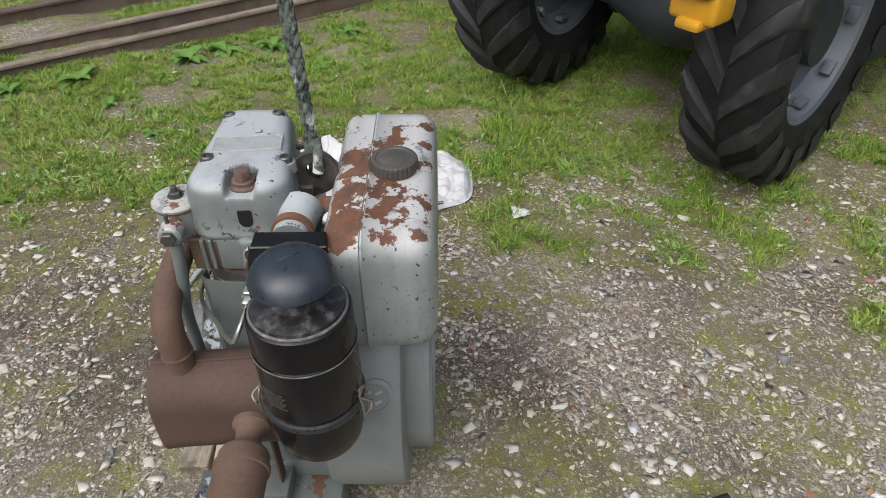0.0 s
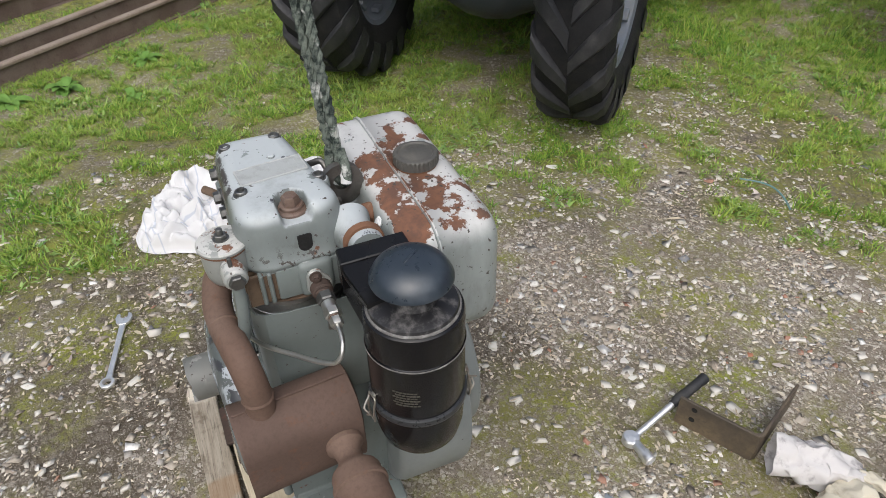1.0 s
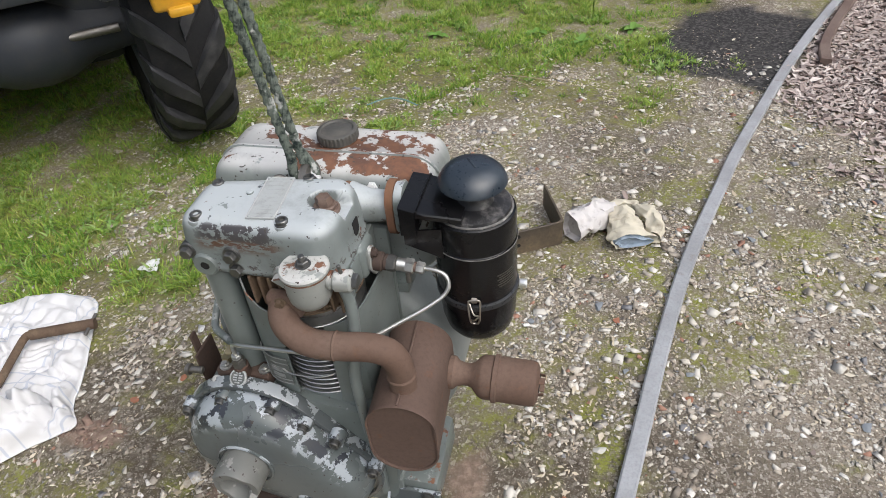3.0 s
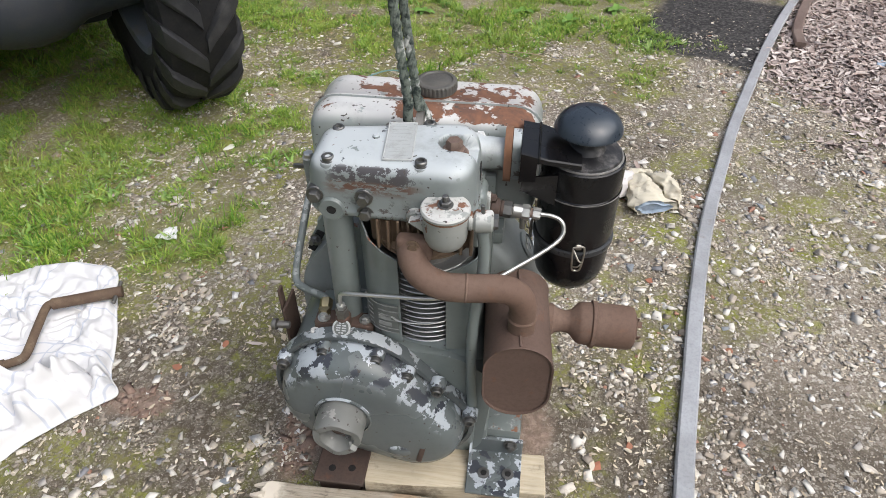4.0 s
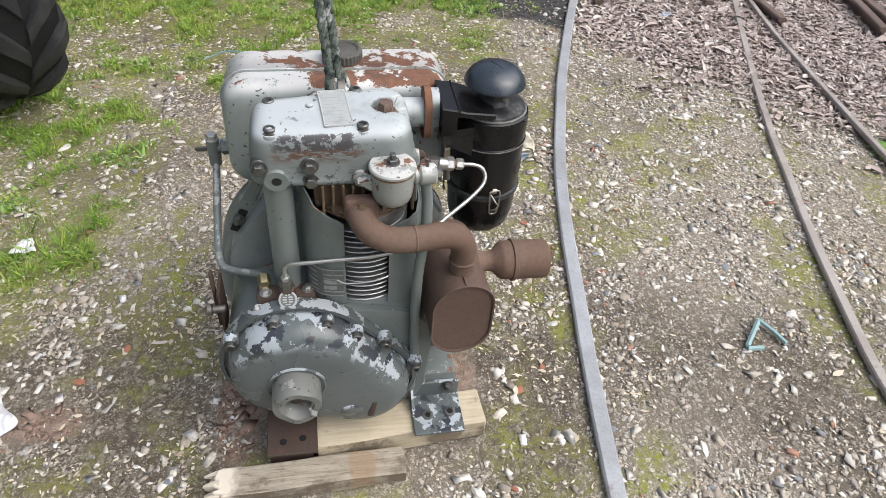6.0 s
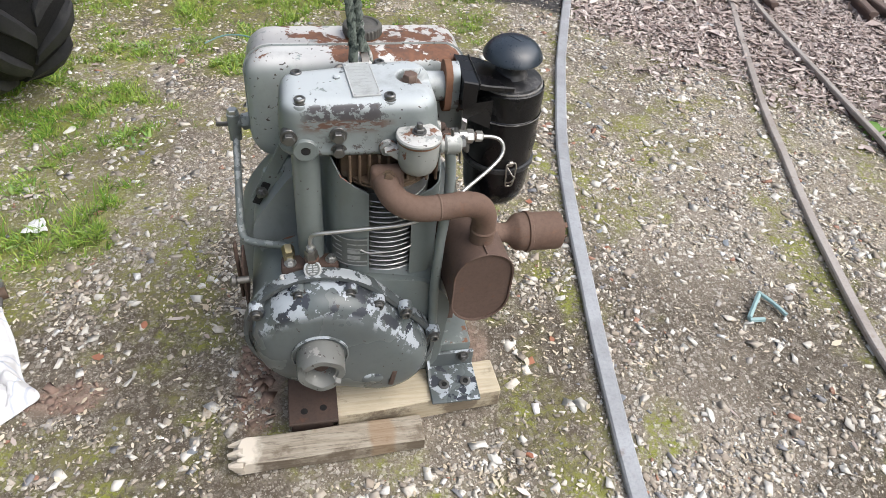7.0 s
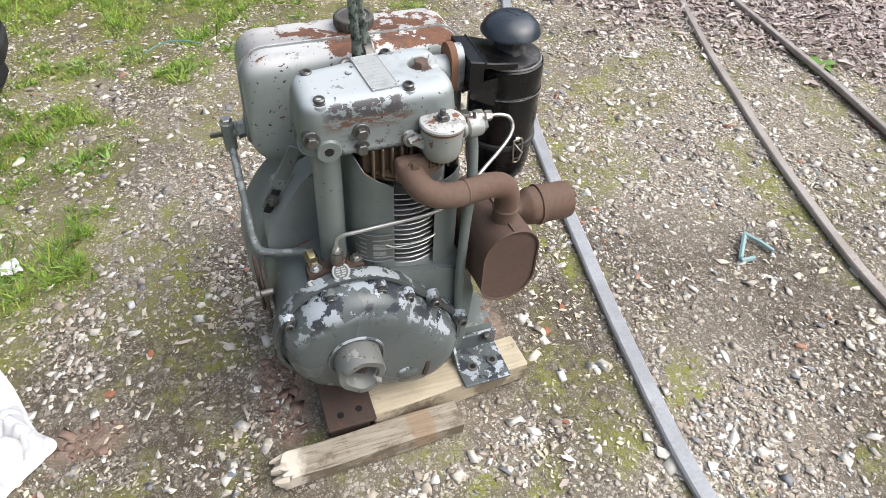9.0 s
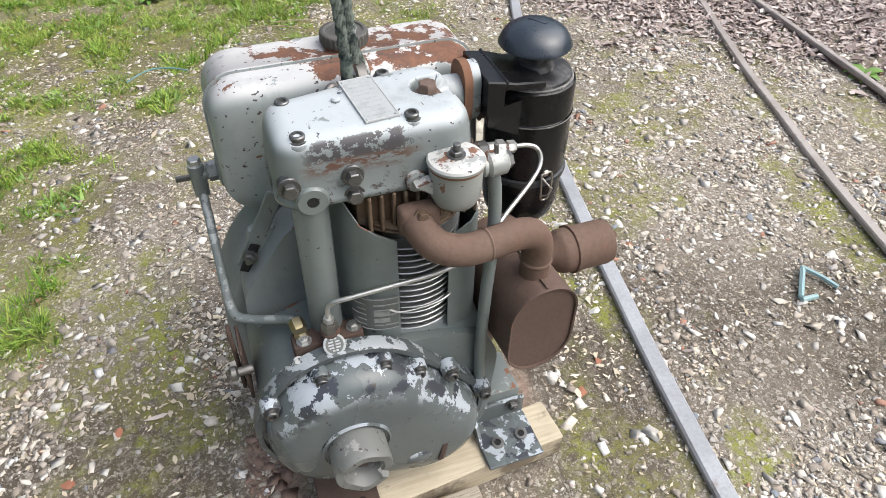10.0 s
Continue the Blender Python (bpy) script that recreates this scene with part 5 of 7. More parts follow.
# intake: pipe, rusty flange, folded black duct, oil-bath air cleaner
part("intake_pipe", lathe([(0.044, -0.010), (0.038, 0.008), (0.0320, 0.026), (0.0300, 0.072)], 32, along((0.078, 0.106, 0.768), (0.150, 0.112, 0.766))), paint_cover, eng)
def oval_plate(x0, x1, grow):
    return loft([[(x, 0.112 + p, 0.766 + q) for p, q in hull([(0, 0.022, 0.030), (0, -0.022, 0.030)], 40, grow)] for x in (x0, x0 + 0.002, x1 - 0.002, x1)])
part("intake_flange", oval_plate(0.142, 0.156, 0.004), rust_orange, eng, "rust-coated oval flange")
part("intake_flange", oval_plate(0.157, 0.172, 0.0), paint_cover, eng)
part("flange_bolt", bolt((0.172, 0.092, 0.727), (1, 0, 0), 0.008, 0.012), rust_dark, eng)
bm = loft([[(x, y, z) for y, z in ((0.058 - s, low), (0.058 - s, top - 0.003), (0.060 - s, top), (0.170 + s, top), (0.172 + s, top - 0.003), (0.172 + s, low))] for x, s, low, top in ((0.1735, 0.0, 0.742, 0.806), (0.203, 0.002, 0.746, 0.801), (0.2035, 0.002, 0.788, 0.801), (0.222, 0.002, 0.784, 0.796), (0.285, -0.012, 0.770, 0.781))])
duct = part("intake_duct", bm, black_enamel, eng, "folded black sheet duct", sharp=20)
part("duct_fold", box(0.2035, 0.2085, 0.055, 0.176, 0.784, 0.8035, 0.002, 1), black_enamel, duct)
bm = loft([[(x, y, z) for x, y in ((0.178, 0.060), (0.245, 0.075), (0.245, 0.079), (0.178, 0.064))] for z in (0.68, 0.75)])
for v in bm.verts:
    if v.co.z < 0.7 and v.co.x < 0.2:
        v.co.z = 0.72
part("duct_gusset", bm, black_enamel, duct)
AIR = pose(0.293, 0.140, 0)
bm = lathe([(0.040, 0.575), (0.078, 0.578), (0.0795, 0.585), (0.0795, 0.690), (0.081, 0.692), (0.081, 0.697), (0.0795, 0.699), (0.0795, 0.750), (0.0775, 0.758), (0.072, 0.762), (0.058, 0.764)], 64, AIR)
clean = part("air_cleaner", bm, black_enamel, eng, "black oil-bath air cleaner can", sharp=30)
part("shoulder", lathe([(0.0725, 0.761), (0.069, 0.769), (0.058, 0.773), (0.038, 0.776), (0.034, 0.784), (0.031, 0.790), (0.030, 0.828)], 48, AIR), black_top, clean, "dusty top of the air cleaner")
bm = lathe([(0.029, 0.8255), (0.050, 0.8215), (0.0605, 0.8175), (0.0625, 0.8165), (0.0638, 0.8175), (0.0636, 0.8200), (0.0620, 0.8232), (0.0590, 0.8300), (0.0545, 0.8367), (0.0485, 0.8426), (0.040, 0.8480), (0.029, 0.8522), (0.016, 0.8546), (0.0085, 0.8550), (0.003, 0.8550)], 64, AIR)
merge(bm, box(-0.002, 0.002, -0.017, 0.017, 0.852, 0.8562, 0.0008, 1), AIR @ pose(0, 0, 0, 0, 0, 35))
part("rain_cap", bm, black_cap, clean, "black domed rain cap", sharp=50)
bm = lathe([(0.030, 0.452), (0.048, 0.4535), (0.061, 0.460), (0.070, 0.475), (0.0760, 0.503), (0.0782, 0.545), (0.079, 0.566)], 64, AIR)
part("oil_bowl", bm, black_enamel, clean, "black rounded oil bowl", sharp=50)
part("worn_bead", lathe([(0.080, 0.6925), (0.0816, 0.6935), (0.0816, 0.6955), (0.080, 0.6965)], 64, AIR), worn_edge, clean, "bead worn pale through the enamel")
part("worn_bead", lathe([(0.071, 0.7605), (0.0742, 0.7615), (0.0738, 0.7632), (0.070, 0.765)], 64, AIR), worn_edge, clean)
part("clamp_ring", lathe([(0.077, 0.562), (0.0825, 0.564), (0.0838, 0.570), (0.0825, 0.576), (0.077, 0.578)], 64, AIR), ring_black, clean)
for a in (-84, 75, 170):
    m = AIR @ pose(0, 0, 0.57, 0, 0, a)
    w = [(0.084, -0.011, 0.024), (0.088, -0.011, 0.0), (0.087, -0.008, -0.030), (0.085, 0.0, -0.036), (0.087, 0.008, -0.030), (0.088, 0.011, 0.0), (0.084, 0.011, 0.024), (0.084, 0.0, 0.026), (0.084, -0.011, 0.024)]
    b = tube([m @ Vector(p) for p in w], 0.0020, 8, 5)
    merge(b, tube([m @ Vector(p) for p in ((0.085, -0.009, 0.018), (0.100, 0.0, 0.004), (0.094, 0.009, -0.006), (0.096, 0.0, -0.016), (0.087, -0.008, -0.024))], 0.0018, 8, 4))
    merge(b, box(0.078, 0.0832, -0.006, 0.006, 0.016, 0.030, 0.002, 1), m)
    part("spring_clip", b, clip_steel, clean, "rust-flecked wire clip")
# faded lettering band on the can, kept as bars
for k in range(6):
    a0 = -48 + (k % 2) * 3
    for j in range(7):
        a = radians(a0 + j * 4.2)
        b = box(-0.0024, 0.0024, -0.0006, 0.0006, -0.0012, 0.0012, 0)
        b.transform(AIR @ pose(0.0799 * math.cos(a), 0.0799 * math.sin(a), 0.645 - k * 0.006, 0, 0, math.degrees(a) + 90))
        if k == 0 and j == 0:
            bars = b
        else:
            merge(bars, b)
part("faded_print", bars, ink, clean)

# injector, its pipe, and the fuel pump
bm = rod((0.122, 0.033, 0.698), (0.142, 0.034, 0.696), 0.0185, 28, 0.003)
merge(bm, rod((0.142, 0.034, 0.696), (0.150, 0.034, 0.6955), 0.0155, 24, 0.002))
inj = part("injector", bm, rust_dark, eng, "oily steel fuel injector body")
part("body_nut", hexagon((0.149, 0.034, 0.6955), (0.166, 0.034, 0.694), 0.0165), bolt_grey, inj)
part("barrel", rod((0.165, 0.034, 0.694), (0.186, 0.035, 0.691), 0.0125, 22, 0.002), bright_pipe, inj)
part("union_nut", hexagon((0.184, 0.035, 0.6915), (0.199, 0.035, 0.690), 0.0150), bright_pipe, inj)
part("spacer", rod((0.198, 0.035, 0.690), (0.206, 0.035, 0.6895), 0.0095, 18, 0.001), plug_brown, inj)
part("union_nut", hexagon((0.204, 0.035, 0.690), (0.219, 0.035, 0.6885), 0.0115), bright_pipe, inj)
part("leak_off", rod((0.186, 0.033, 0.684), (0.187, 0.030, 0.655), 0.0055, 14, 0.001), dull_steel, inj)
part("injector_pipe", tube([(0.216, 0.035, 0.6885), (0.240, 0.034, 0.687), (0.258, 0.030, 0.680), (0.265, 0.022, 0.664), (0.256, 0.010, 0.648), (0.225, -0.012, 0.632), (0.180, -0.040, 0.615), (0.130, -0.075, 0.600), (0.080, -0.100, 0.590), (0.030, -0.108, 0.582), (-0.052, -0.104, 0.573), (-0.115, -0.100, 0.566), (-0.140, -0.096, 0.560), (-0.150, -0.092, 0.545), (-0.151, -0.090, 0.505)], 0.0042, 12, 7), bright_pipe, eng, "bright bent injector pipe")
bm = box(-0.215, -0.095, -0.092, -0.050, 0.430, 0.466, 0.008)
merge(bm, rod((-0.151, -0.085, 0.45), (-0.151, -0.088, 0.492), 0.016, 24, 0.003))
pump = part("fuel_pump", bm, rust_dark, eng, "oily brown fuel pump body")
part("union_nut", hexagon((-0.151, -0.089, 0.490), (-0.151, -0.090, 0.512), 0.0135), dull_steel, pump)
part("union_nut", hexagon((-0.151, -0.090, 0.514), (-0.151, -0.091, 0.524), 0.0095), bright_pipe, pump)
for x, y in ((-0.195, -0.078), (-0.110, -0.074)):
    part("pump_nut", bolt((x, y, 0.466), (0, 0, 1), 0.0095, 0.008, True, 0.005), steel, pump)
BADGE = along((-0.150, -0.108, 0.474), (-0.150, -0.55, 0.98))
part("badge", lathe([(0.0185, 0), (0.0185, 0.003), (0.0165, 0.0042), (0.0150, 0.0042), (0.0145, 0.0036)], 32, BADGE), badge_pale, pump, "small worn round badge")
part("badge_field", lathe([(0.0148, 0.0030), (0.0148, 0.0040)], 32, BADGE), plate_dark, pump)
for k, w in ((-2, 0.006), (-1, 0.011), (0, 0.012), (1, 0.011), (2, 0.006)):
    for j in (-0.5, 0.5):
        part("badge_bar", box(j * w - w * 0.36, j * w + w * 0.36, k * 0.0048 - 0.0013, k * 0.0048 + 0.0013, 0.0036, 0.0046, 0), badge_pale, pump, "", BADGE)

# data plate on the cowl
CURVE = [(-0.036, -0.0975), (-0.050, -0.0968), (-0.062, -0.0953), (-0.076, -0.0910), (-0.088, -0.0840), (-0.099, -0.0735), (-0.106, -0.0620)]
def wrapped(i, j, z0, z1, off, t):
    """A strip of sheet lying on the curve of the cowl."""
    ps = [Vector(p) for p in CURVE[i:j]]
    return cowl([(p.x - off * 0.55, p.y - off * 0.83) for p in ps], z0, z1, t)
part("data_plate", wrapped(0, 7, 0.462, 0.540, 0.0, 0.0015), plate_dark, eng, "dull curved data plate with worn lines")
for z in (0.4635, 0.5365):
    part("plate_edge", wrapped(0, 7, z, z + 0.002, 0.0012, 0.001), plate_line, eng)
for k in range(5):
    part("plate_bar", wrapped(1 if k % 2 else 0, 4, 0.474 + k * 0.012, 0.4765 + k * 0.012, 0.0012, 0.001), plate_line, eng)
    part("plate_bar", wrapped(4, 6 if k % 2 else 7, 0.473 + k * 0.0125, 0.4755 + k * 0.0125, 0.0012, 0.001), plate_line, eng)
part("plate_panel", wrapped(1, 4, 0.482, 0.492, 0.0014, 0.001), plate_line, eng)
part("plate_panel", wrapped(1, 4, 0.498, 0.508, 0.0014, 0.001), plate_line, eng)

# fuel tank with its pressed seam, filler cap, tap and feed pipe
TANK = [(-0.205, 0.748, 0.056), (0.154, 0.748, 0.056), (-0.205, 0.615, 0.058), (0.154, 0.613, 0.058)]
def slab(r, y):
    return wall_y(hull([(x, z, rr + r) for x, z, rr in TANK], 96), y)
bm = loft([slab(r, y) for r, y in ((-0.042, 0.156), (-0.028, 0.158), (-0.015, 0.163), (-0.006, 0.172), (-0.001, 0.184), (0.0, 0.196), (0.0, 0.222), (0.004, 0.223), (0.0045, 0.2245), (0.004, 0.2265), (0.0, 0.228), (0.0, 0.300), (-0.002, 0.314), (-0.008, 0.327), (-0.018, 0.336), (-0.032, 0.341), (-0.046, 0.342))])
tank = part("fuel_tank", bm, paint_tank, eng, "grey fuel tank with rust breaking through its top", sharp=70)
bm = loft([slab(r, y) for r, y in ((0.0030, 0.2208), (0.0044, 0.2211), (0.0044, 0.2217), (0.0030, 0.2220))])
part("tank_seam", bm, paint_tank, tank, "thin pressed seam line", sharp=70)
part("filler_neck", lathe([(0.039, 0.790), (0.039, 0.815)], 40, pose(-0.010, 0.268, 0)), rust_orange, tank)
cap = lathe([(0.041, 0.0), (0.0425, 0.002), (0.0425, 0.012), (0.0415, 0.0145), (0.0425, 0.016), (0.0405, 0.019), (0.037, 0.0205), (0.0335, 0.0205), (0.0315, 0.0180), (0.024, 0.0178), (0.022, 0.0190), (0.004, 0.0195)], 120)
for v in cap.verts:
    r = math.hypot(v.co.x, v.co.y)
    if r > 0.0415 and int(round(math.atan2(v.co.y, v.co.x) / (2 * math.pi) * 120)) % 4 < 2:
        v.co.x, v.co.y = v.co.x * 0.955, v.co.y * 0.955
cap.transform(pose(-0.010, 0.268, 0.809))
part("filler_cap", cap, cap_rubber, tank, "dull ribbed filler cap")
part("tank_bolt", bolt((0.092, 0.166, 0.768), (0, -0.9, 0.45), 0.011, 0.012, True, 0.004), white_enamel, tank)
tap = part("fuel_tap", rod((-0.284, 0.262, 0.597), (-0.316, 0.262, 0.592), 0.0125, 20, 0.002), tap_grey, eng, "small grey painted fuel tap")
part("tap_washer", merge(lathe([(0.033, 0), (0.034, 0.002), (0.033, 0.006), (0.026, 0.009)], 32, along((-0.260, 0.262, 0.600), (-0.5, 0.262, 0.594))), hexagon((-0.268, 0.262, 0.600), (-0.288, 0.262, 0.597), 0.019)), tap_grey, tap)
part("tap_body", merge(rod((-0.305, 0.262, 0.622), (-0.305, 0.262, 0.566), 0.0145, 20, 0.003), hexagon((-0.305, 0.262, 0.570), (-0.305, 0.255, 0.552), 0.0135)), tap_grey, tap)
part("tap_cap", hexagon((-0.305, 0.262, 0.619), (-0.305, 0.262, 0.632), 0.0125), bright_pipe, tap)
part("tap_lever", box(-0.345, -0.314, 0.258, 0.266, 0.588, 0.598, 0.002), bolt_grey, tap)
part("feed_pipe", tube([(-0.305, 0.258, 0.560), (-0.304, 0.232, 0.545), (-0.303, 0.17, 0.512), (-0.303, 0.11, 0.474), (-0.302, 0.072, 0.447), (-0.294, 0.046, 0.433), (-0.268, 0.026, 0.436), (-0.235, 0.002, 0.449), (-0.210, -0.020, 0.463), (-0.199, -0.042, 0.472), (-0.197, -0.060, 0.466)], 0.0085, 16, 7), tap_grey, eng, "grey bent fuel feed pipe")
part("feed_union", merge(hexagon((-0.200, -0.036, 0.474), (-0.197, -0.058, 0.470), 0.0135), hexagon((-0.197, -0.064, 0.480), (-0.196, -0.070, 0.452), 0.012)), brass_dull, eng, "dull brass pipe union")
# strut from the tank down to the housing
p, q = Vector((-0.185, 0.085, 0.655)), Vector((-0.262, 0.095, 0.500))
b = box(-0.014, 0.014, -0.003, 0.003, 0, (q - p).length, 0.002, 1)
b.transform(along(p, q) @ pose(0, 0, 0, 0, 0, 90))
part("tank_strut", b, paint_case, eng, "flat steel tank strut")
b = box(-0.009, 0.009, -0.002, 0.002, -0.032, 0.032, 0.002, 1)
b.transform(Matrix.Translation((-0.249, 0.084, 0.528)) @ pose(0, 0, 0, 0, 27, 0))
part("strut_slot", b, hollow, eng)
part("strut_nut", bolt((-0.247, 0.081, 0.534), (-0.3, -1, 0.2), 0.010, 0.010, True, 0.010), bolt_grey, eng)
part("tank_cradle", box(-0.20, 0.15, 0.120, 0.245, 0.530, 0.560, 0.006), paint_case, eng)
part("head_pipe", rod((0.045, 0.085, 0.760), (0.045, 0.172, 0.762), 0.020, 24), rust_orange, eng, "short orange-rusted pipe")

# lifting eye
bm, ring_o, ring_i = bmesh.new(), [], []
for x in (-0.026, -0.012):
    ring_o.append([bm.verts.new((x, 0.126 + 0.040 * math.cos(2 * math.pi * k / 36), 0.795 + 0.043 * math.sin(2 * math.pi * k / 36))) for k in range(36)])
    ring_i.append([bm.verts.new((x, 0.126 + 0.016 * math.cos(2 * math.pi * k / 36), 0.802 + 0.016 * math.sin(2 * math.pi * k / 36))) for k in range(36)])
for i in range(36):
    j = (i + 1) % 36
    bm.faces.new((ring_o[0][i], ring_o[0][j], ring_o[1][j], ring_o[1][i]))
    bm.faces.new((ring_i[0][j], ring_i[0][i], ring_i[1][i], ring_i[1][j]))
    bm.faces.new((ring_o[0][j], ring_o[0][i], ring_i[0][i], ring_i[0][j]))
    bm.faces.new((ring_o[1][i], ring_o[1][j], ring_i[1][j], ring_i[1][i]))
merge(bm, box(-0.035, -0.003, 0.085, 0.120, 0.72, 0.772, 0.004))
part("lifting_eye", bm, dull_steel, eng, "forged steel lifting eye")
part("eye_hook", tube([(-0.09, 0.085, 0.805), (-0.07, 0.105, 0.818), (-0.055, 0.112, 0.800), (-0.052, 0.112, 0.77), (-0.05, 0.10, 0.75)], 0.006, 12, 6), dull_steel, eng)

# governor lever and its plate at the side
b = box(-0.303, -0.297, -0.040, 0.030, 0.30, 0.43, 0.002, 1)
lever = part("control_plate", b, rust_dark, eng, "dark rusty control plate")
part("control_lever", box(-0.314, -0.307, -0.020, 0.0, 0.31, 0.470, 0.003), rust_dark, lever)
bm = rod((-0.285, -0.050, 0.400), (-0.318, -0.052, 0.400), 0.008, 18, 0.002)
merge(bm, lathe([(0.006, 0), (0.013, 0.004), (0.013, 0.012), (0.006, 0.017)], 20, along((-0.310, -0.052, 0.40), (-0.4, -0.052, 0.40))))
part("lever_pin", bm, dull_steel, lever)
for z in (0.315, 0.36):
    part("plate_bolt", bolt((-0.303, -0.01, z), (-1, 0, 0), 0.008, 0.008), dull_steel, lever)
bm = rod((-0.21, -0.10, 0.452), (-0.213, -0.108, 0.405), 0.010, 16, 0.002)
part("pump_elbow", bm, paint_pot, pump)

# front feet: a worn steel angle and a rusty plate
bm = box(0.112, 0.234, -0.204, -0.088, 0.0685, 0.0775, 0.002, 1)
merge(bm, box(0.112, 0.234, -0.096, -0.086, 0.070, 0.128, 0.003, 1))
foot = part("foot_angle", bm, paint_timing, eng, "steel foot angle with flaked grey paint")
part("foot_web", box(0.118, 0.226, -0.085, 0.02, 0.072, 0.150, 0.006), paint_case, eng)
for x, y in ((0.150, -0.154), (0.205, -0.150)):
    part("foot_hole", lathe([(0.0135, 0), (0.0135, 0.003), (0.0075, 0.0035), (0.0065, 0.001)], 20, pose(x, y, 0.0775)), bolt_grey, foot)
    part("hole_core", lathe([(0.0066, 0), (0.0066, 0.0022)], 14, pose(x, y, 0.0777)), hollow, foot)
part("foot_bolt", bolt((0.205, -0.096, 0.114), (0, -1, 0), 0.012, 0.011, True, 0.006), bolt_grey, foot)
part("foot_gusset", loft([[(x, y, z) for y, z in ((-0.100, 0.0775), (-0.150, 0.0775), (-0.100, 0.115))] for x in (0.113, 0.119)]), paint_timing, foot)
foot2 = part("foot_plate", box(-0.232, -0.116, -0.218, -0.06, 0.064, 0.074, 0.002, 1), rust_dark, eng, "dark rusty foot plate")
part("foot_packing", box(-0.228, -0.130, -0.200, -0.08, 0.0, 0.064, 0.003, 1), rust_dark, eng, "rusty steel packing block")
for x, y in ((-0.195, -0.185), (-0.150, -0.180)):
    part("plate_hole", lathe([(0.0085, 0), (0.0085, 0.0008)], 18, pose(x, y, 0.0738)), hollow, foot2)

# ---- lifting rope: two laid strands side by side ----
def lay(p, q, r, turns, phase):
    """One rope of three twisted strands from p to q."""
    n, bm = 90, bmesh.new()
    m = along(p, q)
    length = (Vector(q) - Vector(p)).length
    for s in range(3):
        pts = []
        for i in range(n + 1):
            t = i / n
            a = 2 * math.pi * (turns * t + s / 3) + phase
            wob = 0.003 * math.sin(7 * t + phase)
            pts.append(m @ Vector((r * 0.52 * math.cos(a) + wob, r * 0.52 * math.sin(a), t * length)))
        merge(bm, tube(pts, r * 0.56, 8, 1, False))
    return bm


rope = holder("lifting_rope", "thick grey-green twisted rope sling holding the engine's lifting eye", "rope", pose(-0.02, 0.126, 0.80))
inv = rope.matrix_basis.inverted()
for k, (p, q) in enumerate((((-0.040, 0.120, 0.84), (-0.192, 0.012, 2.55)), ((-0.026, 0.132, 0.84), (-0.172, 0.030, 2.55)))):
    b = lay(p, q, 0.0098, 26 + 2 * k, k * 1.3)
    b.transform(inv)
    part("rope_strand", b, rope_fibre, rope)
b = tube([(-0.040, 0.118, 0.86), (-0.042, 0.116, 0.82), (-0.032, 0.124, 0.800), (-0.014, 0.132, 0.798), (-0.010, 0.136, 0.82), (-0.026, 0.132, 0.86)], 0.0095, 12, 6)
b.transform(inv)
part("rope_bight", b, rope_fibre, rope)
b = tube([(-0.024, 0.132, 0.825), (-0.012, 0.134, 0.812), (-0.008, 0.132, 0.80)], 0.010, 10, 5)
b.transform(inv)
part("frayed_end", b, white_enamel, rope, "pale frayed rope end")


# ---- tractor ----
AX = Vector((0.78, 0.625, 0)).normalized()
FW = Vector((AX.y, -AX.x, 0))


def tyre(radius, width, rim):
    """The carcass of a tractor tyre round x."""
    w = width / 2
    prof = [(rim, -w * 0.72), (rim + 0.02, -w * 0.86), (rim + (radius - rim) * 0.45, -w * 1.0), (radius - 0.075, -w * 0.97), (radius - 0.044, -w * 0.86), (radius - 0.034, -w * 0.45), (radius - 0.026, 0)]
    prof = prof + [(r, -x) for r, x in prof[-2::-1]]
    bm = bmesh.new()
    seg, rings = 72, []
    for k in range(seg):
        a = 2 * math.pi * k / seg
        rings.append([bm.verts.new((x, r * math.sin(a), r * math.cos(a))) for r, x in prof])
    for k in range(seg):
        a, b = rings[k], rings[(k + 1) % seg]
        for i in range(len(prof)):
            j = (i + 1) % len(prof)
            bm.faces.new((a[i], a[j], b[j], b[i]))
    return bm


def tread_bar(radius, width):
    """One slanting tread bar, from the middle of the tyre to its right edge."""
    w, bm, cols = width / 2, bmesh.new(), []
    for t, lift in ((0.02, -0.013), (0.25, -0.010), (0.50, -0.003), (0.74, -0.004), (0.95, -0.022), (1.05, -0.075), (1.03, -0.115)):
        ang = 0.34 * t ** 0.85
        half = 0.050 / radius * (1.0 + 0.20 * t)
        col = []
        for dr, da in ((-0.050, -half), (-0.010, -half * 0.84), (0.0, -half * 0.60), (0.0, half * 0.60), (-0.010, half * 0.84), (-0.050, half)):
            r = radius + lift + dr
            col.append(bm.verts.new((w * t, r * math.sin(ang + da), r * math.cos(ang + da))))
        cols.append(col)
    for a, b in zip(cols, cols[1:]):
        for i in range(5):
            bm.faces.new((a[i], a[i + 1], b[i + 1], b[i]))
    bm.faces.new(cols[0])
    bm.faces.new(cols[-1][::-1])
    return mesh_of(bm, "tread_bar", 40)


tractor = holder("tractor", "grey-blue tractor with worn chevron tyres, parked on grass", "tractor", pose(-1.9, 1.2, 0))
back = tractor.matrix_basis.inverted()


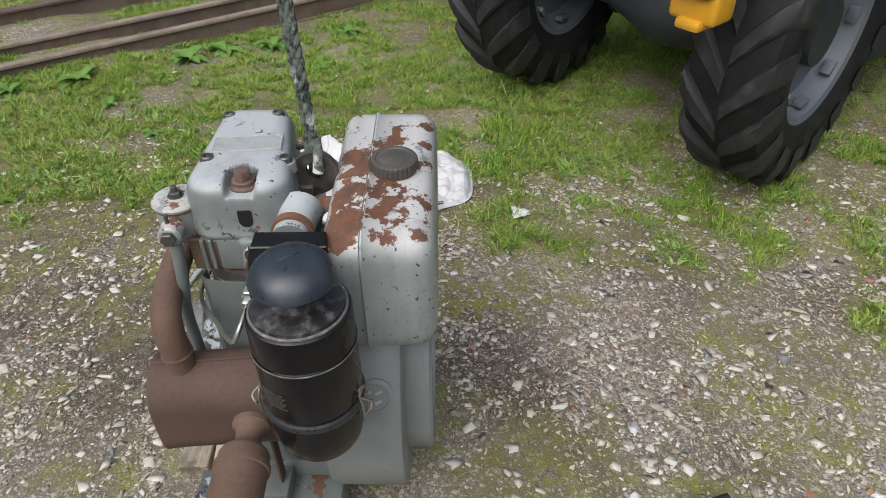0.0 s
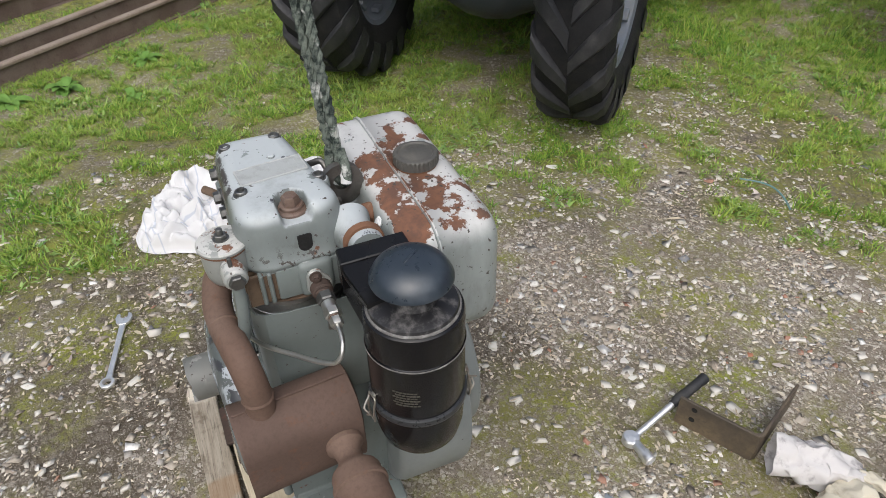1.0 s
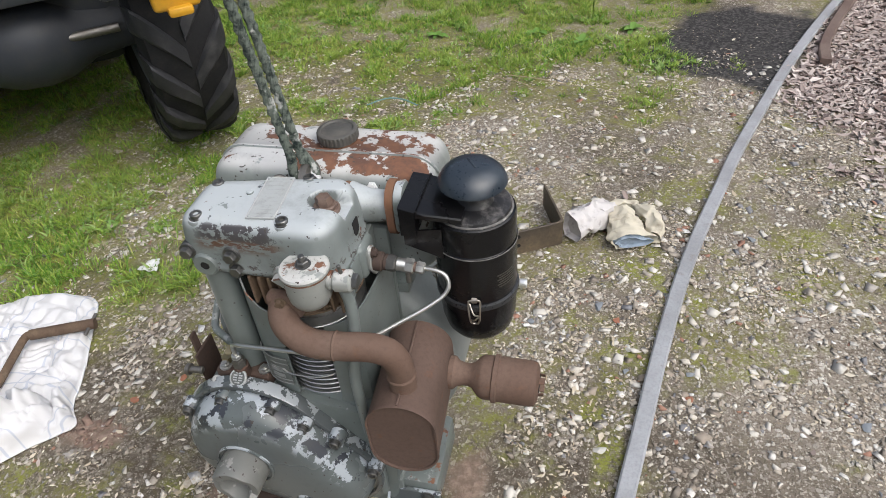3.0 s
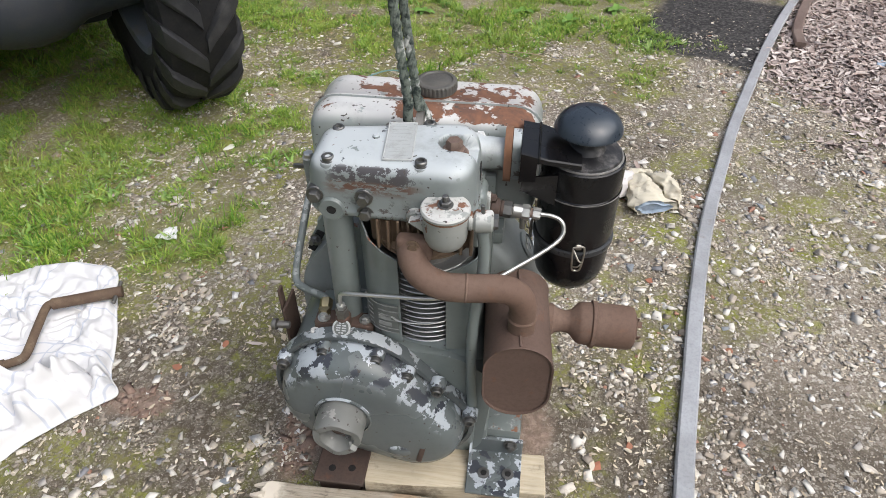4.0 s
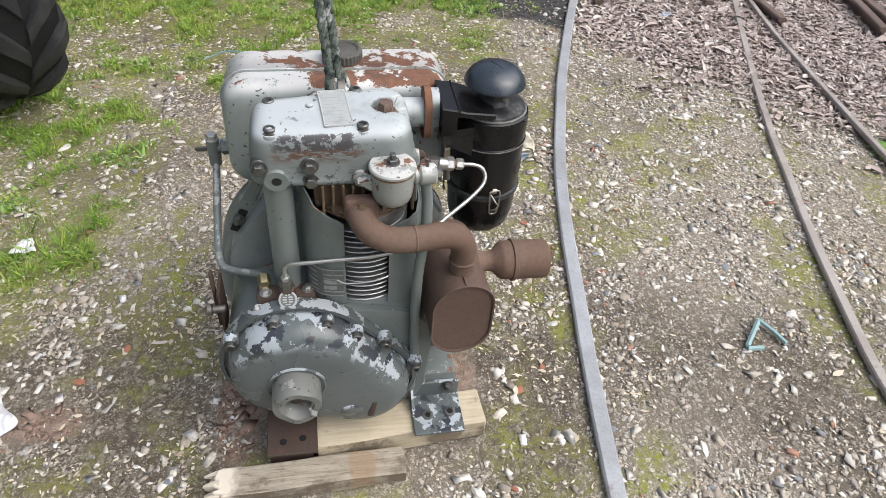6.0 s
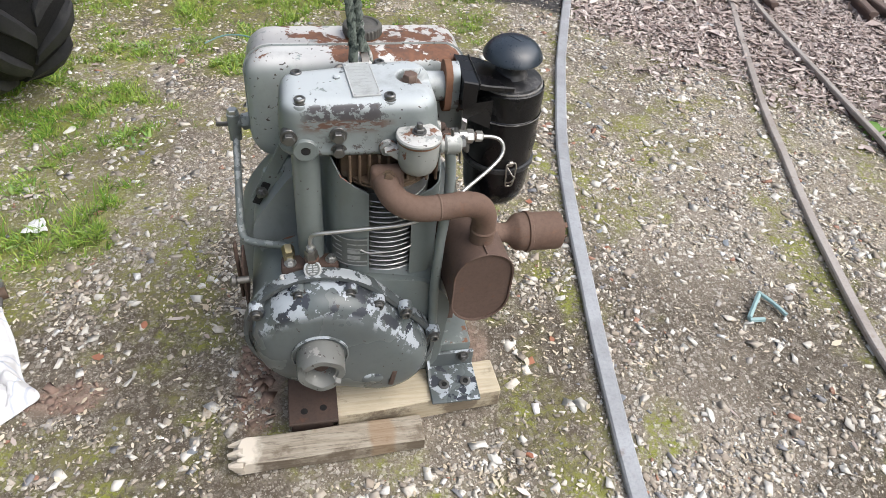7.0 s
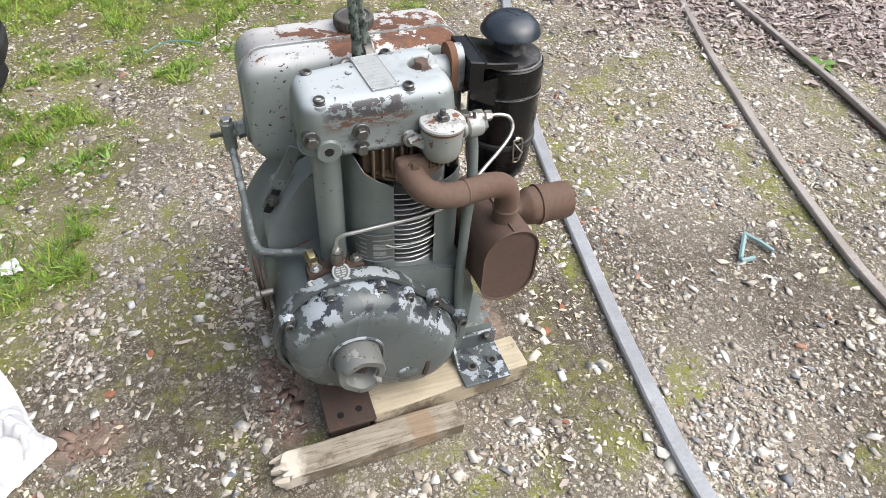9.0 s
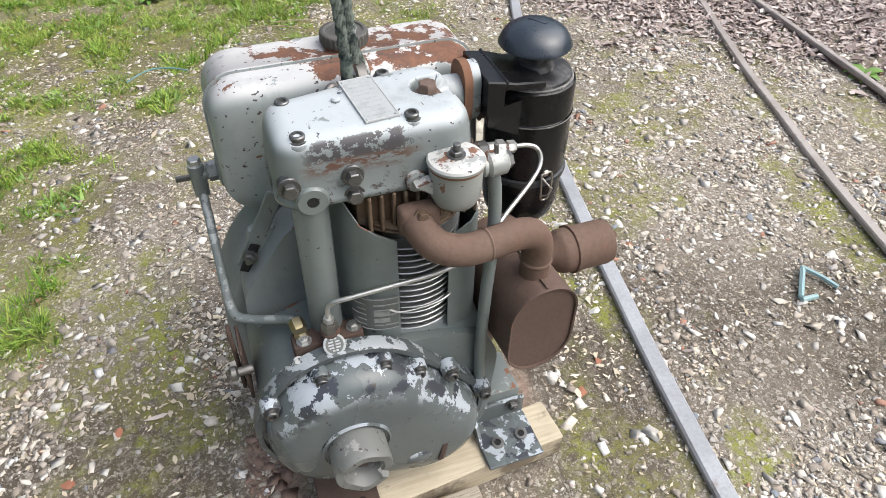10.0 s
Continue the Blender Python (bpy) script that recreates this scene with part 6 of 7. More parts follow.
def wheel(c, radius, width, rim, lugs, steer=0.0):
    turn = Matrix.Translation(c) @ Matrix.Rotation(math.atan2(AX.y, AX.x) + radians(steer), 4, "Z")
    hub = part("wheel", lathe([(0.12, -0.09), (0.12, 0.09)], 28, pose(0, 0, 0, 0, 90, 0)), axle_paint, tractor, "", back @ turn)
    part("tyre", tyre(radius, width, rim), tyre_gap_shade, hub, "worn black chevron-tread tyre", sharp=40)
    bar = tread_bar(radius, width)
    bar.materials.append(tyre_rubber)
    for k in range(lugs):
        for flip in (0, 1):
            ob = new("tread_bar", bar)
            ob.parent = hub
            a = 360 * (k + 0.5 * flip) / lugs
            ob.matrix_basis = pose(0, 0, 0, -a, 0, 0) @ Matrix.Diagonal((-1 if flip else 1, 1, 1, 1))
    w = width / 2 * 0.74
    b = lathe([(rim - 0.06, -w * 0.2), (rim - 0.03, -w * 0.5), (rim - 0.012, -w), (rim + 0.018, -w - 0.012), (rim + 0.018, w + 0.012), (rim - 0.012, w), (rim - 0.03, w * 0.6), (rim - 0.06, w * 0.3)], 56, pose(0, 0, 0, 0, 90, 0))
    ring = part("rim", b, rim_paint, hub, "pale blue-grey wheel rim")
    for k in range(8):
        a = 2 * math.pi * k / 8
        part("rim_lug", box(-0.02, 0.02, -0.03, 0.03, -0.012, 0.012, 0.004), rim_paint, hub, "", pose(w * 0.75, (rim - 0.05) * math.sin(a), (rim - 0.05) * math.cos(a), -math.degrees(a), 0, 0))
    return hub


WR, WL = Vector((-1.39, 1.645, 0.525)), Vector((-2.30, 0.86, 0.525))
wheel(WR, 0.575, 0.305, 0.315, 17, 5.5)
wheel(WL, 0.575, 0.335, 0.315, 17, 10)
for s in (-0.86, 0.86):
    c = (WR + WL) / 2 - FW * 2.1 + AX * s
    wheel(Vector((c.x, c.y, 0.70)), 0.745, 0.42, 0.42, 20)
mid = (WR + WL) / 2
turn = Matrix.Translation((mid.x, mid.y, 0)) @ Matrix.Rotation(math.atan2(AX.y, AX.x), 4, "Z")
b = lathe([(0.09, -0.62), (0.10, -0.34), (0.13, -0.22), (0.175, -0.10), (0.185, 0.0), (0.17, 0.10), (0.12, 0.20), (0.11, 0.28), (0.10, 0.40)], 28, pose(0.12, 0, 0.50, 0, 90, 0))
axle = part("front_axle", b, axle_paint, tractor, "dirty blue-grey cast front axle", back @ turn)
part("axle_web", box(-0.45, 0.45, -0.07, 0.07, 0.42, 0.70, 0.02), axle_paint, axle)
for s in (-1, 1):
    part("swivel", box(s * 0.50 - 0.07, s * 0.50 + 0.07, -0.07, 0.07, 0.42, 0.74, 0.03), axle_paint, axle)
part("steering_rod", rod((-0.45, -0.13, 0.52), (0.45, -0.13, 0.52), 0.018), dull_steel, axle)
# the two low boxes are added to keep light from under the tractor
b = merge(box(-0.34, 0.34, -0.25, 2.6, 0.70, 1.05, 0.03), merge(box(-0.44, 0.44, 0.20, 2.55, 0.26, 0.75, 0.05), box(-0.66, 0.66, 0.66, 1.32, 0.20, 1.0, 0.05)))
chassis = part("chassis", b, axle_paint, tractor, "blue-grey tractor chassis with low boxes added to block light", back @ turn)
part("rear_axle", rod((-0.72, 2.1, 0.74), (0.72, 2.1, 0.74), 0.12), axle_paint, chassis)
# bodywork out of view, added so the tractor blocks more sky
part("unseen_hood", box(-0.42, 0.42, -0.30, 1.5, 1.05, 1.75, 0.06, 3), axle_paint, chassis)
part("unseen_cab", box(-0.75, 0.75, 1.5, 2.9, 1.15, 2.4, 0.08, 3), axle_paint, chassis)
for s in (-0.95, 0.65):
    part("unseen_mudguard", box(s, s + 0.3, 1.3, 2.9, 1.5, 1.56, 0.02), axle_paint, chassis)
part("loader_arm", merge(box(0.44, 0.72, -0.84, -0.60, 0.83, 0.95, 0.02), merge(box(0.44, 0.56, -0.70, 0.5, 0.83, 0.95, 0.02), box(0.30, 0.56, 0.3, 0.5, 0.80, 0.95, 0.02))), axle_paint, chassis)
b = box(0.58, 0.73, -0.81, -0.71, 0.755, 0.845, 0.016, 3)
merge(b, box(0.62, 0.70, -0.83, -0.70, 0.738, 0.77, 0.012, 2))
part("yellow_bracket", b, yellow_paint, tractor, "chipped yellow bracket", back @ turn)


# ---- parked trailer behind the grass ----
trailer = holder("trailer", "dark maroon trailer with a pale grey sill, parked on the grass", "trailer", pose(-0.2, 3.5, 0, 0, 0, 27))
part("body", box(-0.85, 3.2, 0.03, 1.9, 0.47, 1.6, 0.03), maroon_paint, trailer)
part("sill", box(-0.86, 3.21, 0.0, 0.06, 0.40, 0.475, 0.01), sill_paint, trailer, "pale grey sill")
# low near-black block puts the trailer's shade into its underside
part("underframe_shade", box(-0.8, 3.15, 0.12, 1.8, 0.14, 0.47, 0.02), hollow, trailer, "near-black underframe block painting the shade under the trailer")
for y in (0.32, 1.6):
    part("wheel", lathe([(0.16, -0.09), (0.25, -0.085), (0.275, -0.05), (0.275, 0.05), (0.25, 0.085), (0.16, 0.09)], 36, pose(1.6, y, 0.275, 90, 0, 0)), tyre_rubber, trailer)


# ---- towel with the starting handle ----
def towel_sheet():
    edge = [(-1.44, 0.39), (-1.34, 0.455), (-1.10, 0.455), (-1.02, 0.34), (-0.945, 0.2), (-0.885, 0.05), (-0.835, -0.02), (-0.93, -0.11), (-0.985, -0.18), (-1.02, -0.25), (-1.08, -0.35), (-1.20, -0.36), (-1.36, -0.26), (-1.46, -0.02), (-1.43, 0.2)]
    cx, cy = -1.17, 0.05
    ps = smooth_path([(x, y, 0) for x, y in edge + edge[:1]], 20)[:-1]
    n, m = len(ps), 70
    v, q, uv = [], [], []
    for j in range(m + 1):
        t = j / m
        for p in ps:
            x, y = cx + (p.x - cx) * t, cy + (p.y - cy) * t
            v.append((x, y))
    v = np.array(v)
    x, y = v[:, 0], v[:, 1]
    t = np.repeat(np.arange(m + 1) / m, n)
    warp = fbm(x, y, 5, 3, 1)
    folds = np.abs(fbm(x * 1.0 + warp * 0.35, y * 1.0 + warp * 0.2, 7.5, 4, 2) - 0.5)
    z = level(x, y) + 0.008 + (0.11 + 0.15 * step(-y, -0.15, 0.1)) * (folds ** 0.75) * (0.35 + 0.65 * np.sin(np.pi * np.clip(t * 1.05, 0, 1)) ** 0.5) + 0.028 * blob(x, y, -1.0, -0.1, 0.13, 0.16) * fbm(x, y, 20, 2, 3)
    ridge = 1 - np.abs(2 * fbm(x + 0.10 * warp, y - 0.12 * warp, 13, 2, 0) - 1)
    z = z + (0.010 + 0.034 * step(-y, -0.2, 0.1)) * step(ridge, 0.72, 1.0) * step(1 - t, 0.0, 0.12)
    z = z + 0.006 * (1 - np.abs(2 * fbm(x, y, 38, 2, 1) - 1)) * step(1 - t, 0.0, 0.08)
    lie = np.min([np.hypot(x + 1.155 - 0.175 * s, y - 0.232 - 0.08 * s) for s in np.linspace(0, 1, 9)] + [np.hypot(x + 1.155 - 0.04 * s, y - 0.232 + 0.2 * s) for s in np.linspace(0, 1, 9)] + [np.hypot(x + 1.115 + 0.185 * s, y - 0.03 + 0.13 * s) for s in np.linspace(0, 1, 9)], axis=0)
    z = z + (np.minimum(z, 0.026) - z) * step(-lie, -0.10, -0.045)
    z = np.where(t > 0.97, level(x, y) + 0.004 + 0.02 * (folds), z)
    x = x + 0.018 * (fbm(x, y, 9, 3, 3) - 0.5)
    y = y + 0.018 * (fbm(x, y, 9, 3, 0) - 0.5)
    for j in range(m):
        for i in range(n):
            k = (i + 1) % n
            q.append((j * n + i, (j + 1) * n + i, (j + 1) * n + k, j * n + k))
    ob = sheet("towel", np.stack((x, y, z), 1), q, towel, None, True)
    lay_uv = ob.data.uv_layers.new(name="weave")
    idx = np.empty(len(ob.data.loops), np.int32)
    ob.data.loops.foreach_get("vertex_index", idx)
    u = np.stack((x + 0.12 * (warp - 0.5), y + 0.10 * (fbm(x, y, 6, 3, 0) - 0.5)), 1)
    lay_uv.data.foreach_set("uv", u[idx].astype(np.float32).ravel())
    s = ob.modifiers.new("cloth", "SOLIDIFY")
    s.thickness = 0.003
    return tagged(ob, "crumpled white tea towel with a blue check, spread on the ground", "towel")


towel_sheet()
bm = tube([(-0.975, 0.315, 0.046), (-1.06, 0.276, 0.048), (-1.150, 0.234, 0.050)], 0.017, 18, 4)
handle = thing("starting_handle", bm, rust_fin, "rusty cranked starting handle lying on the towel", "starting handle")
part("arm", tube([(-1.140, 0.239, 0.050), (-1.160, 0.222, 0.050), (-1.140, 0.14, 0.050), (-1.117, 0.058, 0.050), (-1.120, 0.030, 0.050), (-1.16, 0.002, 0.050)], 0.012, 14, 6), rust_fin, handle)
part("grip", tube([(-1.150, 0.008, 0.050), (-1.22, -0.042, 0.050), (-1.30, -0.10, 0.050)], 0.016, 16, 4), rust_fin, handle)
part("pin", rod((-0.998, 0.352, 0.047), (-0.980, 0.268, 0.044), 0.006, 12, 0.001), dull_steel, handle)


# ---- tools and litter ----
def spanner(p, q):
    n = (Vector(q) - Vector(p)).length
    bm = loft([[(x, s * w, z) for s, z in ((-1, 0.0), (-1, 0.006), (-0.5, 0.0075), (0.5, 0.0075), (1, 0.006), (1, 0.0))] for x, w in ((0.02, 0.009), (0.05, 0.0075), (n * 0.5, 0.007), (n - 0.04, 0.0085), (n - 0.022, 0.010))])
    ob = thing("spanner", bm, chrome, "chrome combination spanner lying on gravel", "spanner", m=along_flat(p, q, 0.006))
    ring, N = bmesh.new(), 32
    rows = []
    for r, z in ((0.019, 0.0), (0.020, 0.002), (0.020, 0.009), (0.018, 0.011), (0.012, 0.011), (0.011, 0.0)):
        rows.append([ring.verts.new((0.008 + r * math.cos(2 * math.pi * k / N), r * math.sin(2 * math.pi * k / N), z)) for k in range(N)])
    for a, b in zip(rows, rows[1:] + rows[:1]):
        for i in range(N):
            ring.faces.new((a[i], a[(i + 1) % N], b[(i + 1) % N], b[i]))
    part("ring_end", ring, chrome, ob)
    jaw = [(-0.018, -0.010), (-0.008, -0.020), (0.010, -0.024), (0.026, -0.020), (0.030, -0.011), (0.012, -0.011), (0.006, 0.0), (0.012, 0.011), (0.028, 0.013), (0.026, 0.021), (0.008, 0.024), (-0.010, 0.019), (-0.018, 0.010)]
    part("open_jaw", loft([[(n - 0.012 + x, y, z) for x, y in jaw] for z in (0.0, 0.001, 0.008, 0.009)]), chrome, ob)
    return ob


def along_flat(p, q, z):
    d = Vector(q) - Vector(p)
    return Matrix.Translation((p[0], p[1], z)) @ Matrix.Rotation(math.atan2(d.y, d.x), 4, "Z")


spanner((-0.495, -0.492), (-0.755, -0.430))

ratchet = holder("ratchet_wrench", "chrome ratchet wrench with black grip beside a steel bracket", "ratchet wrench", along_flat((0.245, 0.712), (0.186, 0.985), 0.0))
part("head", lathe([(0.019, 0.004), (0.022, 0.008), (0.022, 0.026), (0.019, 0.030), (0.010, 0.031)], 32), chrome, ratchet)
part("neck", tube([(0.015, 0, 0.018), (0.05, 0, 0.022), (0.11, 0, 0.033), (0.16, 0, 0.042)], 0.0085, 16, 4), chrome, ratchet)
part("grip", tube([(0.150, 0, 0.040), (0.165, 0, 0.042), (0.21, 0, 0.048), (0.265, 0, 0.055), (0.280, 0, 0.057)], [0.011, 0.0145, 0.0135, 0.0145, 0.011], 18, 5), rubber_grip, ratchet, "black ribbed grip")
part("socket", lathe([(0.012, 0.0), (0.013, 0.002), (0.013, 0.030), (0.0155, 0.034), (0.0155, 0.060), (0.014, 0.062), (0.010, 0.062), (0.0095, 0.045)], 28, along((0.0, -0.012, 0.018), (-0.012, -0.10, 0.016))), chrome, ratchet)

bm = loft([[(x, y, z) for x, y in ((0.232, 0.858), (0.396, 0.946), (0.406, 0.954), (0.407, 0.966), (0.325, 1.160), (0.318, 1.157), (0.397, 0.966), (0.391, 0.953), (0.228, 0.865))] for z in (-0.004, 0.092)])
bmesh.ops.triangulate(bm, faces=[f for f in bm.faces if len(f.verts) > 4])
bmesh.ops.bevel(bm, geom=[e for e in bm.edges if len(e.link_faces) == 2 and e.calc_face_angle(0) > 1.0], offset=0.0015, segments=1, affect="EDGES")
bracket = thing("steel_bracket", bm, bracket_steel, "bent dark rusty steel bracket standing on gravel", "bracket", sharp=30)
for z in (0.035, 0.072):
    part("hole", lathe([(0.0075, 0), (0.0075, 0.001)], 14, along((0.2685, 0.8772, z), (0.315, 0.790, z))), hollow, bracket)


def glove_cuff(points, widths, heights, seed, wall=0.004):
    """A flattened crumpled sleeve along a line, open at its start."""
    ps = smooth_path(points, 9)
    n, N = len(ps), 44
    bm, rows = bmesh.new(), []
    r = random.Random(seed)
    ph = [r.uniform(0, 6) for _ in range(6)]
    for i, p in enumerate(ps):
        t = i / (n - 1)
        d = (ps[min(i + 1, n - 1)] - ps[max(i - 1, 0)]).normalized()
        side = Vector((d.y, -d.x, 0)).normalized()
        k = t * (len(widths) - 1)
        a, f = int(min(k, len(widths) - 2)), k - int(min(k, len(widths) - 2))
        w, h = widths[a] * (1 - f) + widths[a + 1] * f, heights[a] * (1 - f) + heights[a + 1] * f
        ring = []
        for j in range(N):
            g = 2 * math.pi * j / N
            bump = 1 + 0.10 * math.sin(3 * g + ph[0] + 5 * t) + 0.07 * math.sin(5 * g + ph[1] - 9 * t) + 0.05 * math.sin(17 * t + ph[2] + g)
            q = p + side * (w * math.cos(g) * bump) + Vector((0, 0, max(h * math.sin(g) * bump, -h * 0.8)))
            crush = noise.noise_vector(q * 26 + Vector((seed, 0, 0))) * 0.013 + noise.noise_vector(q * 60) * 0.007
            q += crush * min(1.0, 0.35 + 2 * t)
            q.z = max(q.z, 0.004)
            ring.append(bm.verts.new(q))
        rows.append(ring)
    for a, b in zip(rows, rows[1:]):
        for j in range(N):
            bm.faces.new((a[j], a[(j + 1) % N], b[(j + 1) % N], b[j]))
    inner = [bm.verts.new(v.co + (ps[min(4, n - 1)] - ps[0]) + (ps[0] - v.co) * 0.15) for v in rows[0]]
    for j in range(N):
        bm.faces.new((inner[j], inner[(j + 1) % N], rows[0][(j + 1) % N], rows[0][j]))
    bm.faces.new(inner)
    bm.faces.new(rows[-1])
    return bm


gl = thing("work_glove", glove_cuff([(0.432, 0.975, 0.048), (0.462, 1.012, 0.050), (0.505, 1.06, 0.044), (0.545, 1.11, 0.040), (0.58, 1.15, 0.022)], [0.040, 0.046, 0.056, 0.048, 0.014], [0.056, 0.044, 0.050, 0.034, 0.010], 3), glove_white, "grubby white cotton work glove against the bracket", "glove", "pair of gloves")
part("finger", glove_cuff([(0.56, 1.12, 0.04), (0.60, 1.15, 0.04), (0.65, 1.175, 0.025)], [0.022, 0.018, 0.010], [0.018, 0.015, 0.009], 5), glove_tan, gl)
gl = thing("work_glove", glove_cuff([(0.635, 0.955, 0.028), (0.622, 0.995, 0.032), (0.605, 1.04, 0.036), (0.58, 1.09, 0.036), (0.55, 1.12, 0.028)], [0.075, 0.066, 0.054, 0.038, 0.016], [0.030, 0.034, 0.036, 0.030, 0.014], 8), glove_tan, "cream hide work glove with a blue-grey lining", "glove", "pair of gloves")
part("lining", glove_cuff([(0.637, 0.951, 0.027), (0.630, 0.975, 0.029), (0.624, 0.99, 0.029)], [0.060, 0.054, 0.040], [0.020, 0.018, 0.012], 8), glove_blue, gl)
part("finger", glove_cuff([(0.705, 0.985, 0.028), (0.705, 1.04, 0.042), (0.68, 1.10, 0.045), (0.635, 1.15, 0.03)], [0.024, 0.028, 0.026, 0.012], [0.022, 0.026, 0.024, 0.012], 12), glove_tan, gl)

bm = tube([(1.165, 0.004, 0.008), (1.118, 0.006, 0.008), (1.122, 0.016, 0.008), (1.205, 0.106, 0.010)], 0.008, 6, 1, False)
clip = thing("plastic_clip", bm, teal_plastic, "pale teal plastic offcut bent to a point, on bare soil", "plastic scrap", sharp=20)
part("arm", tube([(1.200, 0.108, 0.012), (1.226, 0.060, 0.011), (1.245, 0.012, 0.008)], 0.007, 6, 4), teal_plastic, clip)

# long pale stalks lying in the grass
for i, pts in enumerate((((-0.02, 2.08, 0.03), (0.12, 2.02, 0.035), (0.27, 1.90, 0.02)), ((0.05, 2.10, 0.03), (0.18, 2.06, 0.04), (0.32, 2.05, 0.02)))):
    thing("grass_stalk", tube(pts, 0.0022, 6, 6), dry_straw, "long dry yellow-green stalk lying on grass", "stalk")


bm = tube([(-0.56, 1.79, 0.014), (-0.50, 1.835, 0.02), (-0.45, 1.85, 0.022), (-0.39, 1.84, 0.02), (-0.33, 1.815, 0.012)], 0.0035, 8, 6)
thing("string", bm, string_teal, "pale teal plastic string lying on grass", "string")


def scrap(name, x, y, s, seed, mat, label):
    """A small crumpled piece of sheet."""
    r = random.Random(seed)
    bm, n = bmesh.new(), 7
    z0 = float(level(np.array([x]), np.array([y]))[0]) + 0.004
    grid = [[bm.verts.new((x + s * (i / (n - 1) - 0.5) * (1.2 - 0.7 * j / (n - 1)) + r.uniform(-1, 1) * s * 0.04, y + s * (j / (n - 1) - 0.5) + r.uniform(-1, 1) * s * 0.04, z0 + s * (0.12 + 0.22 * abs(i / (n - 1) - 0.45) + r.uniform(0, 0.12)))) for i in range(n)] for j in range(n)]
    for a, b in zip(grid, grid[1:]):
        for i in range(n - 1):
            bm.faces.new((a[i], a[i + 1], b[i + 1], b[i]))
    ob = thing(name, bm, mat, label, "litter", sharp=25)
    k = ob.modifiers.new("sheet", "SOLIDIFY")
    k.thickness = 0.0012
    return ob


scrap("paper_scrap", -0.982, 0.632, 0.062, 4, white_enamel, "torn white paper scrap lying in grass")
scrap("plastic_scrap", 1.80, 2.24, 0.05, 7, glove_blue, "pale blue plastic scrap among dead leaves")
scrap("paper_scrap", 1.93, 1.93, 0.04, 9, white_enamel, "small white paper scrap among dead leaves")


# ---- larger stones that can be told apart ----
def stone(x, y, s, flat, seed, tone=None):
    r = random.Random(seed)
    bm = bmesh.new()
    bmesh.ops.create_icosphere(bm, subdivisions=2, radius=1)
    cuts = [Vector((r.uniform(-1, 1), r.uniform(-1, 1), r.uniform(-0.6, 0.6))).normalized() for _ in range(9)]
    for v in bm.verts:
        for c in cuts:
            k = v.co.dot(c) - 0.48
            if k > 0:
                v.co -= c * k
        v.co.x *= 1 + 0.25 * math.sin(seed)
    bm.transform(pose(x, y, float(level(np.array([x]), np.array([y]))[0]) + s * flat * 0.45, r.uniform(-8, 8), r.uniform(-8, 8), r.uniform(0, 360)) @ Matrix.Diagonal((s, s * r.uniform(0.6, 0.85), s * flat, 1)))
    return bm


slate = coat("slate", (0.20, 0.225, 0.25), 0.6, 41.0, (0.3, 0.3, 0.3), 0.4)
flint = coat("pale_flint", (0.62, 0.61, 0.57), 0.55, 43.0, (0.35, 0.31, 0.26), 0.5)
brick_bit = coat("brick_bit", (0.36, 0.15, 0.09), 0.85, 45.0, (0.25, 0.16, 0.12), 0.6)
KINDS = {"s": (slate, "flat blue-grey slate chip lying in gravel", 0.22), "w": (flint, "pale angular stone lying on the yard", 0.26), "b": (brick_bit, "orange-red brick fragment lying in gravel", 0.28)}
STONES = "s -.46 -.21 .020 s .63 -.2 .024 s .545 .68 .026 s 1.02 1.06 .030 s .35 .58 .018 s .63 .43 .016 s .80 .45 .02 s 1.22 .35 .025 w .575 .165 .026 w .49 -.22 .02 w .635 .52 .018 w -.55 -.32 .018 w -.48 .33 .02 w .65 .14 .016 w .01 .86 .022 w .07 .85 .02 w -.12 .655 .024 w 1.75 .75 .03 w 1.05 .5 .022 w .85 -.28 .026 w 1.3 -.35 .03 w .52 -.48 .032 w .3 .72 .02 w -.3 1.5 .02 w .25 -.33 .022 w .38 -.42 .026 w -.9 -.8 .03 w -.6 -.7 .025 w .45 .55 .016 b .60 .62 .02 b .42 -.05 .022 b .5 .02 .016 b -.72 .1 .022 b .8 .36 .018 b .95 1.32 .022 b -.62 .2 .018 b .14 1.2 .018 b .34 -.33 .018 w -1.02 1.25 .03 w -.7 1.35 .018 w .72 -.5 .03 w .62 -.55 .022 s .68 -.42 .02"
words = STONES.split()
for i in range(0, len(words), 4):
    kind, x, y, s = words[i], float(words[i + 1]), float(words[i + 2]), float(words[i + 3])
    mat, label, flat = KINDS[kind]
    thing("stone", stone(x, y, s, flat, i), mat, label, "stone", "loose stones", sharp=25)


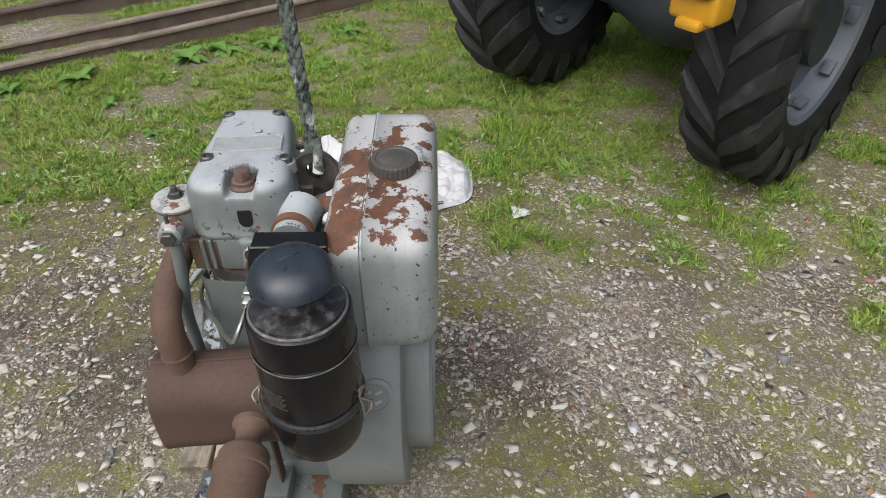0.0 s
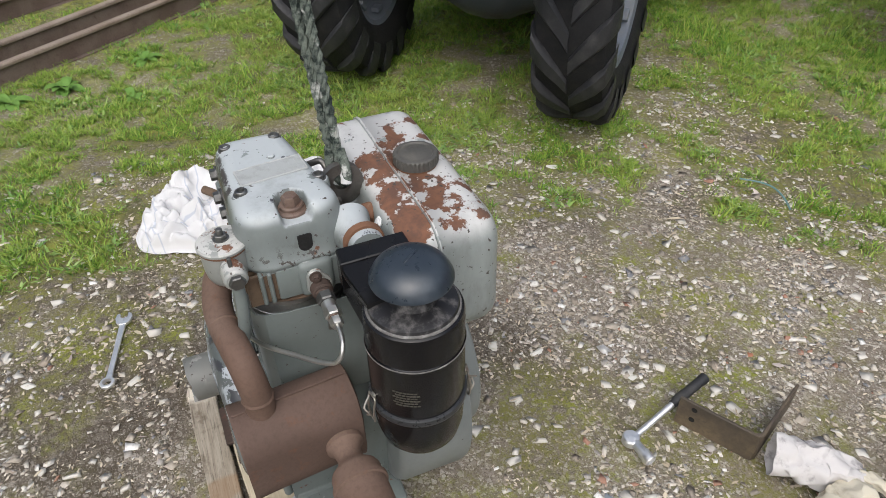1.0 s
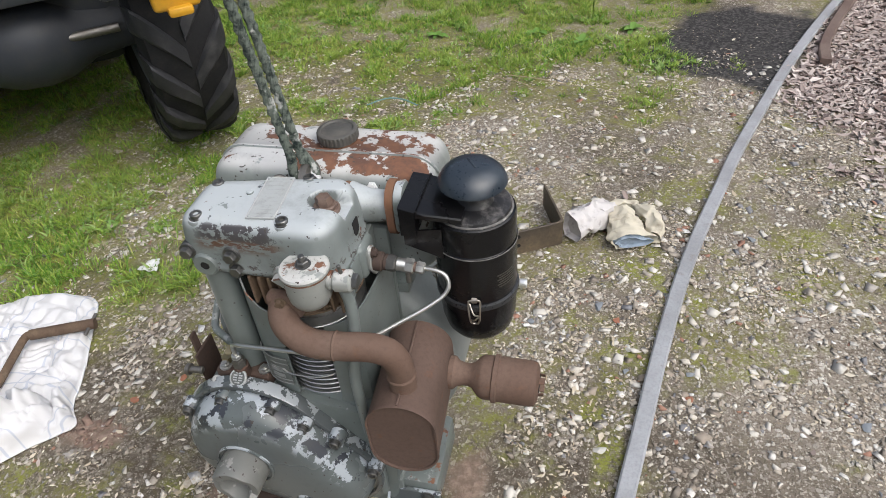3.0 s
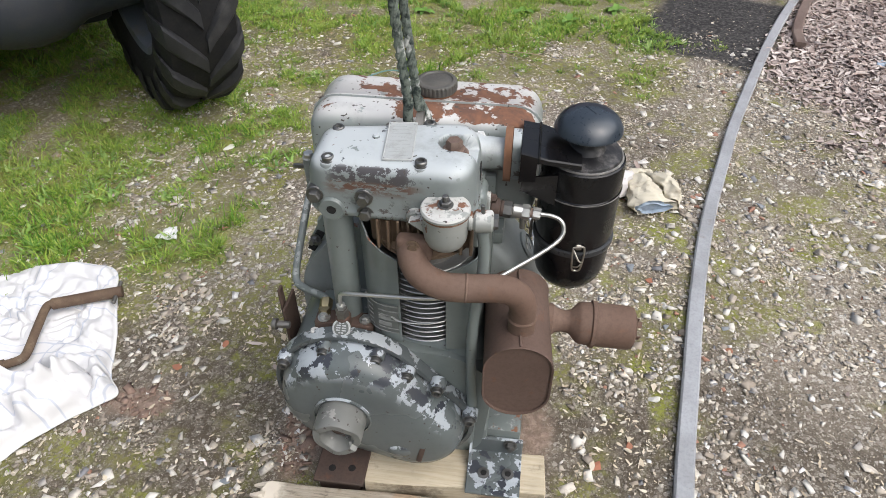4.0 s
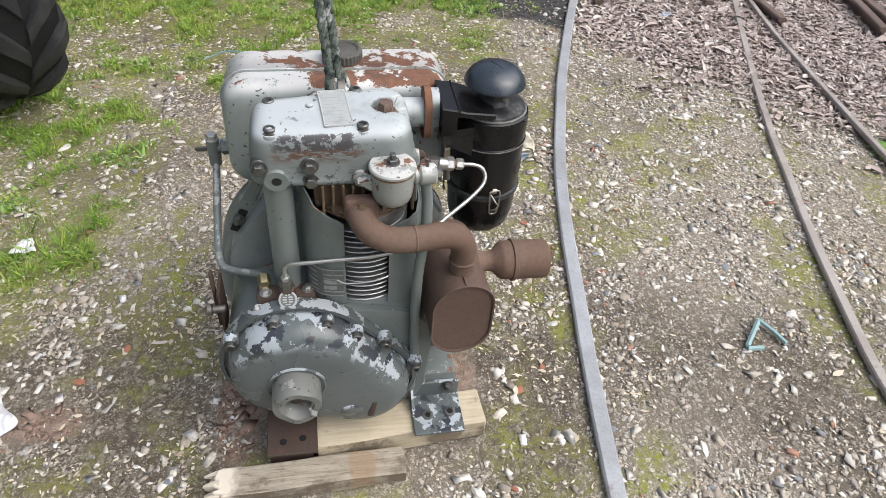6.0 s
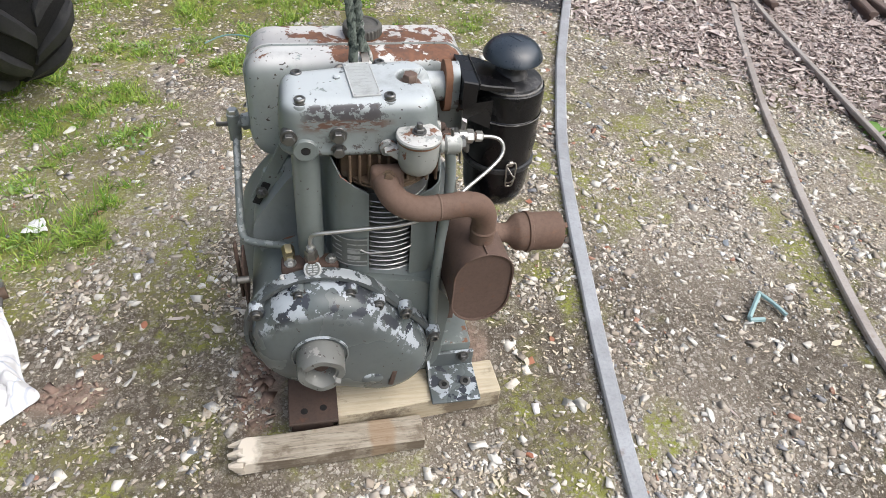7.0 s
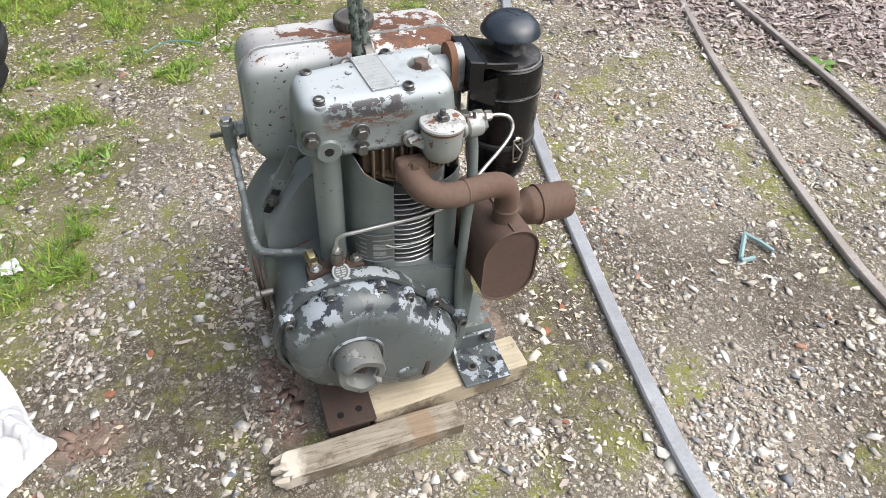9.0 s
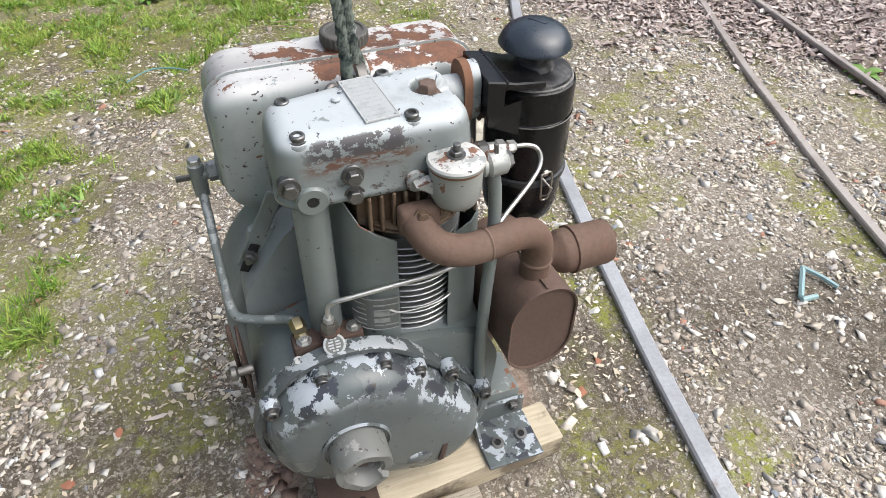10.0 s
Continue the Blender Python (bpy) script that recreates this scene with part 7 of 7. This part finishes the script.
# broad weeds by the far rails and one by the near track
def weed(x, y, s, n, seed):
    r = random.Random(seed)
    z0 = float(level(np.array([x]), np.array([y]))[0])
    ob = holder("weed", "low green broad-leaved weed growing in the yard", "weed", pose(x, y, z0), "weeds")
    for i in range(n):
        a, up, ln = r.uniform(0, 6.28), r.uniform(0.25, 0.9), s * r.uniform(0.6, 1.2)
        bm, rows = bmesh.new(), []
        for k in range(6):
            t = k / 5
            w = 0.24 * ln * math.sin(math.pi * min(0.06 + t * 0.94, 1)) ** 0.8 + 0.001
            h = ln * (up * t - 0.55 * t * t)
            d = ln * t
            rows.append([bm.verts.new((d * math.cos(a) - e * w * math.sin(a), d * math.sin(a) + e * w * math.cos(a), h + abs(e) * w * 0.35 + 0.004)) for e in (-1, 0, 1)])
        for p, q in zip(rows, rows[1:]):
            for e in (0, 1):
                bm.faces.new((p[e], p[e + 1], q[e + 1], q[e]))
        part("leaf", bm, weed_leaf, ob, sharp=80)
    return ob


for i, (x, y, s, n) in enumerate(((2.235, 0.93, 0.08, 14), (-2.15, -1.45, 0.10, 18), (-2.45, -1.0, 0.11, 20), (-2.62, -0.85, 0.10, 18), (-2.7, -0.6, 0.10, 18), (-2.05, -1.75, 0.09, 16), (-2.45, -0.3, 0.07, 14), (-1.9, -1.2, 0.06, 14), (-1.6, -0.9, 0.05, 12), (0.35, 2.6, 0.06, 12), (0.1, 2.75, 0.07, 12), (-0.45, 2.7, 0.06, 12), (-2.9, -0.2, 0.09, 14), (0.6, 2.75, 0.06, 12))):
    weed(x, y, s, n, 50 + i)


# ---- ground cover, last ----
grass()
pebbles("gravel", 200000, (-1.7, 2.4, -1.4, 2.5), 0.0048, 31, stone_density)
pebbles("coarse_gravel", 12000, (-1.9, 2.6, -1.6, 2.7), 0.0080, 37, stone_density)
dead_leaves()
pebbles("pale_chips", 5200, (-1.5, 2.3, -1.4, 2.4), 0.0100, 43, lambda x, y: np.clip(0.55 * (1 - 0.8 * cover(x, y)[0]) * (1 - 0.8 * cover(x, y)[2]) * (0.3 + fbm(x, y, 4.0, 3, 1)), 0, 1) * (1 - 0.7 * blob(x, y, 1.08, 0.02, 0.36, 0.40)), pale_chip, "pale angular stone chips scattered over the yard", "gravel")
pebbles("clay_clods", 8000, (-1.0, 0.4, -0.35, 0.35), 0.0060, 41, lambda x, y: cover(x, y)[4] * 0.9, clay_clod, "red-brown clay clods dug up beside the engine", "clay")
